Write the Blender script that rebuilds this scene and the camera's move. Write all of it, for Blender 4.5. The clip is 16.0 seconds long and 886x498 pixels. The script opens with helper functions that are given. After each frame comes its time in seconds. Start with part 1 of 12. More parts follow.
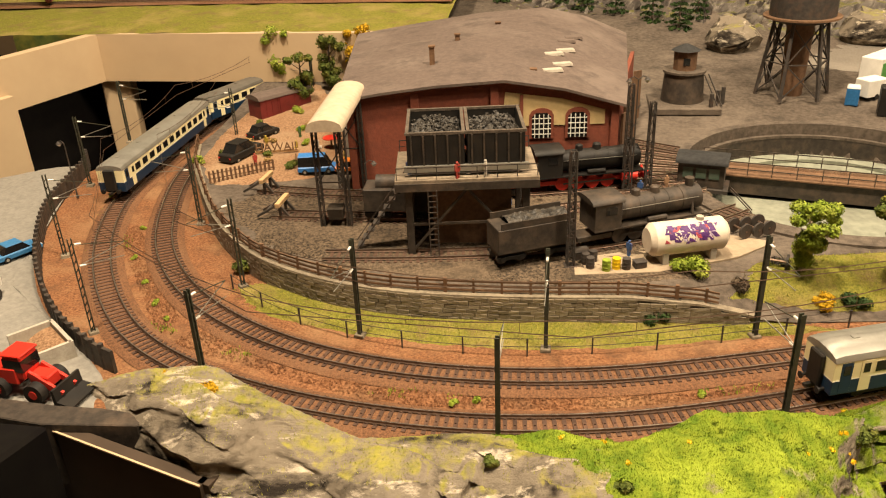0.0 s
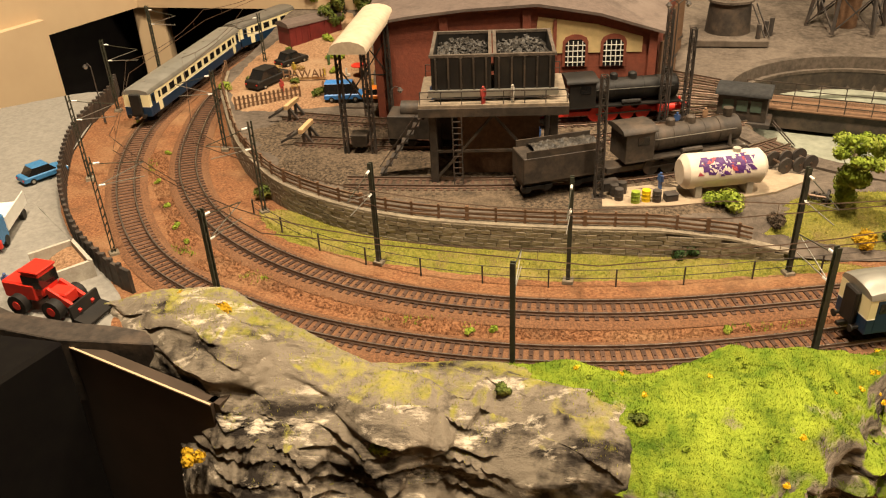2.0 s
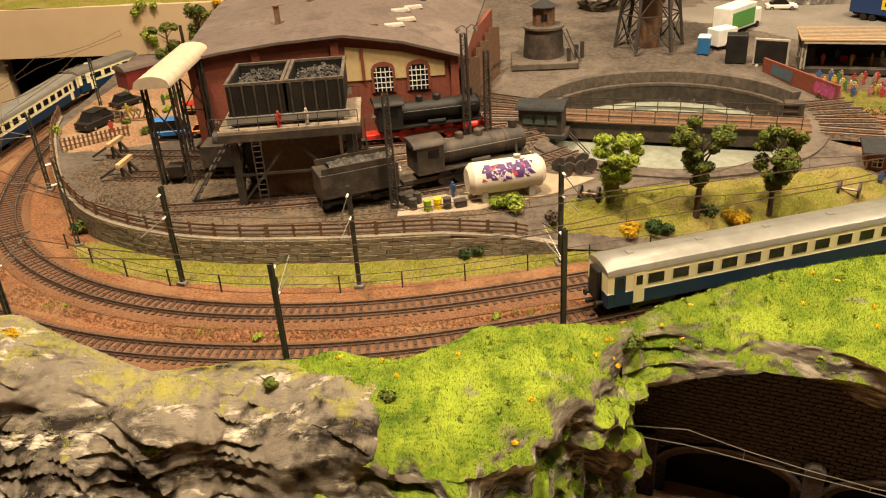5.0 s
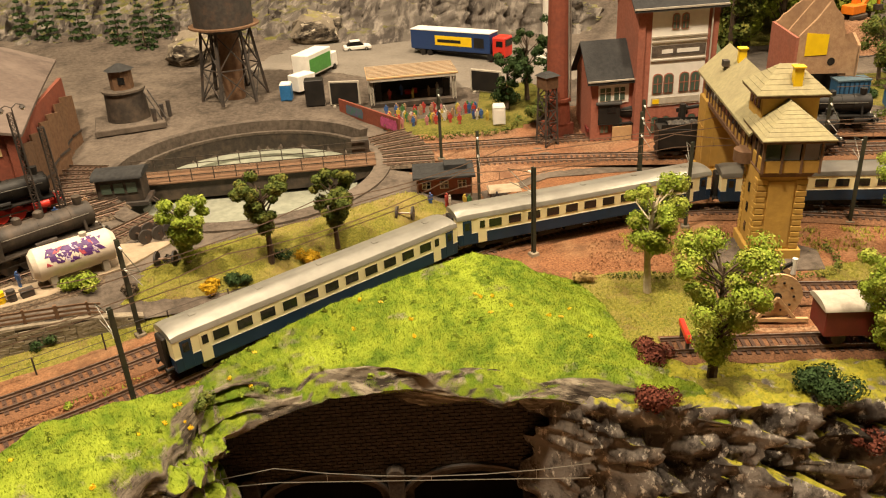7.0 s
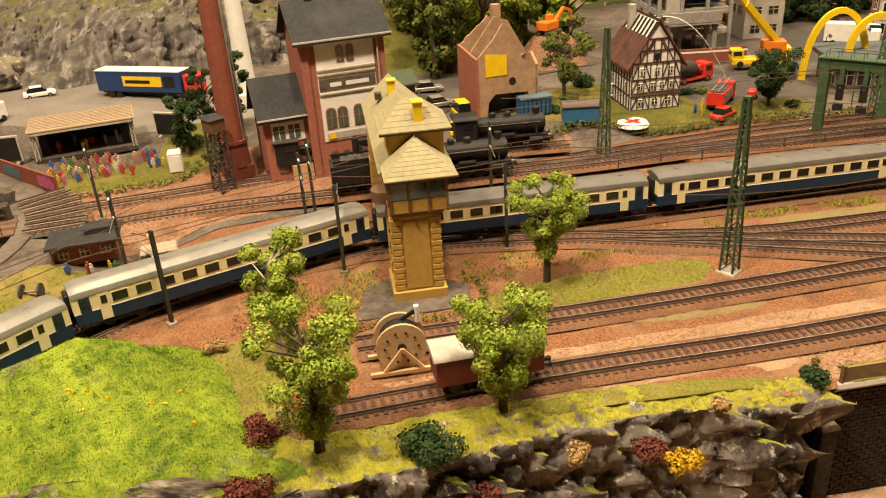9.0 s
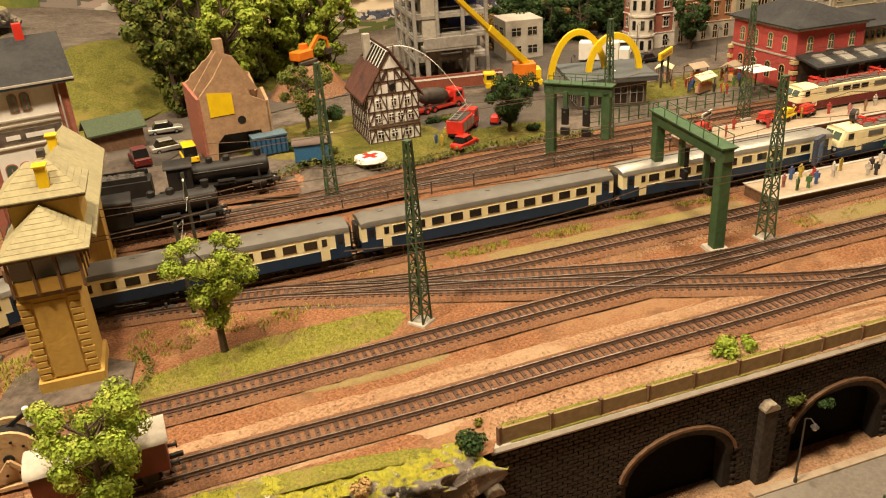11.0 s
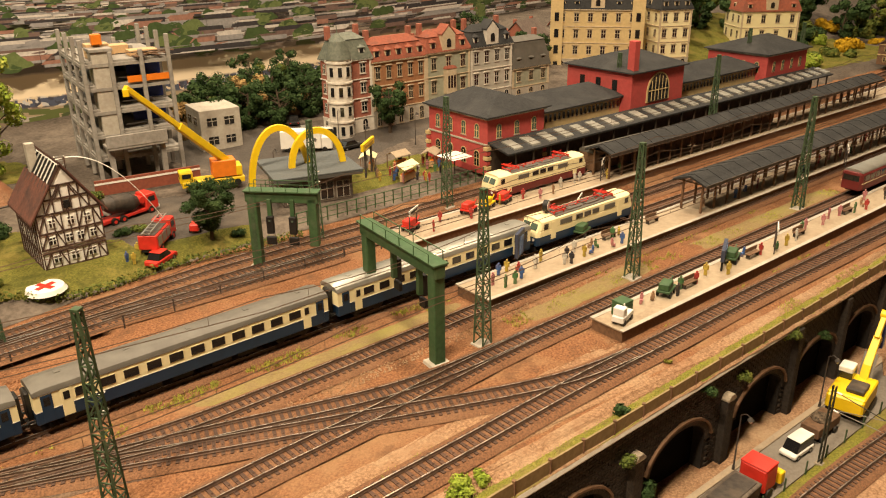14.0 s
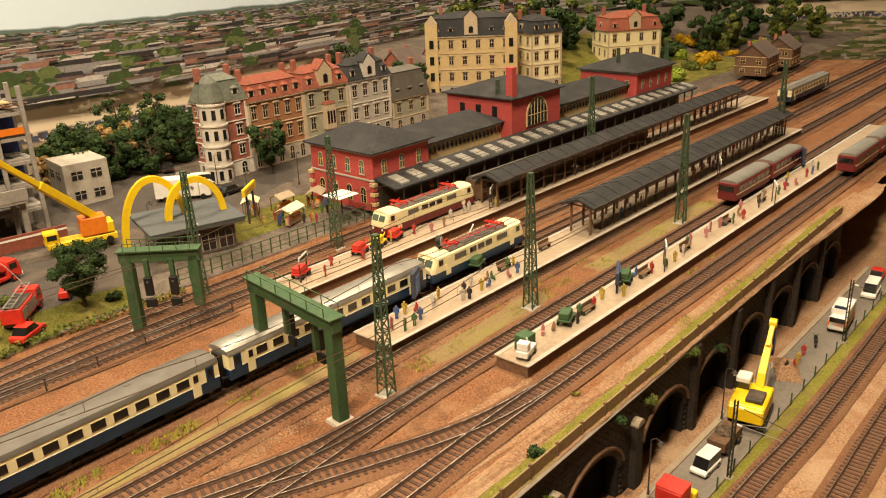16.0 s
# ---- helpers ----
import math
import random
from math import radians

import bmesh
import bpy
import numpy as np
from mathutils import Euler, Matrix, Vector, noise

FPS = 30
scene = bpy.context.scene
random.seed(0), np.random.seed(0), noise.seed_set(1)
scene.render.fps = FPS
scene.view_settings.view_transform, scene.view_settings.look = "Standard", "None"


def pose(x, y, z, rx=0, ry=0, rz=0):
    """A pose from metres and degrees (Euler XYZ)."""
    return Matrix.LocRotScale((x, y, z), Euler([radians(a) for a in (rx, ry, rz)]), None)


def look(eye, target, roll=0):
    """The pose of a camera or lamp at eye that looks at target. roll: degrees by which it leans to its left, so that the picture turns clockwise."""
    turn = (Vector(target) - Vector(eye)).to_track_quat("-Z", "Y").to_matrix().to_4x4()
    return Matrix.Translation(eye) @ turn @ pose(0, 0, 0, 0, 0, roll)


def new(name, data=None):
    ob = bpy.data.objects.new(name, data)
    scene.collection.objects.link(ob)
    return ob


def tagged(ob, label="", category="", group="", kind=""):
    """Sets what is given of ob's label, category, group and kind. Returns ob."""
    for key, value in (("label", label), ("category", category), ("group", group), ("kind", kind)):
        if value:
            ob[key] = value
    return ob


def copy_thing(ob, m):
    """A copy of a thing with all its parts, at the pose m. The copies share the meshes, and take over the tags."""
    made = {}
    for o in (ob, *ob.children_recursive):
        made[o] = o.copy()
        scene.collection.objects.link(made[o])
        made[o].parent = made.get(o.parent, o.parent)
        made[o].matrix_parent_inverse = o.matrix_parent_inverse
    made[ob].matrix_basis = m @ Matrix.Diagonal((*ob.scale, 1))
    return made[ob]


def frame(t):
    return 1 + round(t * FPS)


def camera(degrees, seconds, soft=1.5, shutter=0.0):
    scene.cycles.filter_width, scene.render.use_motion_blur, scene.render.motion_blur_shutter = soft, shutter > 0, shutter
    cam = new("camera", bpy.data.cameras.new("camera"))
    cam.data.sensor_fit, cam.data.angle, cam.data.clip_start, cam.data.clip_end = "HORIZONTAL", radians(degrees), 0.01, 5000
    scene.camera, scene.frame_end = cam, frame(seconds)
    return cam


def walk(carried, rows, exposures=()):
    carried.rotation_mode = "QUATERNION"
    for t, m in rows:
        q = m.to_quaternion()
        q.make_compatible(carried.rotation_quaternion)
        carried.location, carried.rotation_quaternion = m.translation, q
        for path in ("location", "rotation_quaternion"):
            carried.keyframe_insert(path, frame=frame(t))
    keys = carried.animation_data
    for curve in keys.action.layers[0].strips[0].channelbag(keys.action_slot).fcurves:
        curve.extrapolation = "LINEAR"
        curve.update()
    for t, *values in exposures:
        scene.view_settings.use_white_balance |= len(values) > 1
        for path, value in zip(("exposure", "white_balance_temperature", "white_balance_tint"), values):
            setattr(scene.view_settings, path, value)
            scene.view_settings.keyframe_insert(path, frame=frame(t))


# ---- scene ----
cam = camera(57.9, 16.0, 1.15)
PATH = [
    (0, (0.414, 0.151, 0.365), (0.148, 1.927, -0.515), -2.4),
    (0.5, (0.42, 0.16, 0.353), (0.106, 1.903, -0.575), -2.4),
    (1, (0.423, 0.163, 0.349), (0.072, 1.881, -0.613), -2.6),
    (1.5, (0.424, 0.164, 0.346), (0.051, 1.867, -0.633), -2.9),
    (2, (0.427, 0.163, 0.344), (0.069, 1.858, -0.656), -2.7),
    (2.5, (0.43, 0.158, 0.346), (0.096, 1.851, -0.665), -2.8),
    (3, (0.435, 0.149, 0.349), (0.121, 1.844, -0.666), -2.8),
    (3.2, (0.435, 0.146, 0.35), (0.13, 1.841, -0.666), -2.8),
    (5.3, (0.557, 0.116, 0.333), (0.474, 1.894, -0.579), -4.1),
    (5.5, (0.568, 0.106, 0.341), (0.565, 1.884, -0.575), -4.0),
    (6, (0.59, 0.1, 0.35), (0.787, 1.871, -0.558), -3.6),
    (6.5, (0.605, 0.096, 0.354), (0.989, 1.844, -0.538), -3.5),
    (7, (0.633, 0.091, 0.359), (1.233, 1.782, -0.526), -3.3),
    (7.5, (0.686, 0.085, 0.36), (1.455, 1.711, -0.515), -3.3),
    (8, (0.74, 0.077, 0.361), (1.602, 1.657, -0.511), -3.8),
    (8.5, (0.776, 0.075, 0.359), (1.707, 1.613, -0.517), -3.7),
    (9, (0.816, 0.072, 0.358), (1.805, 1.575, -0.515), -3.7),
    (9.5, (0.865, 0.062, 0.359), (1.918, 1.522, -0.512), -3.8),
    (10, (0.918, 0.05, 0.356), (2.049, 1.449, -0.519), -3.4),
    (10.2, (0.939, 0.043, 0.353), (2.099, 1.421, -0.518), -3.5),
    (12.3, (1.025, 0.003, 0.374), (2.465, 1.12, -0.451), -2.4),
    (12.5, (1.034, 0.012, 0.377), (2.513, 1.085, -0.436), -2.1),
    (13, (1.05, 0.032, 0.388), (2.609, 1.006, -0.4), -1.8),
    (13.5, (1.061, 0.046, 0.393), (2.688, 0.916, -0.38), -1.3),
    (14, (1.064, 0.057, 0.398), (2.747, 0.823, -0.362), -0.7),
    (14.5, (1.071, 0.07, 0.4), (2.795, 0.762, -0.341), -0.7),
    (15, (1.081, 0.08, 0.402), (2.833, 0.712, -0.327), -1.3),
    (15.5, (1.091, 0.079, 0.405), (2.866, 0.653, -0.316), -2.1),
    (16, (1.095, 0.071, 0.407), (2.891, 0.59, -0.305), -2.4),
]
walk(cam, [(t, look(eye, target, roll)) for t, eye, target, roll in PATH])

# ---- light: a warm exhibition hall with lamps under the ceiling ----
world = bpy.data.worlds.new("hall")
scene.world = world
world.use_nodes = True
world.node_tree.nodes["Background"].inputs[0].default_value = (1.0, 0.83, 0.62, 1)
world.node_tree.nodes["Background"].inputs[1].default_value = 0.15


def hall_lamp(x, y, z, tx, ty, size, watts):
    data = bpy.data.lights.new("hall_lamp", "AREA")
    data.shape, data.size, data.energy, data.color = "DISK", size, watts, (1.0, 0.80, 0.56)
    lamp = new("hall_lamp", data)
    lamp.matrix_world = look((x, y, z), (tx, ty, 0))
    return lamp


hall_lamp(0.1, 0.5, 2.2, 0.3, 0.8, 0.2, 84)
hall_lamp(1.1, 0.25, 2.2, 1.1, 0.7, 0.2, 56)
hall_lamp(2.1, -0.1, 2.2, 2.2, 0.3, 0.2, 24)
hall_lamp(1.0, 2.0, 2.4, 1.1, 1.4, 0.25, 20)
hall_lamp(3.7, 0.4, 2.4, 3.6, -0.1, 0.25, 42)
hall_lamp(2.9, 1.3, 2.4, 2.9, 0.9, 0.25, 44)

# ---- building helpers: all building numbers below are centimetres ----
CM = 0.01


class G:
    """A mesh in the making, in centimetres."""

    def __init__(self):
        self.v, self.f = [], []

    def add(self, verts, faces):
        n = len(self.v)
        self.v += [tuple(p) for p in verts]
        self.f += [tuple(n + i for i in f) for f in faces]
        return self

    def box(self, x, y, z, sx, sy, sz, rz=0.0, tx=1.0, ty=1.0):
        """Centre x, y, base z; tx, ty narrow the top."""
        c, s = math.cos(radians(rz)), math.sin(radians(rz))
        vs = []
        for k, (kx, ky) in ((0, (1, 1)), (1, (tx, ty))):
            for a, b in ((-1, -1), (1, -1), (1, 1), (-1, 1)):
                px, py = a * sx / 2 * kx, b * sy / 2 * ky
                vs.append((x + px * c - py * s, y + px * s + py * c, z + k * sz))
        return self.add(vs, [(3, 2, 1, 0), (4, 5, 6, 7), (0, 1, 5, 4), (1, 2, 6, 5), (2, 3, 7, 6), (3, 0, 4, 7)])

    def cyl(self, p0, p1, r0, r1=None, n=8, cap=True):
        p0, p1 = Vector(p0), Vector(p1)
        r1 = r0 if r1 is None else r1
        d = (p1 - p0).normalized()
        a = d.orthogonal().normalized()
        b = d.cross(a)
        vs = []
        for p, r in ((p0, r0), (p1, r1)):
            vs += [p + (a * math.cos(2 * math.pi * i / n) + b * math.sin(2 * math.pi * i / n)) * r for i in range(n)]
        fs = [(i, (i + 1) % n, n + (i + 1) % n, n + i) for i in range(n)]
        if cap:
            fs += [tuple(range(n))[::-1], tuple(range(n, 2 * n))]
        return self.add(vs, fs)

    def bar(self, p0, p1, w, h=None):
        """A square bar between two points."""
        p0, p1 = Vector(p0), Vector(p1)
        h = w if h is None else h
        d = (p1 - p0).normalized()
        a = d.cross(Vector((0, 0, 1)))
        a = a.normalized() if a.length > 1e-4 else Vector((1, 0, 0))
        b = a.cross(d)
        vs = [p + a * i * w / 2 + b * j * h / 2 for p in (p0, p1) for i, j in ((-1, -1), (1, -1), (1, 1), (-1, 1))]
        return self.add(vs, [(3, 2, 1, 0), (4, 5, 6, 7), (0, 1, 5, 4), (1, 2, 6, 5), (2, 3, 7, 6), (3, 0, 4, 7)])

    def prism(self, pts, z0, z1):
        """An upright prism on a plan outline (counter-clockwise)."""
        n = len(pts)
        vs = [(x, y, z0) for x, y in pts] + [(x, y, z1) for x, y in pts]
        return self.add(vs, [tuple(range(n))[::-1], tuple(range(n, 2 * n))] + [(i, (i + 1) % n, n + (i + 1) % n, n + i) for i in range(n)])

    def slab(self, pts, p, q):
        """A plate: outline pts in (u, w) drawn in an upright plane from p to q direction, thick along its normal. p origin, q = (ux, uy, thickness)."""
        ux, uy, th = q
        nx, ny = -uy, ux
        n = len(pts)
        vs = []
        for k in (0, 1):
            vs += [(p[0] + ux * u + nx * th * k, p[1] + uy * u + ny * th * k, p[2] + w) for u, w in pts]
        return self.add(vs, [tuple(range(n)), tuple(range(n, 2 * n))[::-1]] + [((i + 1) % n, i, n + i, n + (i + 1) % n) for i in range(n)])

    def loft(self, rings, caps=True, closed=True):
        n = len(rings[0])
        vs = [p for r in rings for p in r]
        fs = []
        for k in range(len(rings) - 1):
            for i in range(n if closed else n - 1):
                j = (i + 1) % n
                fs.append((k * n + i, k * n + j, (k + 1) * n + j, (k + 1) * n + i))
        if caps and closed:
            fs += [tuple(range(n))[::-1], tuple(range((len(rings) - 1) * n, len(rings) * n))]
        return self.add(vs, fs)

    def sweep(self, path, prof, closed=True):
        """prof: (side, up) pairs, carried along a plan path of (x, y) or (x, y, z)."""
        rings = []
        for i, p in enumerate(path):
            a, b = path[max(i - 1, 0)], path[min(i + 1, len(path) - 1)]
            dx, dy = b[0] - a[0], b[1] - a[1]
            l = math.hypot(dx, dy) or 1
            nx, ny = -dy / l, dx / l
            z = p[2] if len(p) > 2 else 0
            rings.append([(p[0] + nx * s, p[1] + ny * s, z + u) for s, u in prof])
        return self.loft(rings, closed, closed)

    def ball(self, x, y, z, r, n=6, sz=1.0, jag=0.0, rnd=None):
        rings = []
        for k in range(1, n):
            a = math.pi * k / n
            rings.append([(x + r * math.sin(a) * math.cos(2 * math.pi * i / (n + 2)) * (1 + jag * (rnd.random() - .5) if rnd else 1), y + r * math.sin(a) * math.sin(2 * math.pi * i / (n + 2)), z - r * sz * math.cos(a)) for i in range(n + 2)])
        return self.loft(rings)

    def move(self, m):
        self.v = [tuple(m @ Vector(p)) for p in self.v]
        return self

    def join(self, other):
        return self.add(other.v, other.f)

    def mesh(self, name, bev=0.0, smooth=0.0):
        me = bpy.data.meshes.new(name)
        me.from_pydata([(x * CM, y * CM, z * CM) for x, y, z in self.v], [], self.f)
        if bev:
            bm = bmesh.new()
            bm.from_mesh(me)
            bmesh.ops.recalc_face_normals(bm, faces=bm.faces)
            es = [e for e in bm.edges if len(e.link_faces) == 2 and e.calc_face_angle(0) > 0.5]
            bmesh.ops.bevel(bm, geom=es, offset=bev * CM, segments=1, affect="EDGES", clamp_overlap=True)
            bm.to_mesh(me)
            bm.free()
        if smooth:
            for p in me.polygons:
                p.use_smooth = True
            me.set_sharp_from_angle(angle=radians(smooth))
        return me


def place(ob, x=0, y=0, z=0, rz=0, parent=None):
    ob.matrix_basis = pose(x * CM, y * CM, z * CM, 0, 0, rz)
    if parent is not None:
        ob.parent = parent
    return ob


def part(name, g, material, parent, label="", bev=0.0, smooth=0.0, at=(0, 0, 0), rz=0):
    ob = new(name, g.mesh(name, bev, smooth))
    ob.data.materials.append(material)
    if label:
        tagged(ob, label)
    return place(ob, *at, rz, parent)


def thing(name, label, category, x=0, y=0, z=0, rz=0, group="", g=None, material=None, kind="", bev=0.0, smooth=0.0):
    """A top-level thing: an Empty at its base, or one mesh."""
    ob = new(name, g.mesh(name, bev, smooth) if g else None)
    if g:
        ob.data.materials.append(material)
    else:
        ob.empty_display_size = 0.02
    return tagged(place(ob, x, y, z, rz), label, category, group, kind)


def again(ob, x, y, z=0, rz=0):
    return copy_thing(ob, pose(x * CM, y * CM, z * CM, 0, 0, rz))


def curve(pts, step=0.7):
    """A smooth way through plan points, in even steps."""
    p = [np.array(q, float) for q in pts]
    p = [2 * p[0] - p[1]] + p + [2 * p[-1] - p[-2]]
    fine = []
    for i in range(1, len(p) - 2):
        a, b, c, d = p[i - 1:i + 3]
        for t in np.linspace(0, 1, 24, endpoint=False):
            fine.append(0.5 * (2 * b + (c - a) * t + (2 * a - 5 * b + 4 * c - d) * t * t + (3 * b - a - 3 * c + d) * t ** 3))
    fine.append(p[-2])
    fine = np.array(fine)
    s = np.concatenate([[0], np.cumsum(np.linalg.norm(np.diff(fine, axis=0), axis=1))])
    at = np.arange(0, s[-1], step)
    return [tuple(float(np.interp(q, s, fine[:, k])) for k in range(fine.shape[1])) for q in at]


def smoother(path, rounds=30):
    a = np.array(path)
    for _ in range(rounds):
        a[1:-1] = a[1:-1] * 0.5 + (a[:-2] + a[2:]) * 0.25
    return [tuple(q) for q in a]


def lerp(table, x):
    """Piecewise linear in a table of (x, value)."""
    if x <= table[0][0]:
        return float(table[0][1])
    for (x0, v0), (x1, v1) in zip(table, table[1:]):
        if x < x1:
            return float(v0 + (v1 - v0) * (x - x0) / (x1 - x0))
    return float(table[-1][1])


def sstep(a, b, x):
    t = min(max((x - a) / (b - a), 0), 1)
    return t * t * (3 - 2 * t)


def nz(x, y, z=0.0, f=1.0):
    return noise.noise((x * f, y * f, z * f))


# ---- materials ----
def mat(name, c1, c2=None, scale=400, rough=0.75, metal=0.0, bump=0.25, bscale=None, c3=None, stain=40, amount=0.5, rand=0.0, spec=0.4, coat=0.0, c4=None):
    """Two colours mottled finely, a third in larger stains, and fine relief. scale: per metre."""
    m = bpy.data.materials.new(name)
    m.use_nodes = True
    nt = m.node_tree
    b = nt.nodes["Principled BSDF"]
    c2 = c2 or tuple(v * 0.72 for v in c1)
    tc = nt.nodes.new("ShaderNodeTexCoord")

    def tex(s, detail=4.0, r=0.6):
        n = nt.nodes.new("ShaderNodeTexNoise")
        n.inputs["Scale"].default_value, n.inputs["Detail"].default_value, n.inputs["Roughness"].default_value = s, detail, r
        nt.links.new(tc.outputs["Object"], n.inputs["Vector"])
        return n

    def ramp(fac, a, z):
        n = nt.nodes.new("ShaderNodeMapRange")
        n.inputs["From Min"].default_value, n.inputs["From Max"].default_value = a, z
        nt.links.new(fac, n.inputs["Value"])
        return n.outputs["Result"]

    def mix(fac, a, z):
        n = nt.nodes.new("ShaderNodeMix")
        n.data_type = "RGBA"
        if isinstance(fac, float):
            n.inputs["Factor"].default_value = fac
        else:
            nt.links.new(fac, n.inputs["Factor"])
        for sock, val in ((n.inputs["A"], a), (n.inputs["B"], z)):
            if isinstance(val, tuple):
                sock.default_value = (*val, 1)
            else:
                nt.links.new(val, sock)
        return n.outputs["Result"]

    col = mix(ramp(tex(scale).outputs["Fac"], 0.35, 0.65), c1, c2)
    if c3:
        f = nt.nodes.new("ShaderNodeMath")
        f.operation = "MULTIPLY"
        f.inputs[1].default_value = amount
        nt.links.new(ramp(tex(stain).outputs["Fac"], 0.48, 0.68), f.inputs[0])
        col = mix(f.outputs[0], col, c3)
    if c4:
        f = nt.nodes.new("ShaderNodeMath")
        f.operation = "MULTIPLY"
        f.inputs[1].default_value = 0.75
        nt.links.new(ramp(tex(stain * 2.1, 6.0, 0.7).outputs["Fac"], 0.52, 0.66), f.inputs[0])
        col = mix(f.outputs[0], col, c4)
    if rand:
        oi = nt.nodes.new("ShaderNodeObjectInfo")
        hs = nt.nodes.new("ShaderNodeHueSaturation")
        nt.links.new(ramp(oi.outputs["Random"], -0.0, 1.0), hs.inputs["Value"])
        mr = hs.inputs["Value"].links[0].from_node
        mr.inputs["To Min"].default_value, mr.inputs["To Max"].default_value = 1 - rand, 1 + rand
        nt.links.new(col, hs.inputs["Color"])
        col = hs.outputs["Color"]
    nt.links.new(col, b.inputs["Base Color"])
    b.inputs["Roughness"].default_value, b.inputs["Metallic"].default_value = rough, metal
    b.inputs["Specular IOR Level"].default_value, b.inputs["Coat Weight"].default_value = spec, coat
    rr = nt.nodes.new("ShaderNodeMapRange")
    rr.inputs["To Min"].default_value, rr.inputs["To Max"].default_value = max(rough - 0.1, 0.02), min(rough + 0.1, 1)
    nt.links.new(tex(scale * 0.4).outputs["Fac"], rr.inputs["Value"])
    nt.links.new(rr.outputs["Result"], b.inputs["Roughness"])
    if bump:
        n = nt.nodes.new("ShaderNodeBump")
        n.inputs["Strength"].default_value, n.inputs["Distance"].default_value = bump, 0.0014
        nt.links.new(tex(bscale or scale * 2, 3.0).outputs["Fac"], n.inputs["Height"])
        nt.links.new(n.outputs["Normal"], b.inputs["Normal"])
    return m


def glass(name, tint, rough=0.1):
    """Small dark or tinted panes with gloss."""
    return mat(name, tint, tint, rough=rough, bump=0, spec=0.7)


def slope_mat(name, up, up2, rock, rock2, rock3, lo=0.55, hi=0.8, scale=260, lie=(1, 1, 5), worn=None, grain=None, turn=0.0):
    """Grass where the ground lies flat, rock where it is steep, ragged between; grain: streaks of the paint on the rock, per metre."""
    m = mat(name, up, up2, scale=scale, rough=0.95, bump=0.9, bscale=1500, c3=tuple(v * 1.5 for v in up2), stain=20, amount=0.75, spec=0.1, c4=worn)
    nt = m.node_tree
    b = nt.nodes["Principled BSDF"]
    grass = b.inputs["Base Color"].links[0].from_socket
    geo = nt.nodes.new("ShaderNodeNewGeometry")
    sep = nt.nodes.new("ShaderNodeSeparateXYZ")
    nt.links.new(geo.outputs["Normal"], sep.inputs[0])
    tc = nt.nodes.new("ShaderNodeTexCoord")

    def tex(s, stretch=None, d=6.0, r=0.65):
        n = nt.nodes.new("ShaderNodeTexNoise")
        n.inputs["Scale"].default_value, n.inputs["Detail"].default_value, n.inputs["Roughness"].default_value = s, d, r
        if stretch:
            mp = nt.nodes.new("ShaderNodeMapping")
            mp.inputs["Scale"].default_value = stretch
            mp.inputs["Rotation"].default_value = (0, 0, turn)
            nt.links.new(tc.outputs["Object"], mp.inputs[0])
            nt.links.new(mp.outputs[0], n.inputs["Vector"])
        else:
            nt.links.new(tc.outputs["Object"], n.inputs["Vector"])
        return n.outputs["Fac"]

    def rng(v, a, z):
        n = nt.nodes.new("ShaderNodeMapRange")
        n.inputs["From Min"].default_value, n.inputs["From Max"].default_value = a, z
        nt.links.new(v, n.inputs["Value"])
        return n.outputs["Result"]

    def mixc(f, a, z):
        n = nt.nodes.new("ShaderNodeMix")
        n.data_type = "RGBA"
        nt.links.new(f, n.inputs["Factor"])
        for sock, val in ((n.inputs["A"], a), (n.inputs["B"], z)):
            if isinstance(val, tuple):
                sock.default_value = (*val, 1)
            else:
                nt.links.new(val, sock)
        return n.outputs["Result"]

    if grain:
        streak = tex(1.0, grain, 9.0, 0.68)
        wide = tex(16.0, None, 5.0)
        bare = mixc(rng(streak, 0.50, 0.62), rock, rock2)
        bare = mixc(rng(wide, 0.52, 0.62), bare, rock2)
        bare = mixc(rng(tex(2.3, grain, 8.0, 0.7), 0.56, 0.66), bare, rock3)
        bm_ = nt.nodes.new("ShaderNodeBump")
        bm_.inputs["Strength"].default_value, bm_.inputs["Distance"].default_value = 0.8, 0.006
        nt.links.new(streak, bm_.inputs["Height"])
        old = b.inputs["Normal"].links[0].from_node
        nt.links.new(bm_.outputs["Normal"], old.inputs["Normal"])
        old.inputs["Strength"].default_value = 0.5
    else:
        bare = mixc(rng(tex(30, lie), 0.44, 0.60), rock, rock2)
        bare = mixc(rng(tex(42, lie, 5.0), 0.52, 0.66), bare, rock3)
    add = nt.nodes.new("ShaderNodeMath")
    add.operation = "MULTIPLY_ADD"
    add.inputs[1].default_value = 0.55
    nt.links.new(tex(60), add.inputs[0])
    nt.links.new(sep.outputs["Z"], add.inputs[2])
    f = rng(add.outputs[0], lo + 0.27, hi + 0.27)
    if worn:
        gaps = nt.nodes.new("ShaderNodeMath")
        gaps.operation = "MULTIPLY"
        nt.links.new(f, gaps.inputs[0])
        nt.links.new(rng(tex(15, None, 7.0), 0.67, 0.60), gaps.inputs[1])
        f = gaps.outputs[0]
    nt.links.new(mixc(f, bare, grass), b.inputs["Base Color"])
    return m


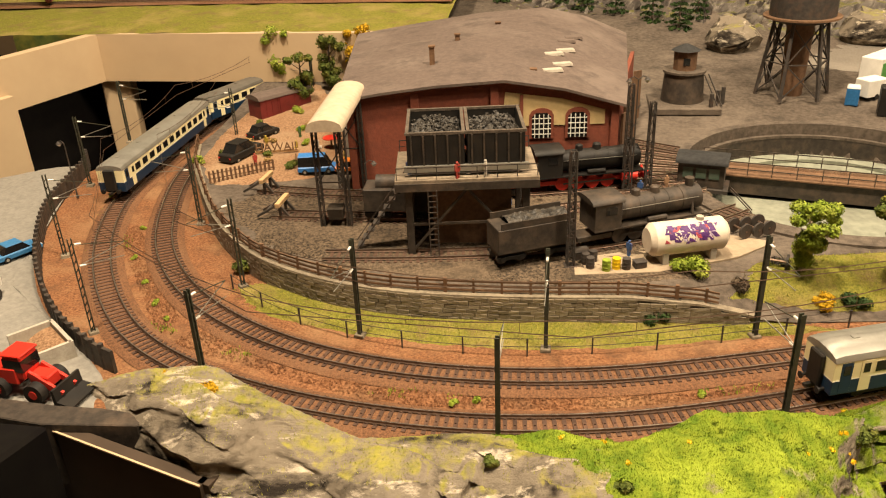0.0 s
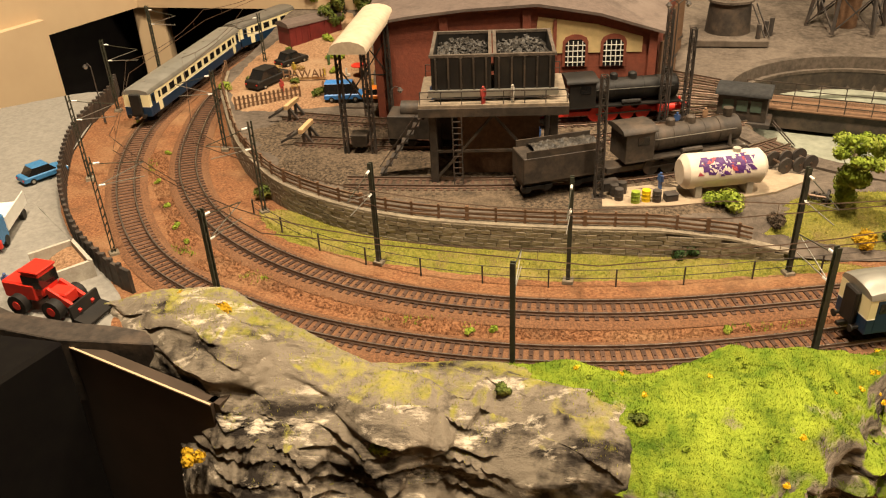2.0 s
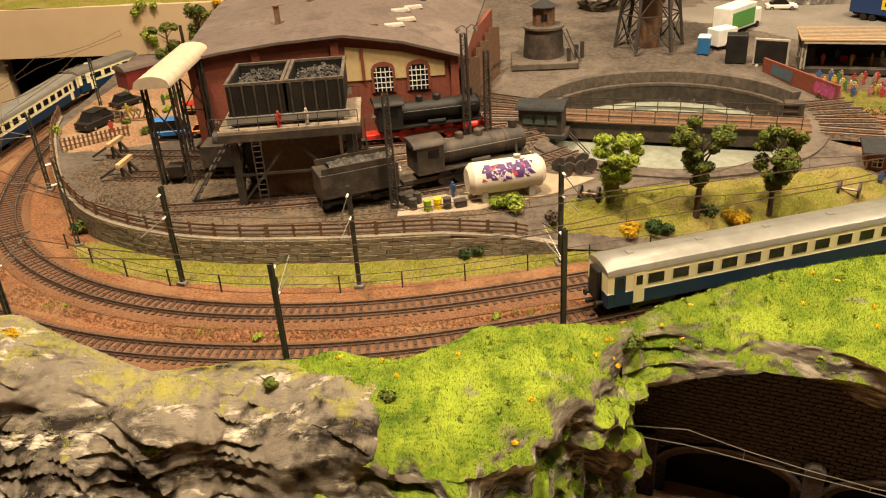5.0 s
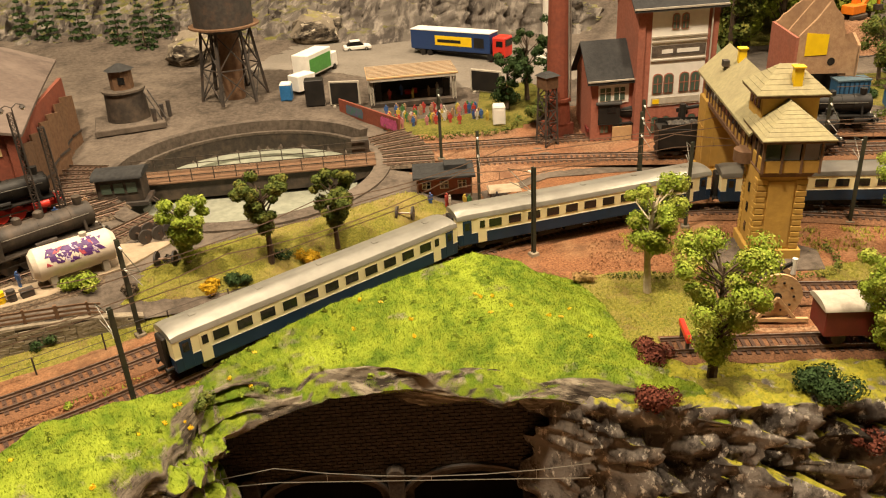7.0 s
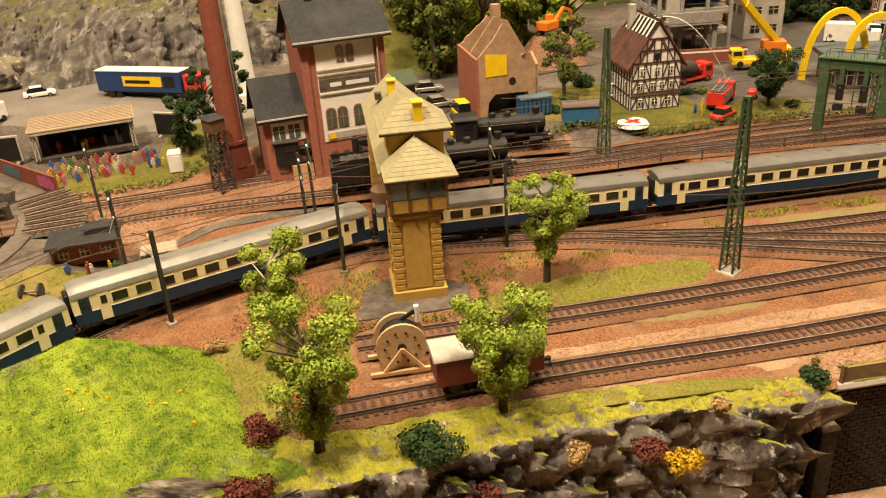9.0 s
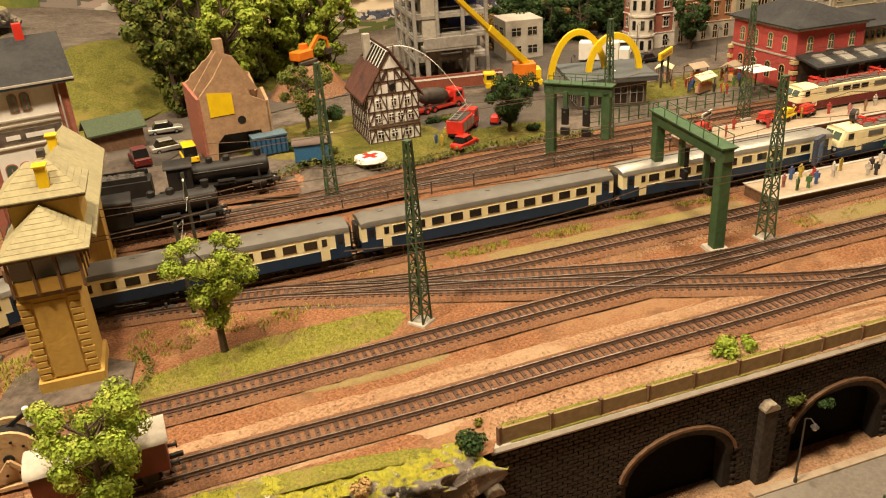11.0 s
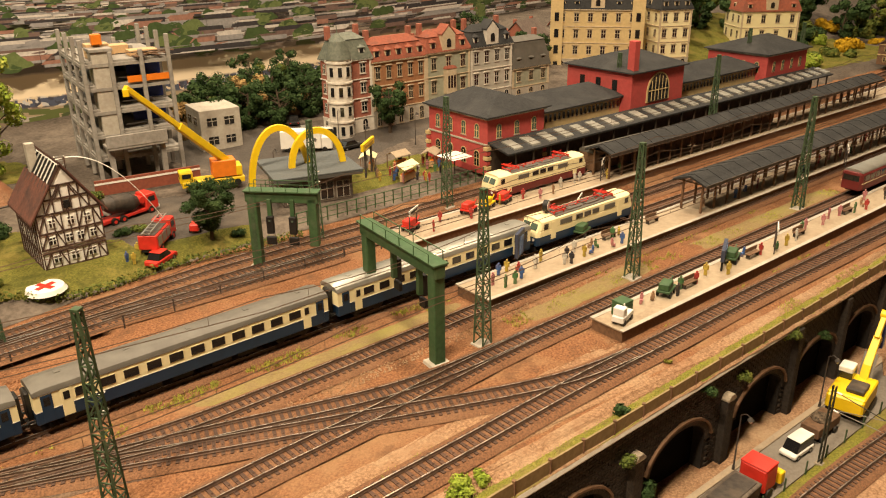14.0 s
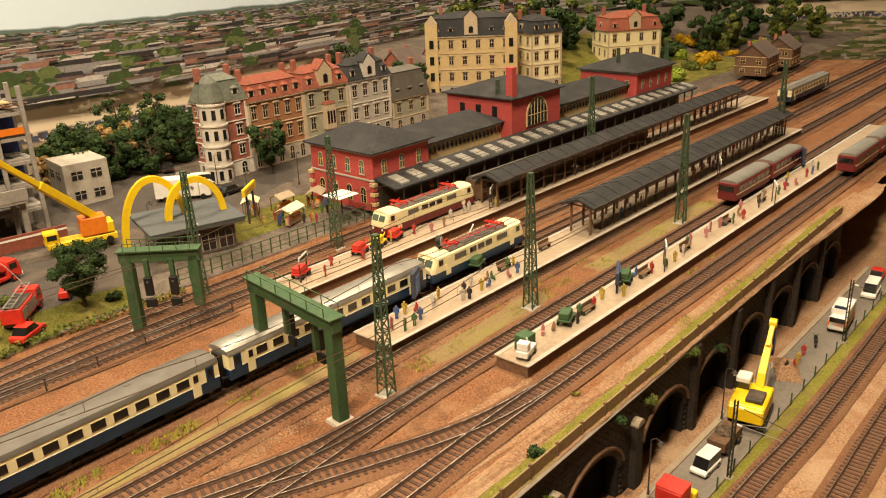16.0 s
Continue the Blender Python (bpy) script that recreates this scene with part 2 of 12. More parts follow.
EARTH = mat("red_brown_ballast", (0.315, 0.15, 0.072), (0.13, 0.056, 0.027), scale=430, rough=0.95, bump=0.9, bscale=900, c3=(0.30, 0.18, 0.095), stain=13, amount=0.7, spec=0.1, c4=(0.12, 0.062, 0.034))
SAND = mat("pale_sandy_ground", (0.40, 0.245, 0.14), (0.20, 0.11, 0.06), scale=380, rough=0.95, bump=0.9, bscale=900, c3=(0.40, 0.285, 0.175), stain=12, amount=0.7, spec=0.1, c4=(0.27, 0.14, 0.075))
YARD = mat("dark_gravel_yard", (0.17, 0.125, 0.085), (0.03, 0.024, 0.018), scale=340, rough=0.95, bump=1.0, bscale=700, c3=(0.19, 0.14, 0.095), stain=10, amount=0.7, spec=0.1, c4=(0.05, 0.04, 0.03))
GREY = mat("grey_yard_concrete", (0.135, 0.108, 0.085), (0.075, 0.060, 0.047), scale=170, rough=0.9, bump=0.5, bscale=600, c3=(0.185, 0.15, 0.118), stain=11, amount=0.7, spec=0.15, c4=(0.05, 0.041, 0.033))
ASPH = mat("street_asphalt", (0.20, 0.175, 0.145), (0.155, 0.135, 0.11), scale=300, rough=0.9, bump=0.3, c3=(0.26, 0.23, 0.19), stain=9, amount=0.5, spec=0.15)
MEADOW = mat("yellow_green_grass", (0.28, 0.25, 0.05), (0.13, 0.14, 0.026), scale=420, rough=1, bump=1.0, bscale=1400, c3=(0.33, 0.25, 0.09), stain=18, amount=0.7, spec=0.05, c4=(0.19, 0.13, 0.06))
HILL = slope_mat("grassy_rock", (0.130, 0.204, 0.018), (0.238, 0.292, 0.028), (0.22, 0.185, 0.14), (0.045, 0.037, 0.03), (0.50, 0.44, 0.33), lo=0.58, hi=0.78, scale=90, worn=(0.05, 0.105, 0.010))
ROCKM = slope_mat("rock_with_turf", (0.20, 0.20, 0.035), (0.29, 0.255, 0.06), (0.215, 0.180, 0.135), (0.026, 0.021, 0.017), (0.60, 0.52, 0.40), lo=0.93, hi=1.06, grain=(9, 34, 34), turn=-0.45)
CLIFFM = slope_mat("black_and_white_cliff", (0.36, 0.32, 0.035), (0.23, 0.23, 0.03), (0.20, 0.175, 0.15), (0.045, 0.038, 0.033), (0.66, 0.60, 0.50), lo=0.80, hi=0.94, grain=(60, 60, 40), turn=0.2)
QUARRY = slope_mat("grey_quarry_rock", (0.17, 0.155, 0.032), (0.11, 0.11, 0.026), (0.17, 0.148, 0.126), (0.075, 0.064, 0.056), (0.33, 0.29, 0.245), lo=0.86, hi=1.04, lie=(1, 1, 0.35))
LAWN = mat("dark_olive_lawn", (0.20, 0.18, 0.04), (0.09, 0.095, 0.022), scale=420, rough=1, bump=1.0, bscale=1400, c3=(0.26, 0.20, 0.06), stain=16, amount=0.7, spec=0.05, c4=(0.07, 0.075, 0.02))
PINK = mat("pinkish_brown_yard_earth", (0.36, 0.21, 0.12), (0.17, 0.085, 0.048), scale=420, rough=0.95, bump=0.9, bscale=900, c3=(0.30, 0.125, 0.06), stain=13, amount=0.7, spec=0.1, c4=(0.15, 0.075, 0.045))
DASPH = mat("dark_street_asphalt", (0.085, 0.072, 0.06), (0.055, 0.047, 0.04), scale=300, rough=0.85, bump=0.3, c3=(0.15, 0.12, 0.09), stain=10, amount=0.5, spec=0.2)
BALLAST = mat("brown_track_bed", (0.23, 0.115, 0.06), (0.11, 0.056, 0.032), scale=560, rough=0.95, bump=0.9, bscale=900, c3=(0.22, 0.125, 0.07), stain=16, amount=0.5, spec=0.1)
SLEEPER = mat("rust_brown_sleeper", (0.105, 0.055, 0.034), (0.062, 0.034, 0.022), scale=300, rough=0.85, rand=0.25)
RAIL = mat("worn_rail_steel", (0.20, 0.135, 0.095), (0.13, 0.085, 0.06), scale=200, rough=0.42, metal=0.6, bump=0.1)
RAILTOP = mat("bright_rail_head", (0.62, 0.55, 0.47), (0.50, 0.42, 0.35), scale=200, rough=0.28, metal=0.9, bump=0)
STONE = mat("grey_stone_block", (0.27, 0.225, 0.165), (0.17, 0.14, 0.10), scale=260, rough=0.9, bump=0.6, c3=(0.35, 0.30, 0.21), stain=60, amount=0.6, rand=0.28, spec=0.15)
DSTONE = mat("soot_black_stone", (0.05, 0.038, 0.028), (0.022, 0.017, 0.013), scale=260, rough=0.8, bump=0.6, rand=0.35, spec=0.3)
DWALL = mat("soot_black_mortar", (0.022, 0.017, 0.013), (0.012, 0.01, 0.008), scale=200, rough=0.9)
CREAM = mat("cream_paint", (0.86, 0.77, 0.46), (0.82, 0.72, 0.42), scale=60, rough=0.38, bump=0.03, c3=(0.74, 0.64, 0.38), stain=25, amount=0.3)
BLUE = mat("dark_blue_paint", (0.012, 0.035, 0.075), (0.010, 0.028, 0.06), scale=80, rough=0.35, bump=0.03)
SILVER = mat("silver_roof", (0.36, 0.345, 0.30), (0.30, 0.29, 0.25), scale=60, rough=0.38, metal=0.5, bump=0.05, c3=(0.24, 0.22, 0.19), stain=30, amount=0.4)
DKROOF = mat("dark_grey_coach_roof", (0.13, 0.12, 0.10), (0.10, 0.09, 0.075), scale=60, rough=0.55, bump=0.05)
RED = mat("bright_red_paint", (0.62, 0.035, 0.02), (0.52, 0.03, 0.018), scale=90, rough=0.4, bump=0.05)
DKRED = mat("wine_red_paint", (0.16, 0.022, 0.02), (0.12, 0.018, 0.016), scale=90, rough=0.45, bump=0.05)
YELLOW = mat("bright_yellow_paint", (0.82, 0.56, 0.01), (0.74, 0.49, 0.01), scale=90, rough=0.4, bump=0.05)
ORANGE = mat("orange_paint", (0.75, 0.20, 0.015), (0.65, 0.17, 0.012), scale=90, rough=0.45, bump=0.05)
WHITE = mat("white_paint", (0.78, 0.75, 0.68), (0.70, 0.67, 0.60), scale=90, rough=0.5, bump=0.08)
BLACK = mat("black_iron", (0.016, 0.0145, 0.013), (0.01, 0.009, 0.008), scale=120, rough=0.55, bump=0.1, c3=(0.035, 0.028, 0.021), stain=60, amount=0.5, spec=0.3)
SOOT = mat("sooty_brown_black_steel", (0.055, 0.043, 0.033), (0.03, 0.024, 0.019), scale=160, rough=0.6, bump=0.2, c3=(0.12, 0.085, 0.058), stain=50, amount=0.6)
IRON = mat("weathered_dark_iron", (0.06, 0.05, 0.042), (0.035, 0.03, 0.026), scale=160, rough=0.65, bump=0.2, c3=(0.12, 0.07, 0.045), stain=70, amount=0.5)
GREENM = mat("moss_green_steel", (0.05, 0.105, 0.04), (0.035, 0.08, 0.03), scale=160, rough=0.6, bump=0.15, c3=(0.10, 0.12, 0.07), stain=60, amount=0.4)
MAST = mat("grey_green_lattice_steel", (0.055, 0.095, 0.042), (0.035, 0.062, 0.028), scale=160, rough=0.65, bump=0.15, c3=(0.12, 0.125, 0.085), stain=60, amount=0.4)
CONC = mat("pale_concrete", (0.45, 0.41, 0.34), (0.37, 0.33, 0.27), scale=180, rough=0.85, bump=0.25, c3=(0.30, 0.26, 0.21), stain=30, amount=0.5, spec=0.2)
PAVE = mat("sandy_platform_paving", (0.37, 0.295, 0.205), (0.31, 0.245, 0.17), scale=180, rough=0.9, bump=0.25, c3=(0.34, 0.26, 0.18), stain=22, amount=0.5, spec=0.15, c4=(0.27, 0.20, 0.135))
BRICK = mat("red_brick_paint", (0.25, 0.07, 0.038), (0.19, 0.052, 0.03), scale=220, rough=0.8, bump=0.3, c3=(0.14, 0.045, 0.03), stain=25, amount=0.5)
BRICK2 = mat("pale_red_brick", (0.36, 0.13, 0.085), (0.28, 0.095, 0.06), scale=260, rough=0.85, bump=0.3, c3=(0.24, 0.10, 0.07), stain=30, amount=0.5)
STATION = mat("rose_red_render", (0.48, 0.075, 0.065), (0.40, 0.06, 0.052), scale=180, rough=0.8, bump=0.2, c3=(0.34, 0.07, 0.06), stain=26, amount=0.4)
PLASTER = mat("pale_yellow_plaster", (0.62, 0.46, 0.22), (0.54, 0.40, 0.19), scale=160, rough=0.85, bump=0.2, c3=(0.44, 0.32, 0.17), stain=26, amount=0.5)
OCHRE = mat("ochre_yellow_render", (0.50, 0.31, 0.065), (0.43, 0.26, 0.055), scale=160, rough=0.8, bump=0.2, c3=(0.35, 0.21, 0.06), stain=30, amount=0.5)
ROOFG = mat("grey_olive_shingle", (0.33, 0.29, 0.155), (0.26, 0.23, 0.125), scale=200, rough=0.85, bump=0.3, c3=(0.20, 0.17, 0.10), stain=30, amount=0.5)
ROOFB = mat("brown_grey_roof_felt", (0.135, 0.10, 0.082), (0.105, 0.078, 0.064), scale=160, rough=0.9, bump=0.3, c3=(0.18, 0.14, 0.115), stain=12, amount=0.7, c4=(0.075, 0.056, 0.046))
ROOFD = mat("dark_slate_roof", (0.040, 0.040, 0.040), (0.026, 0.026, 0.026), scale=200, rough=0.8, bump=0.4, c3=(0.062, 0.06, 0.057), stain=25, amount=0.5, spec=0.2)
TILE = mat("orange_red_roof_tiles", (0.42, 0.13, 0.05), (0.32, 0.095, 0.04), scale=260, rough=0.8, bump=0.4, c3=(0.24, 0.09, 0.05), stain=30, amount=0.5)
WOOD = mat("brown_wood", (0.17, 0.095, 0.05), (0.115, 0.062, 0.033), scale=220, rough=0.75, bump=0.3, rand=0.2)
PALEW = mat("pale_wood", (0.55, 0.36, 0.18), (0.47, 0.30, 0.15), scale=220, rough=0.7, bump=0.2)
DARKG = glass("dark_window_glass", (0.012, 0.012, 0.012))
PANEG = glass("grey_green_window_glass", (0.07, 0.10, 0.075), 0.2)
COAL = mat("black_coal", (0.05, 0.044, 0.037), (0.016, 0.014, 0.012), scale=200, rough=0.55, bump=0.5, c3=(0.13, 0.11, 0.085), stain=140, amount=0.5)
BEIGE = mat("beige_hall_panel", (0.52, 0.385, 0.235), (0.49, 0.36, 0.22), scale=20, rough=0.7, bump=0.05, c3=(0.45, 0.33, 0.20), stain=3, amount=0.4)
BROWNP = mat("brown_front_board", (0.06, 0.04, 0.026), (0.048, 0.032, 0.02), scale=20, rough=0.6, bump=0.05)
# Flat black: shade of arches and openings put in colour, and the cabinet's paint
VOID = mat("black_shade_and_cabinet", (0.008, 0.007, 0.006), (0.006, 0.005, 0.005), scale=60, rough=0.95, bump=0, spec=0.05)
POOL = mat("grey_green_pit_floor", (0.27, 0.28, 0.215), (0.20, 0.21, 0.16), scale=120, rough=0.85, bump=0.2, c3=(0.13, 0.13, 0.10), stain=14, amount=0.6)
LEAF = mat("fresh_green_leaves", (0.29, 0.37, 0.042), (0.16, 0.225, 0.024), scale=260, rough=0.75, bump=0.3, c3=(0.44, 0.43, 0.09), stain=60, amount=0.7, spec=0.15)
LEAF2 = mat("olive_leaves", (0.12, 0.15, 0.03), (0.06, 0.085, 0.018), scale=300, rough=0.8, bump=0.3, c3=(0.26, 0.21, 0.04), stain=70, amount=0.6, spec=0.15)
LEAF3 = mat("dark_green_leaves", (0.04, 0.075, 0.022), (0.022, 0.042, 0.013), scale=300, rough=0.8, bump=0.3, c3=(0.08, 0.11, 0.035), stain=60, amount=0.5, spec=0.15)
GOLD = mat("golden_yellow_leaves", (0.52, 0.32, 0.015), (0.38, 0.22, 0.012), scale=300, rough=0.8, bump=0.3, spec=0.15)
RUST = mat("rust_red_leaves", (0.16, 0.05, 0.03), (0.09, 0.026, 0.018), scale=300, rough=0.8, bump=0.3, spec=0.15)
TAN = mat("tan_dry_scrub", (0.42, 0.28, 0.11), (0.30, 0.19, 0.075), scale=300, rough=0.85, bump=0.3, spec=0.15)
BARK = mat("brown_bark", (0.10, 0.068, 0.042), (0.06, 0.04, 0.025), scale=260, rough=0.9, bump=0.5)
BIRCH = mat("pale_birch_bark", (0.55, 0.47, 0.34), (0.36, 0.29, 0.20), scale=160, rough=0.85, bump=0.3)

# ---- the hall round the layout ----
def setting(name, label, g, material, bev=0.0, smooth=0.0):
    return thing(name, label, name.split("_")[0], g=g, material=material, kind="structure", bev=bev, smooth=smooth)


hall = G()
for x, y, sx, sy in ((100, -420, 1400, 10), (100, 620, 1400, 10), (-600, 100, 10, 1050), (800, 100, 10, 1050)):
    hall.box(x, y, -100, sx, sy, 400)
setting("wall_hall", "plain beige walls of the exhibition hall", hall, BEIGE)
setting("floor", "dark grey floor of the exhibition hall", G().box(100, 100, -110, 1400, 1060, 10), mat("hall_floor", (0.12, 0.10, 0.085)))
setting("ceiling", "plain pale ceiling of the exhibition hall", G().box(100, 100, 300, 1400, 1060, 10), mat("hall_ceiling", (0.55, 0.48, 0.40)))

# ---- terrain ----
TT = (72.5, 103.5, 15.6)  # turntable: x, y, radius


def edge_y(x):
    """Front edge of the railway level."""
    if x > 131:
        return 31.7 - 0.481 * (x - 132.1)
    return lerp([(-80, 80), (-24, 72), (1, 59), (8, 58.5), (18, 59), (27, 56.5), (36, 57), (47, 56.5), (58, 58.5), (63, 60), (70, 59.5), (76, 57.5), (90, 49), (102, 44), (110, 42), (119, 38.5), (128, 32.5), (131, 31.3)], x)


def back_y(x):
    """Foot of the retaining wall and of the bank behind the tracks."""
    return lerp([(-6.5, 114), (-3.9, 107), (0.8, 98.1), (5.3, 90.5), (9.5, 85.2), (14, 80.8), (20.5, 77.3), (27, 75.5), (33, 75), (40, 75), (51, 75.6), (60, 76), (70, 77), (79, 79.5), (88, 83.5), (97, 87), (106, 90), (118, 86.5), (130, 86), (150, 81.5), (166, 77.5), (180, 73), (200, 63), (230, 49), (320, 8), (400, -32), (480, -72)], x)


def upper_z(x, y):
    """Height of the depot, street and town level."""
    v = y - back_y(x)
    top = lerp([(-7, 2.3), (88, 2.3), (104, 1.6), (118, 3.0), (140, 3.0), (152, 1.8), (180, 1.4), (200, 1.0), (320, 1.0)], x)
    start = lerp([(-7, 2.3), (52, 2.3), (57, 0.6), (62, 0.1), (320, 0.0)], x)
    low = lerp([(88, top), (96, 0.75), (150, 0.75), (156, top)], x)
    line = lerp([(93, 108.5), (103, 105.3), (117, 100.7), (134, 94), (144, 89), (152, 84.5)], x)
    top = low + (top - low) * sstep(line, line + 5, y)
    z = start + (top - start) * sstep(0, 5, v)
    z += 7.0 * sstep(126, 148, y) * sstep(138, 150, x) * (1 - sstep(180, 200, x))
    z += 2.6 * sstep(118, 150, y) * (1 - sstep(150, 190, x))
    z += (4 + 2 * nz(x, y, 3, 0.03)) * sstep(152, 205, y) * (1 - sstep(165, 215, x))
    z += 2.0 * sstep(5, 60, v) * sstep(205, 260, x)
    z += 9 * sstep(300, 340, x) * sstep(24, 70, v)
    if math.hypot(x - TT[0], y - TT[1]) < TT[2]:
        return 0.0
    return z + 0.12 * nz(x, y, 0, 0.5) * sstep(0, 3, v)


def grid(xs, ys_of, zf):
    g, n = G(), len(ys_of(xs[0]))
    for x in xs:
        g.v += [(x, y, zf(x, y)) for y in ys_of(x)]
    g.f = [(i * n + j, (i + 1) * n + j, (i + 1) * n + j + 1, i * n + j + 1) for i in range(len(xs) - 1) for j in range(n - 1)]
    return g


def main_z(x, y):
    return 0.10 * nz(x, y, 0, 0.35) + 0.05 * nz(x, y, 5, 1.7)


xs = np.arange(-60, 402, 0.8)
back0 = lambda x: back_y(x) + 1.0 if x > -6 else lerp([(-60, 84), (-34, 97), (-24, 103), (-19.5, 112), (-17.5, 130), (-14, 168), (-6, 175)], x)
ground = thing("ground", "red-brown gravel ground along the tracks", "ground", g=grid(xs, lambda x: np.linspace(edge_y(x) - 0.6 + 4.5 * sstep(58, 64, x) * (1 - sstep(92, 98, x)), back0(x), 70), main_z), material=EARTH, kind="structure", smooth=40)
xs = np.concatenate([np.arange(-6.5, 150, 0.6), np.arange(150, 476, 1.2)])
vs = np.concatenate([np.arange(0, 60, 0.6), np.arange(60, 160, 3.0)])
upper = thing("ground_depot", "dark gravel depot yard and town ground behind the tracks", "ground", g=grid(xs, lambda x: back_y(x) + vs, upper_z), material=GREY, kind="structure", smooth=40)
lower = grid(np.arange(40, 402, 2.0), lambda x: np.linspace(-130, edge_y(x) + 14, 60), lambda x, y: -11 - 3.5 * (1 - sstep(98, 112, x)) + 0.15 * nz(x, y, 0, 0.3))
thing("ground_lower", "sandy ground of the lower railway level", "ground", g=lower, material=SAND, kind="structure", smooth=40)


def patch(name, label, material, pts, zf, step=0.5, lift=0.12, rag=0.8):
    """A ragged patch of other ground laid on the terrain, inside a plan outline."""
    pts = [np.array(p, float) for p in pts]
    c = sum(pts) / len(pts)
    rim = curve([tuple(p) for p in pts] + [tuple(pts[0])], 1.0)
    g, n, rings = G(), len(rim), 12
    for k in range(rings + 1):
        r = k / rings
        for i, p in enumerate(rim):
            q = c + (np.array(p) - c) * r * (1 + (rag * 0.06 * nz(p[0], p[1], 7, 0.7) if k == rings else 0))
            up = lift * (1 - 0.9 * max(0, r - 0.8) / 0.2) + 0.10 * nz(q[0], q[1], 2, 1.1) * (r < 0.95)
            g.v.append((q[0], q[1], zf(*q) + (up if k < rings else -0.05)))
    g.f = [(k * n + i, k * n + (i + 1) % n, (k + 1) * n + (i + 1) % n, (k + 1) * n + i) for k in range(rings) for i in range(n)]
    return thing(name, label, name.split("_")[0], g=g, material=material, kind="structure", smooth=50)


# ---- rocky hills along the front edge ----
def hill(name, label, stations, material, seed, rough, crag=(2.6, 3.4), nx=190, nv=90, form="crag"):
    """stations: x and a cross-section of (y, z) from the track side over the crest to the foot; blended between."""
    k = len(stations[0][1])
    tabs = [[[(s[0], s[1][j][c]) for s in stations] for c in (0, 1)] for j in range(k)]
    dxs = [[(s[0], s[1][j][2] if len(s[1][j]) > 2 else 0) for s in stations] for j in range(k)]
    g = G()
    for x in np.linspace(stations[0][0], stations[-1][0], nx):
        sec = [(lerp(tabs[j][0], x), lerp(tabs[j][1], x), lerp(dxs[j], x)) for j in range(k)]
        s = np.linspace(0, k - 1, nv)
        for q in s:
            i_ = min(int(q), k - 2)
            y, z, dx = (sec[i_][c] + (sec[i_ + 1][c] - sec[i_][c]) * (q - i_) for c in range(3))
            m = sstep(0, 0.8, q)
            d = 0 if form != "crag" else sum(noise.noise((x * f + seed, y * f * 1.4, z * f * 1.6)) / f ** 0.9 for f in (0.13, 0.3, 0.7, 1.5)) * 0.66
            rid = abs(noise.noise((x * 0.10 + seed, y * 0.34 + z * 0.5 + x * 0.1, 4.0))) + 0.6 * abs(noise.noise((x * 0.28 + seed, y * 0.9 + x * 0.15, z * 1.3)))
            steep = sstep(crag[0], crag[1], q) * rough
            if form == "fold":
                d = 2.0 * noise.noise((x * 0.13 + seed, y * 0.16, z * 0.16)) + 0.5 * noise.noise((x * 0.34 + seed, y * 0.4, z * 0.4)) + 0.12 * noise.noise((x * 1.3, y * 1.9, z * 1.9))
                w = y * 0.42 + z * 0.75 + x * 0.10 + 1.3 * noise.noise((x * 0.11, y * 0.2, seed))
                mask = sstep(-0.15, 0.25, noise.noise((x * 0.12 + 9, y * 0.15 + seed, z * 0.15)))
                d += 0.85 * mask * (noise.voronoi((x * 0.32 + seed, y * 0.45, z * 0.45))[0][1] - noise.voronoi((x * 0.32 + seed, y * 0.45, z * 0.45))[0][0] - 0.4)
                rid = 0.3 + 0.42 * mask * (abs((w * 1.1) % 1 - 0.5) * 2 - 0.5) + 0.08 * mask * (abs((w * 2.7) % 1 - 0.5) * 2 - 0.5) + 1.3 * (min(abs(noise.noise((x * 0.12 + seed, y * 0.24 + x * 0.1, z * 0.2))), 0.3) - 0.2)
            elif form == "cliff":
                d = 1.7 * noise.noise((x * 0.30 + seed, y * 0.1, z * 0.16)) + 0.9 * noise.noise((x * 0.9 + seed, y * 0.3, z * 0.4)) + 0.4 * noise.noise((x * 2.2, y, z * 1.5))
                vo = noise.voronoi((x * 0.42 + seed, y * 0.4, z * 0.36))[0]
                vo2 = noise.voronoi((x * 1.1 + seed, y, z * 0.9))[0]
                d = d * 1.3 + 2.2 * (vo[1] - vo[0] - 0.35) + 0.9 * (vo2[1] - vo2[0] - 0.3)
                rid = 0.3 + 0.6 * (abs(noise.noise((x * 0.5 + seed, 3.0, z * 0.25))) - 0.25) + 0.22 * (abs((z * 0.5 + x * 0.06 + noise.noise((x * 0.2, z * 0.2, seed))) % 1 - 0.5) * 2 - 0.5)
            g.v.append((x + dx + d * 0.7 * steep, y - (d * 1.3 - (rid - 0.3) * 2.6) * steep, z + m * (d * 0.22 + 0.07 * nz(x, y, seed, 2.4)) + (0.5 * d + (rid - 0.3) * 1.2) * steep))
    g.f = [(i * nv + j, i * nv + j + 1, (i + 1) * nv + j + 1, (i + 1) * nv + j) for i in range(nx - 1) for j in range(nv - 1)]
    return thing(name, label, "hill", g=g, material=material, kind="structure", smooth=60)


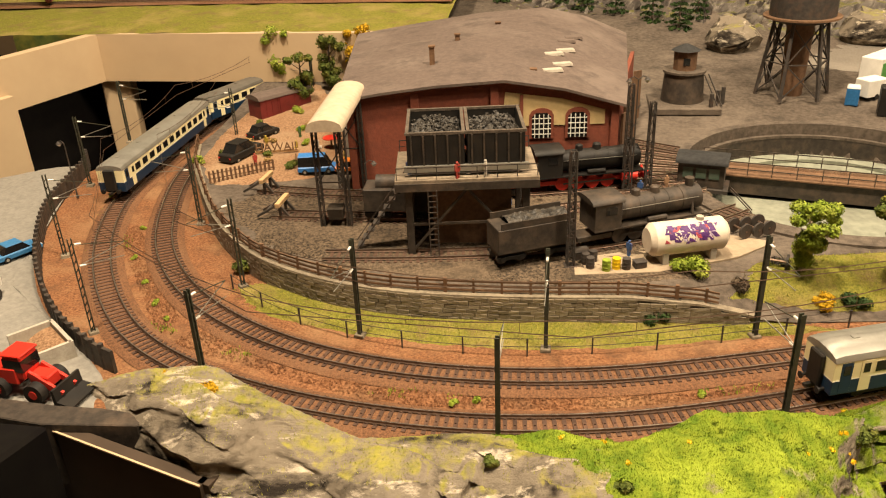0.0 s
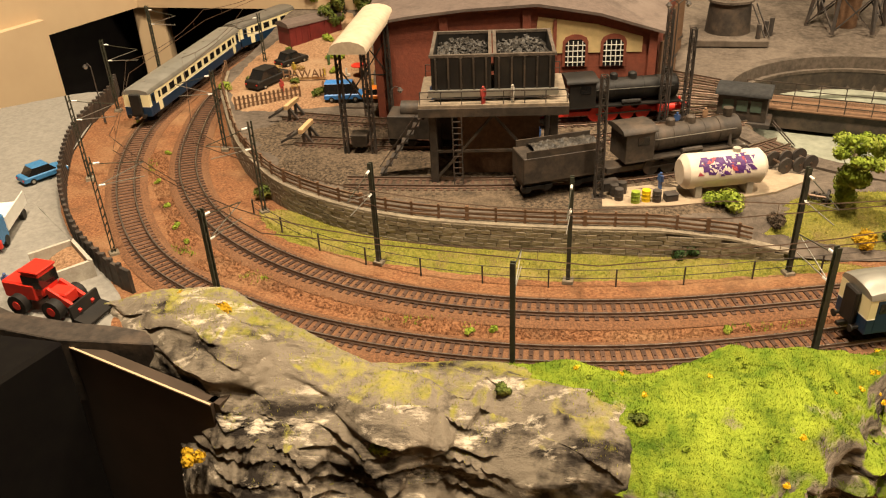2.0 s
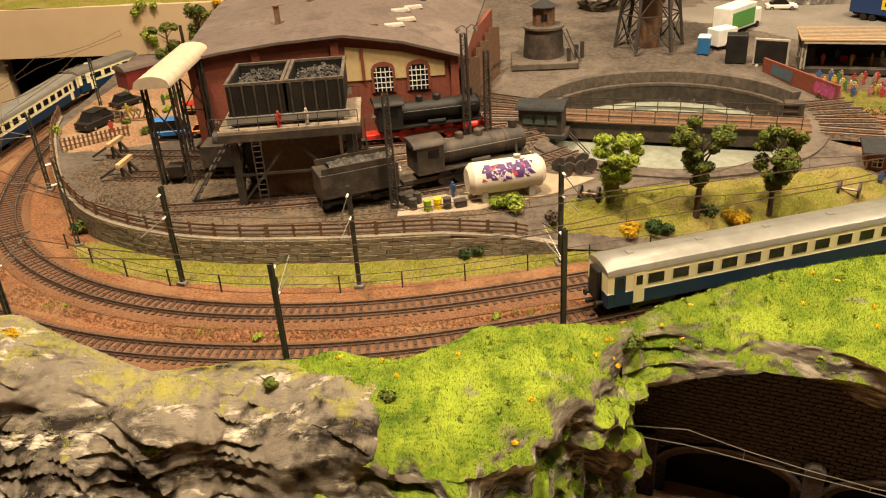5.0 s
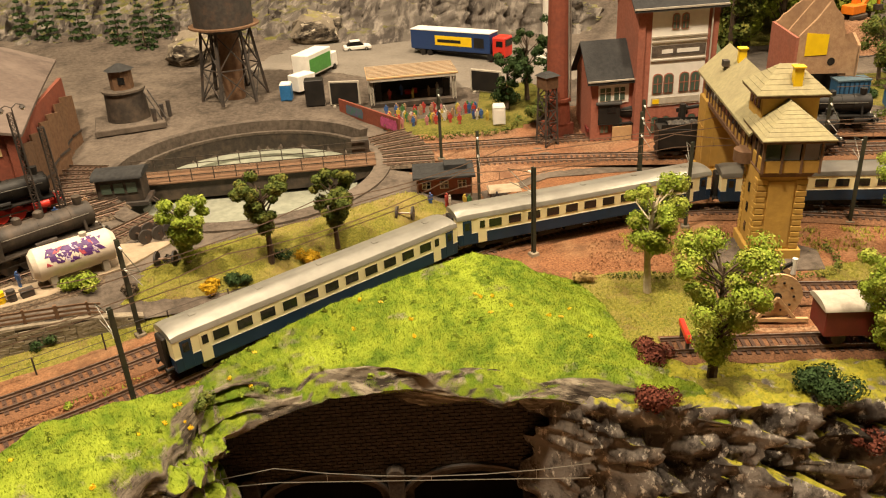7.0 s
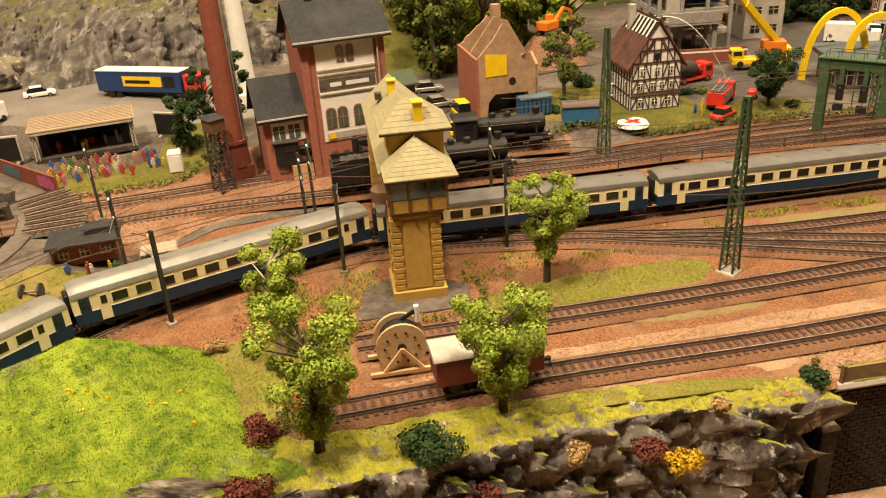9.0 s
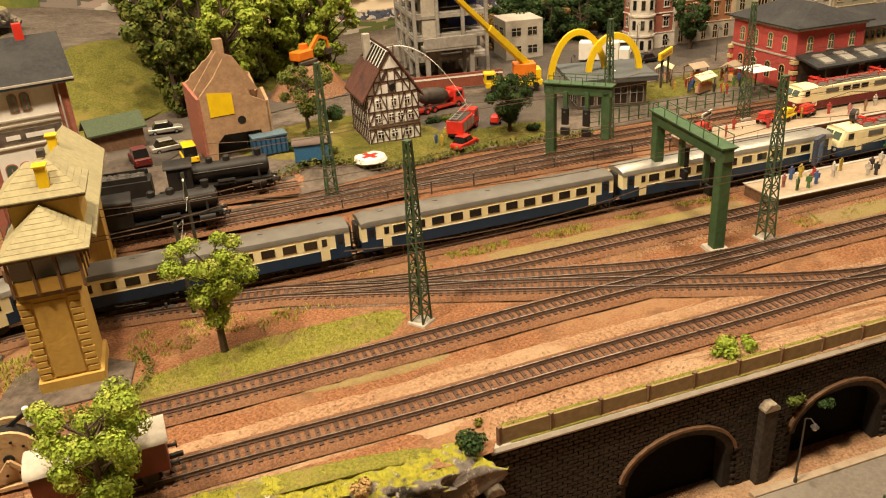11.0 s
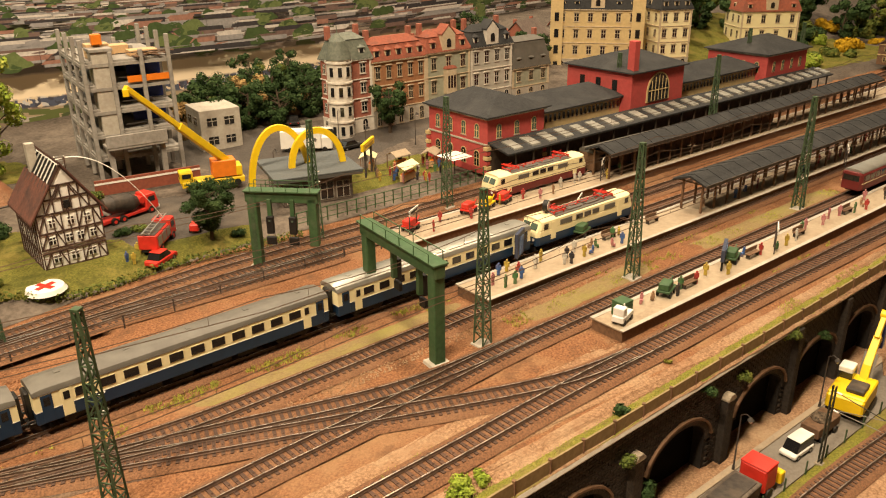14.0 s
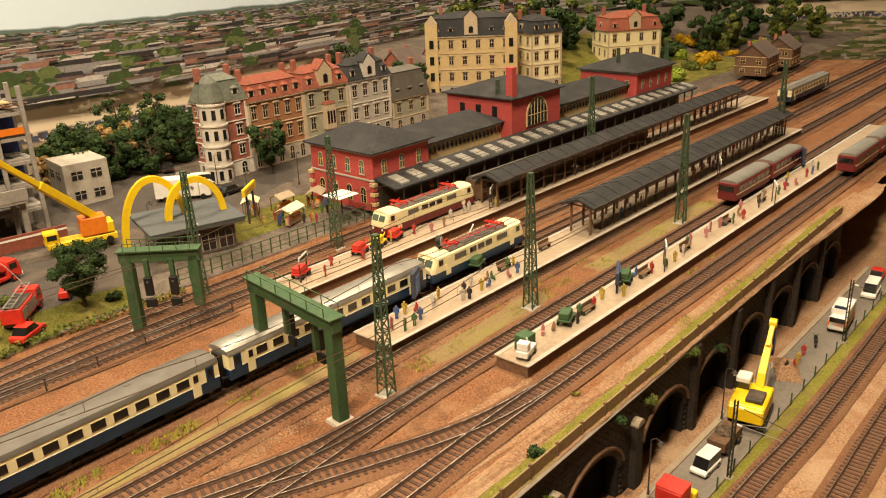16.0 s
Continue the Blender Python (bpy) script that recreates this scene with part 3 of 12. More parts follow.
hill("hill_rock", "grey dry-brushed rock outcrop with mossy turf on top", [
    (6, [(63.5, -0.2), (62.2, 0.8), (60.8, 0.7), (59.6, 0.2), (60.0, -0.8), (62, -1.2)]),
    (10, [(64.0, -0.2), (62.6, 1.9), (60, 1.8), (57.6, 0.2), (58.0, -1.6), (61, -2.6)]),
    (14, [(63.8, -0.2), (62.5, 2.4), (59, 2.3), (55.6, 0.2), (55.4, -3.0), (58, -5.0)]),
    (15.5, [(63.6, -0.2), (62.4, 2.5), (58.6, 2.4), (55.0, 0.2), (53.4, -4.4), (52.4, -17)]),
    (17, [(63.5, -0.2), (62.3, 2.6), (58, 2.4), (54.5, 0.2), (52, -4.5), (51, -17)]),
    (23, [(60.2, -0.2), (58.8, 2.4), (55.5, 2.2), (52, -0.5), (50, -5), (49, -17)]),
    (29, [(58.4, -0.2), (56.4, 1.8), (54, 1.2), (50.5, -2.0), (48.5, -6), (48, -17)]),
    (35, [(58.6, -0.2), (57.2, 1.9), (54, 1.6), (50, -1.0), (48, -5.5), (47, -17)]),
    (42, [(58.6, -0.2), (57.0, 2.1), (54, 2.2), (50, 0.5), (47.5, -5), (46.5, -17)]),
    (47, [(58.8, -0.3), (57.0, 1.7), (54, 1.9), (48.6, 0.0), (46.6, -5), (46, -17)])], ROCKM, 3.0, 1.0, (0.9, 2.2), 260, 150, "fold")
hill("hill_meadow", "bright green grass hill with rock along its broken edge", [
    (35, [(58.6, -0.4), (57.2, 1.2), (54, 0.8), (50.4, -2.0), (48.4, -6), (47.4, -17)]),
    (41, [(58.6, -0.2), (57.0, 2.1), (54, 2.1), (49.5, 0.6), (47.5, -5), (46.5, -17)]),
    (47, [(58.8, -0.2), (57.0, 2.3), (54, 2.7), (48, 1.0), (46, -5), (45.5, -17)]),
    (52, [(61.2, -0.2), (60.0, 2.8), (55, 2.9), (46.8, 1.0), (45.5, -5), (45, -17)]),
    (56, [(61.6, -0.2), (60.4, 2.8), (55, 2.6), (49.5, 0.6), (48.5, -5), (48, -17)]),
    (59, [(62.0, -0.2), (60.6, 2.7), (57.5, 2.2), (54, 0.4), (53, -5), (53, -17)]),
    (61.5, [(63.0, -0.2), (60.8, 1.8), (60, 1.4), (58.8, -0.4), (58, -5), (58, -17)]),
    (62.6, [(63.4, -0.3), (61.4, 1.0), (61.0, 0.4), (60.6, -1.0), (60.3, -5), (60, -17)])], HILL, 8.0, 0.8)
hill("hill_knoll", "bright green grass knoll above a dark rock overhang", [
    (61.5, [(64.2, -0.2), (61.5, 1.6), (60.8, 1), (60.7, 0.7), (59.5, -0.9), (61.2, -2.5)]),
    (65, [(65.4, -0.2), (62.4, 3.2), (61, 2), (60.3, 1), (59.1, -0.6), (60.8, -2.2)]),
    (71, [(67.6, -0.2), (64.2, 3.8), (61.8, 2), (60.1, 1.1), (58.9, -0.5), (60.6, -2.1)]),
    (76, [(69.2, -0.2), (65.6, 4), (61, 2.2), (58.2, 1.2), (57, -0.4), (58.7, -2)]),
    (82, [(71.2, -0.2), (67, 4.1), (61, 2.4), (55.5, 1.3), (54.3, -0.3), (56, -1.9)]),
    (87, [(72.4, -0.2), (68, 4.3), (60, 2.6), (52.1, 1.2), (50.9, -0.4), (52.6, -2)]),
    (90.5, [(72, -0.2), (66, 3.4), (58, 2), (49.7, 0.8), (48.5, -0.8), (50.2, -2.4)]),
    (93.5, [(70.5, -0.2), (62, 1.2), (55, 0.8), (48.2, 0.7), (47, -0.9), (48.7, -2.5)]),
    (96, [(69, -0.2), (61, 0.2), (54, 0.3), (46.7, 0.6), (45.5, -1), (47.2, -2.6)])], HILL, 14.0, 0.95, (2.3, 3.1), 230, 110, "fold")
hill("hill_cliff", "black and white rock cliff with moss on its edge", [
    (86.5, [(57, -0.4), (55, -0.4), (54, -0.5), (53, -0.8), (52.6, -5), (52, -17)]),
    (88.5, [(57, -0.2), (53.4, 0.4), (51, 0.3), (49.2, 0.0), (49.0, -5), (48.6, -17)]),
    (91, [(57, -0.1), (53, 0.6), (50, 0.5), (47.0, 0.2), (46.2, -5), (45.8, -17)]),
    (96, [(56, -0.1), (51, 0.5), (48, 0.6), (44.9, 0.3), (44, -5), (43, -17)]),
    (103, [(49, -0.1), (46.6, 0.5), (44.6, 0.6), (41.9, 0.3), (41, -5), (40, -17)]),
    (110, [(46, -0.1), (44.0, 0.5), (42, 0.6), (40.0, 0.3), (39.2, -5), (38.6, -17)]),
    (119, [(41, -0.1), (39.6, 0.5), (38.4, 0.5), (36.4, 0.2), (35.8, -5), (35, -17)]),
    (126, [(36.4, -0.1), (35.0, 0.5), (33.6, 0.4), (31.7, 0.1), (31.2, -5), (31, -17)]),
    (129.5, [(33.8, -0.1), (32.8, 0.4), (31.8, 0.3), (30.4, 0.0), (30.2, -5), (30, -17)])], CLIFFM, 21.0, 1.0, (2.7, 3.4), 300, 110, "cliff")
hill("hill_quarry", "grey quarry rock face with olive grass above, behind the street", [
    (30, [(178, 3), (184, 6), (190, 9), (198, 12), (212, 15), (230, 18)]),
    (72, [(168, 4), (175, 7), (183, 10), (192, 12), (206, 15), (224, 18)]),
    (95, [(162, 4.5), (167, 7), (173, 10), (181, 12), (196, 15), (214, 18)]),
    (112, [(151, 4.5), (153, 8), (156, 12), (161, 14), (176, 16), (200, 18)]),
    (122, [(148, 4), (150, 8), (152, 13), (156, 15), (170, 17), (195, 18)]),
    (136, [(139, 3), (141, 7), (143, 12), (147, 14), (160, 16), (190, 18)]),
    (144, [(137, 4), (140, 6), (144, 8), (150, 10), (163, 12), (190, 15)]),
    (152, [(136, 4), (142, 6), (148, 7.6), (155, 9), (166, 11), (190, 13)])], QUARRY, 33.0, 0.8, (0.3, 1.2), 200, 80, "cliff")

# ---- tracks ----
OUTER = [(16, 178), (4, 166), (-4, 151), (-9, 138), (-11.3, 124), (-11.6, 112), (-10.6, 100), (-7.6, 90), (-3.6, 81.8), (1.3, 74.6), (6.3, 69.2), (13, 65), (21, 62), (30, 60.4), (38, 60.1), (46.6, 61.1), (54.6, 63.2), (63, 66), (71, 69.2), (80, 72.2), (89, 74.8), (98, 76.1), (107, 75.6), (116, 73.2), (126, 69), (136, 64), (146, 59.4), (162, 51.8), (180, 43.2), (200, 33.3), (225, 20.8), (250, 8.3), (300, -17), (400, -66)]
INNER = [(10, 160), (1, 146), (-4, 132), (-6.4, 120), (-6.2, 108), (-3.2, 96.6), (0.4, 87.4), (5.1, 80.2), (10.2, 75), (16.5, 70.7), (22.7, 68), (29.5, 66.4), (36.3, 65.9), (42.7, 66.2), (49.1, 67.3), (57.9, 69.7), (67, 72.4), (78, 75.4), (89.7, 78.6), (98, 80.6), (106, 81.1), (113, 80), (124, 76), (136, 70), (149.2, 64), (161.6, 58), (172, 53.4), (182, 48.2), (204, 37.2), (229, 24.7), (300, -11), (400, -60)]
T4 = [(116, 73.2), (124, 68.4), (134, 61), (142, 54.2), (149, 49.4), (156.4, 45.6), (178, 35.2), (195.3, 27.2), (217, 16.4), (245, 2.6), (300, -25), (400, -74)]
T3 = [(134, 61), (140.6, 53.8), (146.4, 47), (152.6, 40), (159, 32.6), (164, 26.8), (170, 20.8), (176, 17.2)]
T2 = [(106, 58), (112, 55.4), (119.2, 52), (128.6, 47.8), (138.2, 43.6), (148.6, 39.2), (155.4, 36), (171.7, 29.2), (183, 23.7), (202.7, 14), (228, 1.4), (300, -34.5), (400, -83.5)]
T1 = [(96.5, 52.8), (101.5, 50.8), (116.7, 44.5), (130.7, 37.8), (144, 32), (154.5, 27.1), (169.1, 20.4), (180.6, 14.6), (193.8, 8.2), (210, -0.2), (244, -17.2), (300, -45), (400, -94)]
T7 = [(126, 84.5), (138, 81), (150, 76), (163, 70.6), (171.6, 66.8), (182, 62), (192, 56.6), (205, 49.8), (224, 40.3), (300, 2), (400, -38)]
T8 = [(150, 79), (160, 75.4), (172.8, 70.9), (182.1, 66.9), (196, 60), (220, 48.5), (300, 8), (400, -32)]
T9 = [(91, 99.5), (100, 97.2), (110.5, 93.1), (123, 86.9), (140, 79.2), (150, 74.6), (161, 70)]
T10 = [(93, 106), (103, 102.8), (117, 98.2), (134, 91.5), (144, 86.5), (152, 82)]
LOW1 = [(120, 27), (150, 12), (180.5, -3.4), (190.4, -9), (213.5, -20.6), (250, -38), (300, -62), (400, -111)]
LOW2 = [(120, 19), (150, 4), (183, -12.3), (194.2, -17.7), (250, -46), (300, -71), (400, -120)]
LOWC = [(40, 66), (60, 60.5), (80, 53), (100, 43), (120, 33), (150, 18)]
TRACKS = {}


def track(name, label, pts, z=0.0, bed=BALLAST, head=0.07, cut=None, bright=RAIL):
    """A ballasted track on plan points; sleepers come last in the file."""
    path = smoother(curve(pts, 0.7), 40)
    z += 0.014 * (len(TRACKS) % 9)
    if cut:
        path = path[cut[0]:cut[1]]
    root = thing(name, label, "track", kind="structure")
    part("ballast_bed", G().sweep([(x, y, z) for x, y in path], [(-2.1, 0.06), (-1.65, 0.32), (1.65, 0.32), (2.1, 0.06)], closed=False), bed, root, smooth=40)
    for side in (-0.86, 0.86):
        rail = part("rail", G().sweep([(x, y, z) for x, y in path], [(side - 0.10, 0.45), (side + 0.10, 0.45), (side + 0.045, 0.52), (side + 0.055, 0.70), (side - 0.055, 0.70), (side - 0.045, 0.52)]), RAIL, root)
        part("rail_head", G().sweep([(x, y, z) for x, y in path], [(side - 0.05, 0.703), (side + 0.05, 0.703)], closed=False), bright, rail, "polished top of the rail")
    TRACKS[name if name not in TRACKS else name + str(len(TRACKS))] = (root, path, z)
    return root


track("track_outer", "curved main track with brown sleepers and rusty rails", OUTER, bright=RAILTOP)
track("track_inner", "inner curved main track with brown sleepers", INNER, bright=RAILTOP)
track("track_platform", "straight track beside the island platform", T4, bright=RAILTOP)
track("track_crossover", "dark crossover track of the slip switches", T3, bright=RAILTOP)
track("track_slip", "curved slip track of the switches", [(138, 56.6), (146, 49.6), (154, 42.0), (161, 35.4), (168, 31.2), (176, 27.4)], bright=RAILTOP)
track("track_throat", "turnout track of the station throat", [(134, 84.5), (146, 79.0), (157, 73.2), (168, 67.0), (178, 61.6), (188, 56.6)], bright=RAILTOP)
track("track_siding", "straight siding track on pale gravel", T2, bright=RAILTOP)
track("track_front", "front track along the retaining wall", T1, bright=RAILTOP)
track("track_station", "station track under the signal gantry", T7, bright=RAILTOP)
track("track_back", "back track beside the hedge", T8, bright=RAILTOP)
track("track_depot_lead", "lead track from the turntable to the yard", T9, z=0.45, bright=RAILTOP)
track("track_yard", "yard track below the brick houses", T10, z=0.55, bright=RAILTOP)
track("track_lower", "lower level track beside the street", LOW1, z=-11, bright=RAILTOP)
track("track_lower_far", "second lower level track", LOW2, z=-11)
track("track_cavern", "track in the dark cutting under the knoll", LOWC[:4], z=-14.5)

# ---- the express train ----
def along(name, s):
    """Place and heading at s centimetres along a track."""
    root, path, z = TRACKS[name]
    i = min(max(int(s / 0.7), 1), len(path) - 2)
    f = s / 0.7 - i
    x, y = path[i][0] + (path[i + 1][0] - path[i][0]) * f, path[i][1] + (path[i + 1][1] - path[i][1]) * f
    dx, dy = path[i + 1][0] - path[i - 1][0], path[i + 1][1] - path[i - 1][1]
    return x, y, z + 0.70, math.degrees(math.atan2(dy, dx))


def station_of(name, x):
    """Way along a track at which it passes x for the last time."""
    path = TRACKS[name][1]
    return 0.7 * max(i for i in range(len(path) - 1) if (path[i][0] - x) * (path[i + 1][0] - x) <= 0)


def seat_on(ob, name, s, length):
    """Puts a vehicle on two points of the track, like bogies."""
    a, b = along(name, s - length * 0.32), along(name, s + length * 0.32)
    rz = math.degrees(math.atan2(b[1] - a[1], b[0] - a[0]))
    return place(ob, (a[0] + b[0]) / 2, (a[1] + b[1]) / 2, a[2], rz)


def section(w, z0, z1, arch, n=7):
    """Half-round topped cross-section (side, up)."""
    pts = [(-w / 2, z0), (-w / 2, z1)]
    for i in range(1, n):
        a = math.pi * (1 - i / n)
        pts.append((w / 2 * math.cos(a), z1 + arch * math.sin(a) ** 0.8))
    return pts + [(w / 2, z1), (w / 2, z0)]


def wheelset(g, x, r=0.52, gauge=0.8):
    for sy in (-gauge, gauge):
        g.cyl((x, sy - 0.12, r), (x, sy + 0.12, r), r, n=14)
    g.cyl((x, -gauge, r), (x, gauge, r), 0.1, n=6)


def bogie(root, x, wheels, length):
    g = G()
    for sy in (-1.15, 1.15):
        g.box(x, sy, 0.45, length, 0.18, 0.35)
        for w in wheels:
            g.box(x + w, sy * 1.03, 0.32, 0.5, 0.2, 0.5)
    g.box(x, 0, 0.6, 0.7, 2.2, 0.25)
    b = part("bogie", g, BLACK, root, bev=0.03)
    for w in wheels:
        h = G()
        wheelset(h, x + w)
        part("wheelset", h, IRON, b, smooth=40)


def buffers(root, x, way, material=BLACK):
    for sy in (-0.95, 0.95):
        part("buffer", G().cyl((x, sy, 1.2), (x + way * 0.5, sy, 1.2), 0.13, n=8).cyl((x + way * 0.5, sy, 1.2), (x + way * 0.6, sy, 1.2), 0.27, n=10), material, root, smooth=40)
    part("coupling", G().box(x + way * 0.4, 0, 0.9, 1.0, 0.3, 0.25), BLACK, root)


def coach(roof, label, x=0):
    """Blue and cream express coach, 28.2 long; base at the rail head."""
    L, W = 28.2, 3.3
    root = thing("passenger_coach", label, "coach", group="coaches of the express train")
    under = G().box(0, 0, 0.75, L - 1.0, 2.2, 0.35)
    for px in (-4.5, -1.5, 2.4, 5.0):
        under.box(px, 0, 0.35, 2.0, 2.3, 0.5)
    part("underframe", under, BLACK, root, bev=0.04)
    part("lower_side", G().box(0, 0, 1.0, L, W, 1.2), BLUE, root, "dark blue lower body", bev=0.06)
    part("window_band", G().box(0, 0, 2.2, L, W - 0.02, 1.5), CREAM, root, "cream painted window band", bev=0.03)
    part("waist_line", G().box(0, 0, 2.18, L + 0.01, W + 0.03, 0.05), WHITE, root)
    rings = []
    for k, px in enumerate(np.concatenate([[-L / 2], np.linspace(-L / 2 + 0.7, L / 2 - 0.7, 5), [L / 2]])):
        endc = 0.75 if k in (0, 6) else 1.0
        rings.append([(px, s, u if u < 3.72 else 3.70 + (u - 3.70) * endc) for s, u in section(W + 0.06, 3.68, 3.74, 0.78)])
    part("roof", G().loft(rings), roof, root, smooth=40)
    for px in np.linspace(-L / 2 + 2.5, L / 2 - 2.5, 5):
        part("roof_vent", G().box(px, 0, 4.46, 0.5, 0.45, 0.10), roof, root)
    
    for i in range(11):
        px = -10.2 + i * 2.04
        for sy in (-1, 1):
            w = part("window", G().box(px, sy * (W / 2), 2.50, 1.46, 0.03, 0.94), CREAM, root)
            part("pane", G().box(px, sy * (W / 2 + 0.015), 2.56, 1.30, 0.03, 0.82), DARKG, w, "dark window glass")
    for px in (-L / 2 + 1.0, -L / 2 + 2.55, L / 2 - 2.55, L / 2 - 1.0):
        for sy in (-1, 1):
            d = part("door", G().box(px, sy * (W / 2), 1.1, 0.9, 0.04, 2.5), CREAM if abs(px) < L / 2 - 2 else BLUE, root, bev=0.02)
            part("pane", G().box(px, sy * (W / 2 + 0.02), 2.62, 0.5, 0.04, 0.75), DARKG, d)
    for px, way in ((-L / 2, -1), (L / 2, 1)):
        part("gangway", G().box(px + way * 0.2, 0, 1.2, 0.4, 1.4, 2.6), BLACK, root, "black rubber gangway", bev=0.1)
        buffers(root, px, way)
        bogie(root, px - way * 4.0, (-1.3, 1.3), 3.8)
    return root


def pantograph(root, x, z, w=1.7, folded=0.5):
    base = G()
    for sy in (-w / 2, w / 2):
        base.bar((x - 1.0, sy, z + 0.1), (x + 1.0, sy, z + 0.1), 0.12)
    for px in (-1.0, 1.0):
        base.bar((x + px, -w / 2, z + 0.1), (x + px, w / 2, z + 0.1), 0.12)
    p = part("pantograph", base, RED, root, "red folded pantograph")
    for sy in (-w / 2, w / 2):
        for way in (-1, 1):
            part("arm", G().bar((x + way * 0.9, sy, z + 0.15), (x - way * 0.9, sy * 0.8, z + folded), 0.08), RED, p)
        for px in (-0.9, 0.9):
            part("insulator", G().cyl((x + px, sy, z - 0.25), (x + px, sy, z + 0.1), 0.1, n=6), RED, p)
    for px in (-0.9, -0.5):
        part("contact_bar", G().bar((x + px, -w * 0.62, z + folded + 0.06), (x + px, w * 0.62, z + folded + 0.06), 0.12), RED, p)
    return p


def electric_loco(name, label, body, low, L=18.8, round_nose=0.0):
    W = 3.3
    root = thing(name, label, "locomotive")
    part("underframe", G().box(0, 0, 0.7, L - 1.6, 2.4, 0.5).box(0, 0, 0.35, 3.2, 2.4, 0.5), BLACK, root, bev=0.05)

    def hull(z0, z1, cut0, cut1, w):
        n = 4
        rings = []
        for px, c in ((-L / 2, 1), (-L / 2 + 0.5, 0), (L / 2 - 0.5, 0), (L / 2, 1)):
            ww = w * (0.86 if c else 1.0)
            s = 1 if px > 0 else -1
            rings.append([(px - s * cut0 * (1 if c else 0.4), -ww / 2, z0), (px - s * cut1 * (1 if c else 0.9), -ww / 2, z1), (px - s * cut1 * (1 if c else 0.9), ww / 2, z1), (px - s * cut0 * (1 if c else 0.4), ww / 2, z0)])
        return G().loft(rings)
    part("lower_body", hull(0.95, 2.05, 0.0, 0.0, W), low, root, "dark lower body stripe", bev=0.05)
    part("upper_body", hull(2.05, 2.85, 0.0, 0.15, W).join(hull(2.85, 4.0, 0.15, 0.75, W - 0.02)), body, root, "glossy cream upper body", bev=0.07)
    for px in (-L / 2 + 2.1, L / 2 - 2.1):
        part("cab_roof", G().loft([[(px + d, s, u) for s, u in section(W - 0.25, 3.9, 4.0, 0.28, 5)] for d in (-1.35, 1.35)]), body, root, smooth=40)
    part("roof_deck", G().box(0, 0, 4.0, L - 6.4, W - 0.7, 0.14), DKROOF, root, "grey roof deck", bev=0.04)
    kit = G()
    for px in np.linspace(-4.0, 4.0, 9):
        kit.cyl((px, 0.3 * (-1) ** int(px), 4.14), (px, 0.3 * (-1) ** int(px), 4.5), 0.1, n=6)
    kit.bar((-4.2, 0.3, 4.48), (4.2, 0.3, 4.48), 0.07).bar((-4.2, -0.3, 4.48), (4.2, -0.3, 4.48), 0.07)
    part("insulator_bank", kit, RED, root, "red roof insulators and bus bars")
    part("roof_cover", G().box(-1.6, 0, 4.14, 2.4, 1.7, 0.16).box(1.8, 0, 4.14, 2.4, 1.7, 0.16), DKROOF, root, bev=0.05)
    for px in (-L / 2 + 4.6, L / 2 - 4.6):
        pantograph(root, px, 4.42)
    for sy in (-1, 1):
        for px, w, m in ((-4.6, 2.1, DKROOF), (-2.1, 1.2, DARKG), (-0.5, 1.2, DARKG), (1.1, 1.2, DARKG), (3.9, 2.1, DKROOF)):
            win = part("side_window" if m is DARKG else "vent_grille", G().box(px + 0.4, sy * (W / 2 + 0.005), 2.95, w + 0.12, 0.05, 0.72), SILVER, root)
            part("pane" if m is DARKG else "louvre", G().box(px + 0.4, sy * (W / 2 + 0.02), 3.0, w, 0.05, 0.6), DARKG if m is DARKG else DKROOF, win)
        for e in (-1, 1):
            part("cab_window", G().box(e * (L / 2 - 1.55), sy * (W / 2 - 0.02), 2.95, 0.75, 0.08, 0.72), DARKG, root)
            part("cab_door", G().box(e * (L / 2 - 2.9), sy * (W / 2 + 0.005), 1.4, 0.9, 0.05, 2.3), body, root, bev=0.02)
    for e in (-1, 1):
        g = G()
        for sy in (-0.66, 0.66):
            x0, x1 = e * (L / 2 - 0.20), e * (L / 2 - 0.60)
            g.add([(x0 + e * .06, sy - 0.58, 2.98), (x0 + e * .06, sy + 0.58, 2.98), (x1 + e * .06, sy + 0.55, 3.75), (x1 + e * .06, sy - 0.55, 3.75)], [(0, 1, 2, 3) if e > 0 else (3, 2, 1, 0)])
        part("windscreen", g, PANEG, root, "two windscreen panes")
        for sy in (-0.95, 0.95):
            part("headlight", G().cyl((e * (L / 2 - 0.1), sy, 1.75), (e * (L / 2 + 0.06), sy, 1.75), 0.2, n=10), WHITE, root, smooth=40)
        part("plough", G().box(e * (L / 2 - 0.2), 0, 0.25, 0.3, 2.4, 0.5), BLACK, root)
        buffers(root, e * L / 2, e)
        bogie(root, e * 5.0, (-1.7, 1.7), 4.8)
    return root


LOCO_X = 214.0  # where the leading end of the train stands
s0 = station_of("track_outer", LOCO_X)
loco = seat_on(electric_loco("electric_locomotive", "cream and dark blue electric locomotive with red pantographs", CREAM, BLUE), "track_outer", s0 - 9.4, 18.8)
silver = coach(SILVER, "blue and cream express coach with a silver roof")
seat_on(silver, "track_outer", s0 - 18.8 - 1.2 - 14.1, 28.2)
dark = coach(DKROOF, "blue and cream express coach with a dark grey roof")
seat_on(dark, "track_outer", s0 - 20 - 29.4 - 14.1, 28.2)
for i in range(2, 5):
    seat_on(again(silver if i > 2 else dark, 0, 0), "track_outer", s0 - 20 - 29.4 * i - 14.1, 28.2)
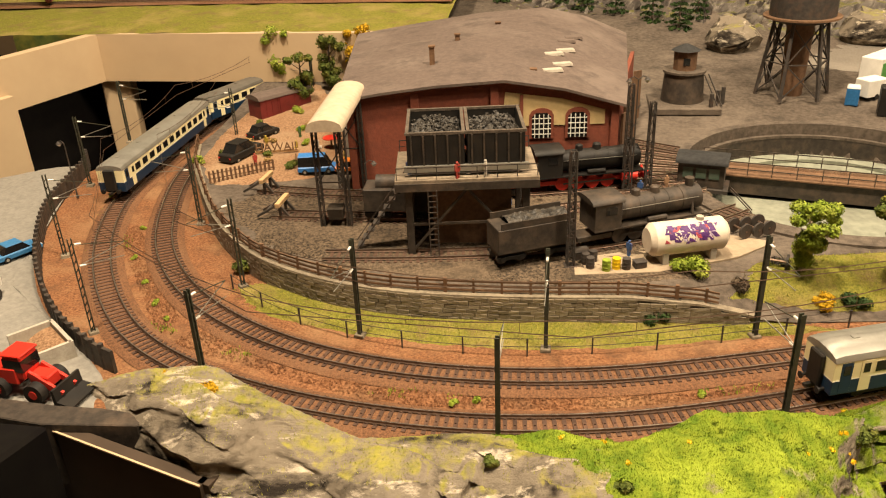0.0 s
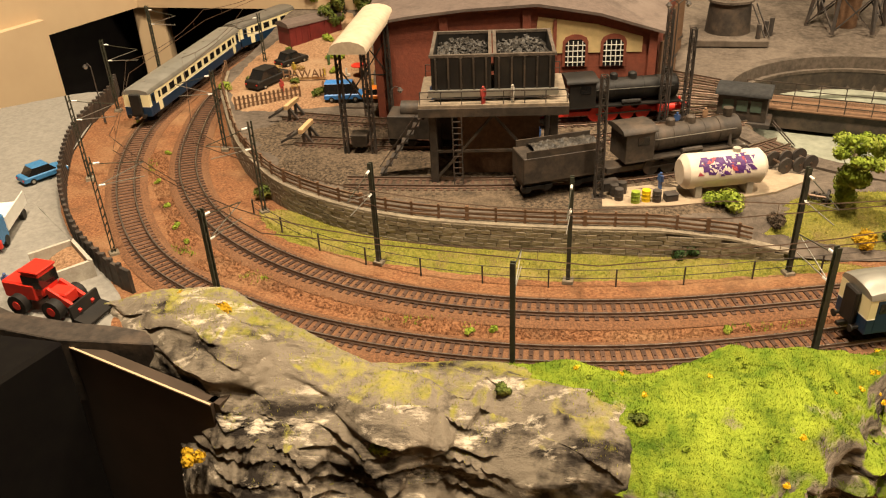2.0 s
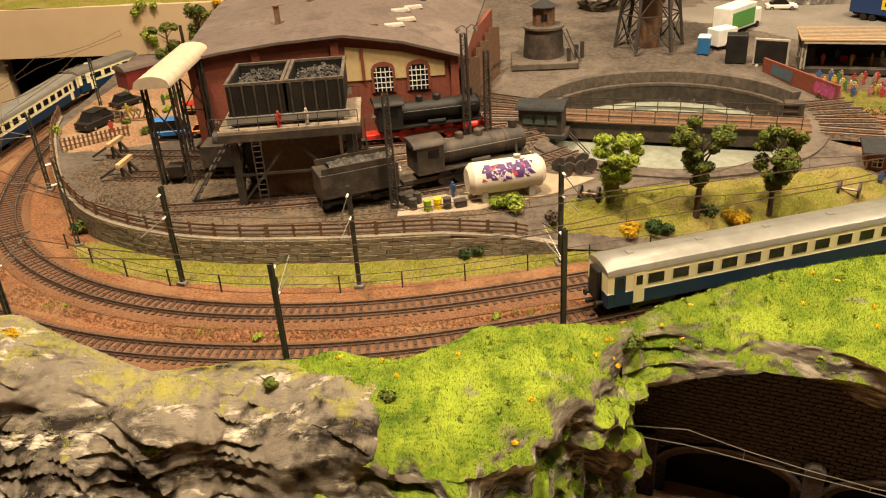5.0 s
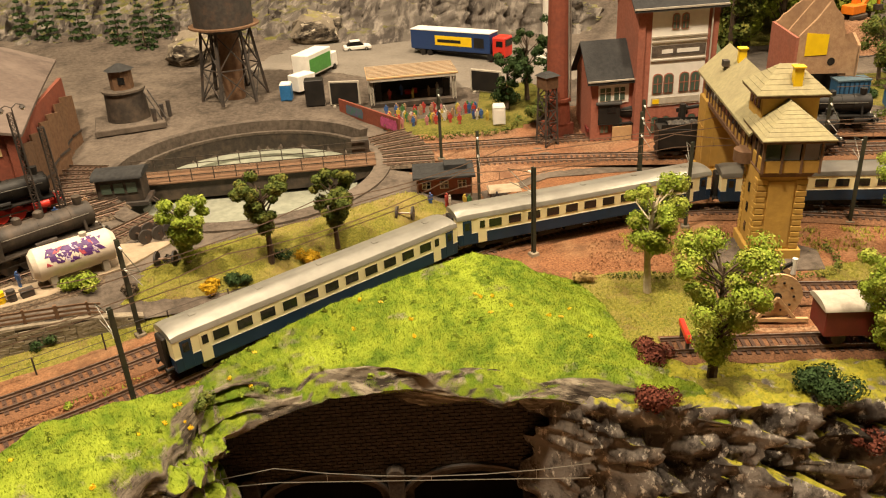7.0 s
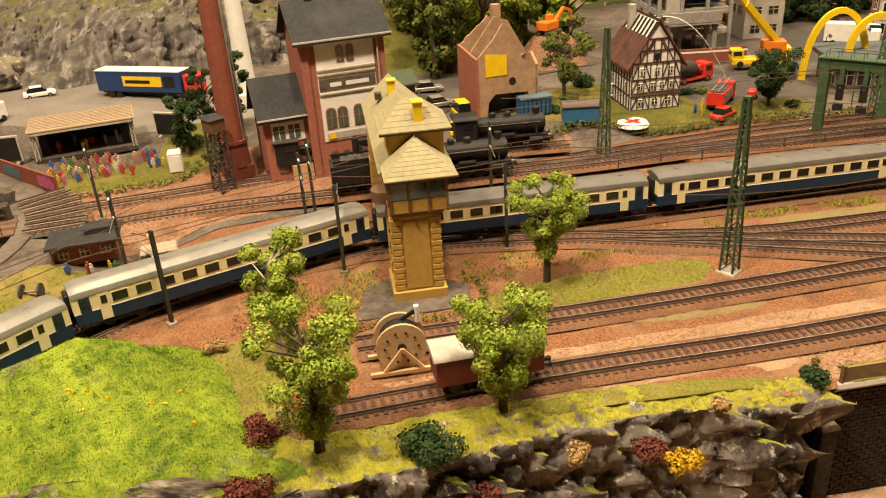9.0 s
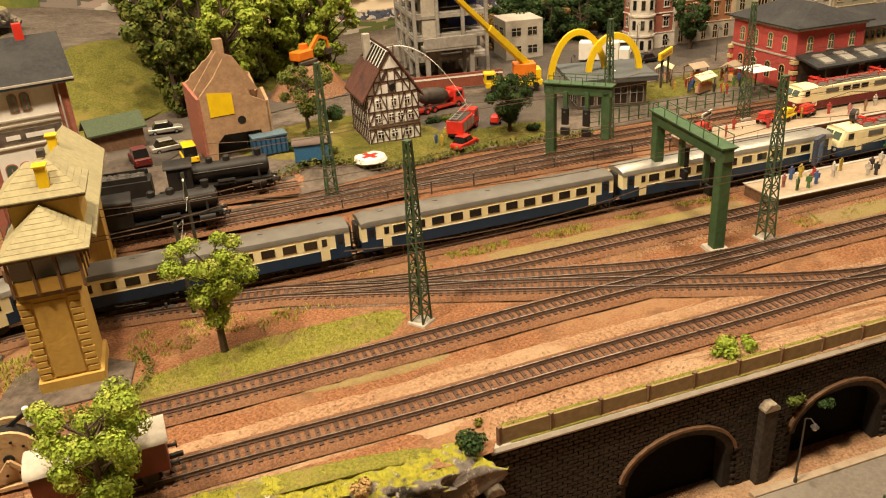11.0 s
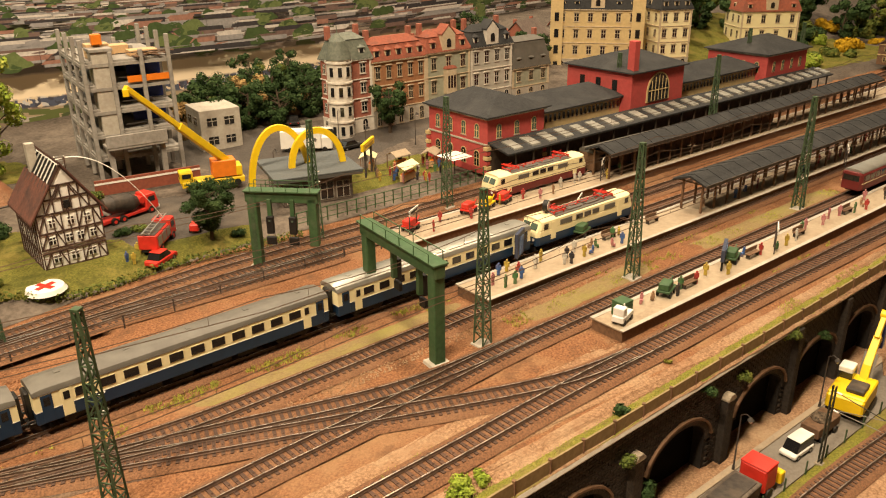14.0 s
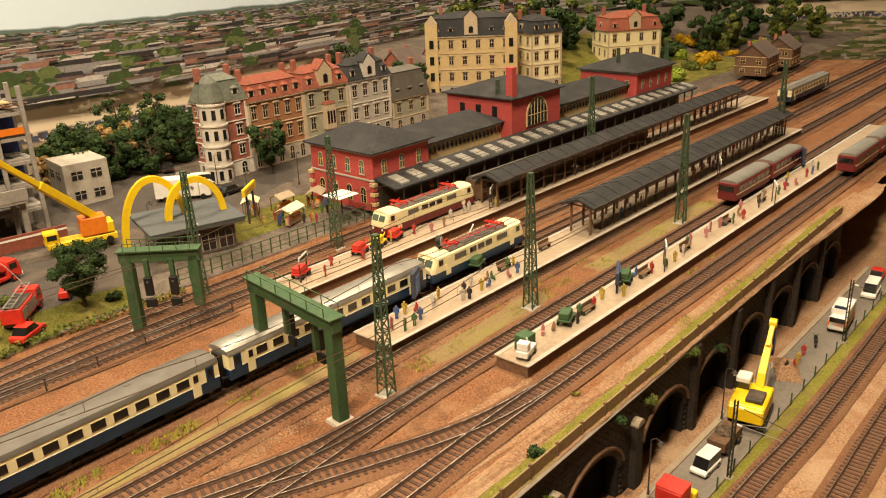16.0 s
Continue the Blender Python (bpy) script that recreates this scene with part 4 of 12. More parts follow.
# a second rake of the same coaches waits on the far curve
s1 = 0.7 * next(i for i, q in enumerate(TRACKS["track_outer"][1]) if q[1] < 99)
for i in range(4):
    if s1 - 29.4 * i - 14.1 > 10:
        seat_on(again(silver if i == 0 else dark, 0, 0), "track_outer", s1 - 29.4 * i - 14.1, 28.2)

# ---- kinds of things that come again ----
RND = random.Random(11)


def panes_on(root, face, w, d, z, xs_, ww, wh, frame=WHITE, pane=DARKG, arch=False, name="window", proud=0.06, sill=None):
    """Windows on one face of a w x d box round the origin; xs_ along the face."""
    for u in xs_:
        pts = [(-ww / 2, 0), (ww / 2, 0), (ww / 2, wh)]
        pin = [(-ww / 2 + .1, .1), (ww / 2 - .1, .1), (ww / 2 - .1, wh - .05)]
        if arch:
            for i in range(1, 6):
                a = math.pi * i / 6
                pts.append((ww / 2 * math.cos(a), wh + ww / 2 * math.sin(a) * 0.8))
                pin.append(((ww / 2 - .1) * math.cos(a), wh - .05 + (ww / 2 - .1) * math.sin(a) * 0.8))
        pts.append((-ww / 2, wh))
        pin.append((-ww / 2 + .1, wh - .05))
        if face == "f":
            p, q, q2 = (u, -d / 2 - proud, z), (1, 0, proud + .1), 0.02
        elif face == "b":
            p, q, q2 = (u, d / 2 + proud, z), (-1, 0, proud + .1), 0.02
        elif face == "l":
            p, q, q2 = (-w / 2 - proud, u, z), (0, -1, proud + .1), 0.02
        else:
            p, q, q2 = (w / 2 + proud, u, z), (0, 1, proud + .1), 0.02
        win = part(name, G().slab(pts, p, q), frame, root)
        n = (q[1], -q[0])
        p2 = (p[0] + n[0] * 0.03, p[1] + n[1] * 0.03, p[2])
        part("pane", G().slab(pin, p2, (q[0], q[1], 0.02)), pane, win)
        mid = (p[0] + n[0] * 0.05, p[1] + n[1] * 0.05, p[2])
        part("glazing_bar", G().slab([(-.05, 0), (.05, 0), (.05, wh), (-.05, wh)], mid, (q[0], q[1], 0.05)).slab([(-ww / 2, wh * .6), (ww / 2, wh * .6), (ww / 2, wh * .6 + .09), (-ww / 2, wh * .6 + .09)], mid, (q[0], q[1], 0.05)), frame, win)
        if sill:
            part("sill", G().slab([(-ww / 2 - .12, -.15), (ww / 2 + .12, -.15), (ww / 2 + .12, 0), (-ww / 2 - .12, 0)], (p[0] + n[0] * .1, p[1] + n[1] * .1, p[2]), (q[0], q[1], 0.12)), sill, win)


def hip_roof(g, w, d, z, h, ridge=0.45, over=0.5, thick=0.22):
    W, D = w / 2 + over, d / 2 + over
    rx, ry = (W * ridge, 0.0) if w >= d else (0.0, D * ridge)
    e = [(-W, -D), (W, -D), (W, D), (-W, D)]
    vs = [(x, y, z - thick) for x, y in e] + [(x, y, z) for x, y in e] + [(-rx, -ry, z + h), (rx, ry, z + h)]
    if w >= d:
        fs = [(4, 5, 9, 8), (5, 6, 9), (6, 7, 8, 9), (7, 4, 8)]
    else:
        fs = [(4, 5, 8), (5, 6, 9, 8), (6, 7, 9), (7, 4, 8, 9)]
    return g.add(vs, fs + [(3, 2, 1, 0), (0, 1, 5, 4), (1, 2, 6, 5), (2, 3, 7, 6), (3, 0, 4, 7)])


def gable_roof(g, w, d, z, h, along="x", over=0.5, thick=0.25):
    """Two sloping slabs with thickness."""
    W, D = w / 2 + over, d / 2 + over
    if along == "x":
        k = h / (d / 2)
        for s in (-1, 1):
            y0, z0 = s * D, z - over * k
            vs = [(-W, 0, z + h), (W, 0, z + h), (W, y0, z0), (-W, y0, z0)]
            vs += [(a, b, c + thick) for a, b, c in vs]
            g.add(vs, [(0, 1, 2, 3), (7, 6, 5, 4), (0, 4, 5, 1), (2, 6, 7, 3), (1, 5, 6, 2), (3, 7, 4, 0)])
    else:
        k = h / (w / 2)
        for s in (-1, 1):
            x0, z0 = s * W, z - over * k
            vs = [(0, -D, z + h), (0, D, z + h), (x0, D, z0), (x0, -D, z0)]
            vs += [(a, b, c + thick) for a, b, c in vs]
            g.add(vs, [(0, 1, 2, 3), (7, 6, 5, 4), (0, 4, 5, 1), (2, 6, 7, 3), (1, 5, 6, 2), (3, 7, 4, 0)])
    return g


def gable_walls(w, d, h, rise, along="x"):
    """Solid body with gable ends."""
    if along == "x":
        prof = [(-d / 2, 0), (d / 2, 0), (d / 2, h), (0, h + rise), (-d / 2, h)]
        return G().loft([[(px, s, u) for s, u in prof] for px in (-w / 2, w / 2)])
    prof = [(-w / 2, 0), (w / 2, 0), (w / 2, h), (0, h + rise), (-w / 2, h)]
    return G().loft([[(s, py, u) for s, u in prof] for py in (d / 2, -d / 2)])


def leaves(g, cx, cy, cz, r, n, size, rnd, flat=1.0):
    """Small leaf tufts scattered in a clump."""
    for _ in range(n):
        d = Vector((rnd.gauss(0, 1), rnd.gauss(0, 1), rnd.gauss(0, 1))).normalized()
        k = r * (0.55 + 0.5 * rnd.random())
        c = Vector((cx, cy, cz)) + Vector((d.x * k, d.y * k, d.z * k * flat))
        a = d.orthogonal().normalized()
        b = d.cross(a)
        t = rnd.random() * 6.28
        a, b = a * math.cos(t) + b * math.sin(t), b * math.cos(t) - a * math.sin(t)
        s = size * (0.6 + 0.8 * rnd.random())
        up = d * s * 0.5
        p = [c - a * s - up * .3, c - b * s * .8, c + a * s + up * rnd.random(), c + b * s * .8 + up]
        g.add(p, [(0, 1, 2), (0, 2, 3)])


def tree(name, label, x, y, z, h, r, leaf, seed, bark=BARK, clumps=22, tufts=60, low=0.35, size=0.26, slim=1.0, lean=0.0):
    rnd = random.Random(seed)
    root = thing(name, label, "tree", x, y, z)
    g = G()
    top = Vector((lean * h, 0, h * 0.8))
    mid = Vector((lean * h * .4 + rnd.uniform(-.1, .1) * r, rnd.uniform(-.1, .1) * r, h * 0.4))
    r0 = max(0.16, h * 0.028)
    g.cyl((0, 0, -0.2), mid, r0 * 1.25, r0 * .8, 7).cyl(mid, top, r0 * .8, r0 * .25, 6)
    crown = G()
    inner = G()
    for i in range(clumps):
        a, t = rnd.random() * 6.28, rnd.random()
        zz = h * (low + (0.93 - low) * t)
        wide = r * slim * math.sin(math.pi * min(1, 0.22 + 0.78 * (1 - t * 0.85))) * (0.4 + 0.62 * rnd.random())
        c = Vector((lean * zz + math.cos(a) * wide, math.sin(a) * wide, zz))
        rr = r * rnd.uniform(0.20, 0.36)
        leaves(crown, c.x, c.y, c.z, rr, int(tufts * 2.6), size * 0.62, rnd, 0.8)
        base = Vector((lean * zz * .8, 0, max(h * low * 0.9, zz - h * 0.18)))
        g.cyl(base, c, r0 * .32, r0 * .1, 4)
    part("trunk", g, bark, root, smooth=50)
    part("crown", crown, leaf, root)
    return root


def spruce(name, label, x, y, z, h, r, leaf, seed):
    """A conifer in drooping tiers."""
    rnd = random.Random(seed)
    root = thing(name, label, "tree", x, y, z)
    part("trunk", G().cyl((0, 0, -.2), (0, 0, h), .22, .03, 6), BARK, root)
    g = G()
    for k in range(11):
        t = k / 10
        zz, rr = h * (.1 + .86 * t), r * (1 - t) ** .85 + .12
        for j in range(int(34 * (1 - t)) + 7):
            a, q = rnd.random() * 6.28, rr * (.35 + .65 * rnd.random())
            leaves(g, math.cos(a) * q, math.sin(a) * q, zz - q * .22, .34, 9, .2, rnd, .6)
    part("crown", g, leaf, root)
    return root


def bush(name, label, x, y, z, r, leaf, seed, h=0.8, n=7, tufts=45, size=0.17):
    rnd = random.Random(seed)
    g = G()
    for i in range(n):
        a, k = rnd.random() * 6.28, r * 0.6 * math.sqrt(rnd.random())
        leaves(g, math.cos(a) * k, math.sin(a) * k, r * h * rnd.uniform(0.25, 0.7), r * rnd.uniform(.35, .5), int(tufts * 2 * max(1, min(5, (r / 1.1) ** 2))), size * .66, rnd, 0.8)
    g.v = [(a, b, max(c, -0.05)) for a, b, c in g.v]
    return thing(name, label, "bush", x, y, z, g=g, material=leaf)


def lattice(g, x, y, z, h, w0, w1, n=9, t=0.14):
    """A four-legged lattice mast."""
    def cor(k, i):
        w = (w0 + (w1 - w0) * k / n) / 2
        a, b = ((-1, -1), (1, -1), (1, 1), (-1, 1))[i % 4]
        return (x + a * w, y + b * w, z + h * k / n)
    for i in range(4):
        g.bar(cor(0, i), cor(n, i), t)
    for k in range(n):
        for i in range(4):
            g.bar(cor(k, i + (k % 2)), cor(k + 1, i + 1 - (k % 2)), t * 0.55)
            g.bar(cor(k + 1, i), cor(k + 1, i + 1), t * 0.5)
    return g


def tower_mast():
    root = thing("lattice_mast", "tall green lattice catenary mast on a concrete foot", "mast", group="lattice masts")
    part("foot", G().box(0, 0, -0.2, 1.9, 1.9, 0.42, 0, .9, .9), CONC, root, bev=.05)
    part("mast", lattice(G(), 0, 0, 0.2, 16.2, 1.25, 0.45, 12, 0.17), MAST, root)
    part("cap", G().box(0, 0, 16.4, .6, .6, .18), MAST, root)
    for zz in (8.2, 9.6):
        part("insulator", G().cyl((0.4, 0, zz), (1.0, 0, zz), .12, n=6), WHITE, root)
    return root


POLEM = mat("dark_brown_green_steel", (0.042, 0.046, 0.028), (0.026, 0.028, 0.018), scale=160, rough=0.7, bump=0.15, c3=(0.085, 0.06, 0.04), stain=70, amount=0.5)


def pole_mast(h=9.0, arm=4.2):
    """Slim catenary mast whose arms reach out along its own +x."""
    root = thing("catenary_mast", "slim dark steel catenary mast with grey cantilever arms", "mast", group="catenary masts")
    part("foot", G().box(0, 0, -.1, .9, .9, .4, 0, .9, .9), STONE, root, bev=.04)
    g = G().box(-.15, 0, .2, .09, .32, h).box(.15, 0, .2, .09, .32, h)
    for k in range(int(h / .8)):
        g.bar((-.15, .0, .4 + k * .8), (.15, .0, .8 + k * .8), .09)
    part("pole", g, POLEM, root)
    for k, (a, b) in enumerate((((.2, 0, h - .4), (arm, 0, h - 1.2)), ((.2, 0, h - 2.4), (arm, 0, h - 1.2)), ((.2, 0, h - 2.4), (arm * .95, 0, h - 2.5)))):
        part("arm", G().bar(a, b, .06), SILVER if k else POLEM, root)
    for zz in (h - .4, h - 2.4):
        part("insulator", G().cyl((.3, 0, zz), (.8, 0, zz - .04), .10, n=6), WHITE, root)
    return root


FIG = [mat("figure_" + n, c, tuple(v * .55 for v in c), scale=170, rough=0.6, bump=0, c3=(.40, .24, .15), stain=160, amount=.45) for n, c in (("blue", (0.05, 0.12, 0.32)), ("red", (0.45, 0.05, 0.04)), ("white", (0.6, 0.56, 0.48)), ("yellow", (0.55, 0.40, 0.06)), ("green", (0.07, 0.18, 0.06)), ("tan", (0.38, 0.23, 0.13)), ("dark", (0.035, 0.035, 0.04)), ("pink", (0.5, 0.2, 0.2)))]
FIGNAME = ["blue", "red", "white", "yellow", "green", "tan", "dark", "pink"]


def figure(x, y, z, k, rz=0, seated=False, group=""):
    """A plain painted miniature, one mesh."""
    g = G()
    if seated:
        g.box(0, -.2, .25, .42, .6, .3).box(0, -.45, 0, .38, .2, .3).box(0, .02, .5, .45, .28, .62)
        top = 1.12
    else:
        g.box(-.12, 0, 0, .19, .24, .85).box(.12, 0, 0, .19, .24, .85).box(0, 0, .82, .5, .3, .68, 0, 1.1, 1).box(.32, .06, .8, .14, .2, .65).box(-.32, -.08, .85, .14, .2, .6)
        top = 1.5
    g.ball(0, 0, top + .17, .17, 5)
    g.v = [(a * .80, b * .80, c * .88) for a, b, c in g.v]
    return thing("miniature_figure", "tiny painted plain figure in " + FIGNAME[k % 8], "figurine", x, y, z, rz, group or "miniature figures", g, FIG[k % 8])


def car(name, label, x, y, z, rz, body, L=4.8, W=2.0, H=1.55, kind="car"):
    """Small model car with glass, wheels and lights; long along x."""
    root = thing(name, label, "car" if kind == "car" else kind, x, y, z, rz, "model cars")
    lo = H * 0.55
    part("body", G().loft([[(-L / 2, -W / 2 * k, .28), (-L / 2 * .98, -W / 2 * k, lo), (L / 2 * .8, -W / 2 * k, lo), (L / 2, -W / 2 * k, lo * .8), (L / 2, -W / 2 * k, .28)] for k in (1, -1)]), body, root, bev=.1)
    if kind == "van":
        cab = [(-L / 2 * .96, lo), (-L / 2 * .92, H * 1.25), (L / 2 * .45, H * 1.25), (L / 2 * .75, lo)]
        top = H * 1.25
    else:
        cab = [(-L / 2 * .75, lo), (-L / 2 * .5, H), (L / 2 * .2, H), (L / 2 * .5, lo)]
        top = H
    part("glasshouse", G().loft([[(a, s * W * .44 * (1 if b < top else .92), b) for a, b in cab] for s in (-1, 1)]), DARKG, root, "dark windows")
    part("roof", G().box((cab[1][0] + cab[2][0]) / 2, 0, top - .02, cab[2][0] - cab[1][0] + .1, W * .84, .1), body, root, bev=.04)
    for px in (-L * .31, L * .31):
        for s in (-1, 1):
            wh = part("wheel", G().cyl((px, s * W * .40, .32), (px, s * W * .52, .32), .33, n=12), BLACK, root, smooth=40)
            part("hub", G().cyl((px, s * W * .50, .32), (px, s * W * .53, .32), .17, n=8), SILVER, wh)
    for s in (-1, 1):
        part("headlight", G().box(L / 2, s * W * .36, lo * .62, .06, .3, .16), WHITE, root)
        part("tail_light", G().box(-L / 2, s * W * .38, lo * .62, .06, .2, .16), RED, root)
    return root


def lamp_post(name, label, x, y, z, h, rz=0, heads=1):
    root = thing(name, label, "lamp", x, y, z, rz)
    part("post", G().cyl((0, 0, 0), (0, 0, h), .1, .06, 6).cyl((0, 0, 0), (0, 0, .5), .16, .14, 6), IRON, root)
    for s in ((1,) if heads == 1 else (1, -1)):
        part("arm", G().cyl((0, 0, h), (s * .5, 0, h + .35), .05, n=5).cyl((s * .5, 0, h + .35), (s * 1.0, 0, h + .15), .05, n=5), IRON, root)
        part("shade", G().cyl((s * 1.0, 0, h + .2), (s * 1.0, 0, h - .1), .1, .34, 10), IRON, root)
        part("globe", G().ball(s * 1.0, 0, h - .2, .22, 6), WHITE, root, "white lamp globe", smooth=60)
    return root

# ---- depot ----
DZ = 2.3
patch("ground_cinders", "dark cinder gravel of the depot yard", YARD, [(4, 93), (14, 83), (28, 78), (44, 77.5), (56, 80), (56, 90), (50, 96), (54, 108), (36, 101), (18, 97), (10, 100)], upper_z, lift=0.2)
track("track_coaling", "depot track under the coaling stage", [(12, 90.6), (24, 90.4), (32, 91), (40, 92.6), (50, 96.4), (58, 100.5)], z=DZ - .1, bed=YARD, bright=RAILTOP)
track("track_front_depot", "front depot track with bright rails", [(20, 81.2), (30, 81.9), (40, 83.4), (48, 85.8), (55, 89.6), (61, 94.5)], z=DZ - .1, bed=YARD, bright=RAILTOP)
track("track_shed", "depot track beside the engine shed", [(8, 97.6), (22, 96.2), (34, 97), (46, 99.6), (53, 102.4), (58.5, 104)], z=DZ - .1, bed=YARD, bright=RAILTOP)

rh = thing("engine_shed", "red brick engine shed with a felt roof and cream gable panel", "building", 18.6, 99.3, DZ, 6.7)
FL = 30.1
front = [(0, 0), (FL, 0), (FL, 9.3), (23.8, 11.0), (17.5, 12.0), (8, 11.5), (0, 10.7)]
part("front_wall", G().slab(front, (0, 0, 0), (1, 0, .6)), BRICK, rh)
for u, h in ((.4, 10.4), (7.6, 11.1), (16.4, 11.6), (29.7, 9.1)):
    part("pilaster", G().box(u, -.12, 0, .9, .3, h), BRICK, rh, bev=.04)
part("cornice", G().slab([(0, 10.0), (8, 10.8), (17.5, 11.3), (23.8, 10.3), (FL, 8.6), (FL, 9.3), (23.8, 11.0), (17.5, 12.0), (8, 11.5), (0, 10.7)], (0, -.2, 0), (1, 0, .3)), BRICK, rh)
part("cream_panel", G().slab([(17.2, 6.9), (28.6, 6.9), (28.6, 8.5), (23.8, 9.9), (17.6, 10.8)], (0, -.08, 0), (1, 0, .12)), PLASTER, rh, "weathered cream plaster panel")
part("panel_post", G().box(19.4, -.14, 6.9, .35, .14, 3.6), BRICK, rh)
for u in (21.6, 25.6):
    part("arch_surround", G().slab([(u - 1.35, 5.4), (u + 1.35, 5.4), (u + 1.35, 8.1)] + [(u + 1.35 * math.cos(a), 8.1 + .8 * math.sin(a)) for a in (.6, 1.2, 1.57, 1.9, 2.5)] + [(u - 1.35, 8.1)], (0, -.16, 0), (1, 0, .12)), BRICK, rh)
    w = part("window", G().slab([(u - 1.05, 5.5), (u + 1.05, 5.5), (u + 1.05, 7.9), (u + .6, 8.35), (u - .6, 8.35), (u - 1.05, 7.9)], (0, -.20, 0), (1, 0, .08)), DARKG, rh)
    bars = G()
    for k in range(4):
        bars.box(u - .75 + k * .5, -.23, 5.5, .09, .05, 2.7)
    for k in range(4):
        bars.box(u, -.23, 5.9 + k * .6, 2.1, .05, .09)
    part("glazing_bar", bars, WHITE, w, "white glazing bars")
roof = []
prof = [(-.9, 10.6), (4, 11.35), (10, 11.95), (17.5, 12.3), (24, 11.2), (31.0, 9.1)]
backp = [(-2, 11.4), (8, 12.8), (16, 13.8), (25, 14.2), (31, 12.8), (37, 10.2)]
rings = []
for k in range(9):
    t = k / 8
    ring = []
    for (u, w), (u2, w2) in zip(prof, backp):
        ring.append((u + (u2 - u) * t, -.7 + 33 * t, w + (w2 - w) * t + .25 * math.sin(math.pi * t)))
    ring += [(a, b, c - .3) for a, b, c in reversed(ring)]
    rings.append(ring)
part("roof", G().loft(rings), ROOFB, rh, "worn brown-grey felt roof", smooth=25)
part("side_wall", G().slab([(0, 0), (26, 0), (26, 9.0), (0, 9.2)], (FL, .3, 0), (.26, .966, .5)), BRICK, rh)
for k in range(3):
    for s in range(2):
        d = part("door", G().slab([(0, 0), (3.0, 0), (3.0, 7.0), (0, 7.6)], (FL + .35 + (.6 + k * 8.2 + s * 3.5) * .26, .3 + (.6 + k * 8.2 + s * 3.5) * .966, 0), (.30 + s * .2, .95, -.25)), WOOD, rh, "tall brown wooden shed door")
        part("strap", G().slab([(0.2, 2), (2.8, 2), (2.8, 2.3), (.2, 2.3)], (FL + .75 + (.6 + k * 8.2 + s * 3.5) * .26, .3 + (.6 + k * 8.2 + s * 3.5) * .966, 0), (.30 + s * .2, .95, -.08)), IRON, d)
for u, v, h in ((9.5, 7.5, 3.0), (12.5, 17, 2.4), (18, 24, 2.4), (21, 4, .8)):
    st = part("chimney", G().box(u, v, 11.4, .6, .6, h).box(u, v, 11.4 + h, .8, .8, .15), WOOD, rh, "square brown vent chimney")
bpy.context.view_layer.update()
dg_ = bpy.context.evaluated_depsgraph_get()
for u, v in ((23.2, 4.4), (24.6, 7.0), (24.0, 10.4), (25.6, 12.4), (26.2, 16.4), (27.4, 18.6)):
    top_ = rh.matrix_world @ Vector((u * CM, v * CM, .4))
    hit, loc, *_ = scene.ray_cast(dg_, top_, (0, 0, -1))
    zr = (rh.matrix_world.inverted() @ loc).z / CM if hit else 11.2
    part("skylight", G().box(u, v, zr - .12, 2.4, 1.1, .38, 8, .9, .8), CONC if v < 14 else ROOFB, rh, "pale framed skylight", bev=.05)

# coaling stage
cs = thing("coaling_stage", "dark steel coaling stage with two coal bunkers on stilts", "building", 33.2, 86.6, DZ, 8)
part("deck", G().box(0, 0, 7.6, 13.2, 8.2, .35), mat("dusty_deck_planks", (.30, .24, .17), (.19, .15, .105), scale=180, rough=.9, c3=(.12, .095, .07), stain=30, amount=.6), cs, "dusty plank deck", bev=.05)
part("fascia", G().box(0, -4.15, 6.9, 13.2, .3, .75).box(0, 4.15, 6.9, 13.2, .3, .75), SOOT, cs)
for px in (-5.4, 5.4):
    for py in (-3.4, 3.4):
        part("column", G().box(px, py, 0, .7, .7, 7.2).box(px, py, 0, 1.1, 1.1, .3), SOOT, cs, bev=.05)
    part("brace", G().bar((px, -3.4, .5), (px, 3.4, 6.8), .25).bar((px, 3.4, .5), (px, -3.4, 6.8), .25), SOOT, cs)
part("brace", G().bar((-5.4, -3.6, .5), (0, -3.6, 6.8), .22).bar((5.4, -3.6, .5), (0, -3.6, 6.8), .22).bar((-5.4, -3.6, 3.4), (5.4, -3.6, 3.4), .22), SOOT, cs)
part("machine_house", G().box(.5, .8, 0, 7.5, 4.2, 6.9), WOOD, cs, "dark plank machine house")
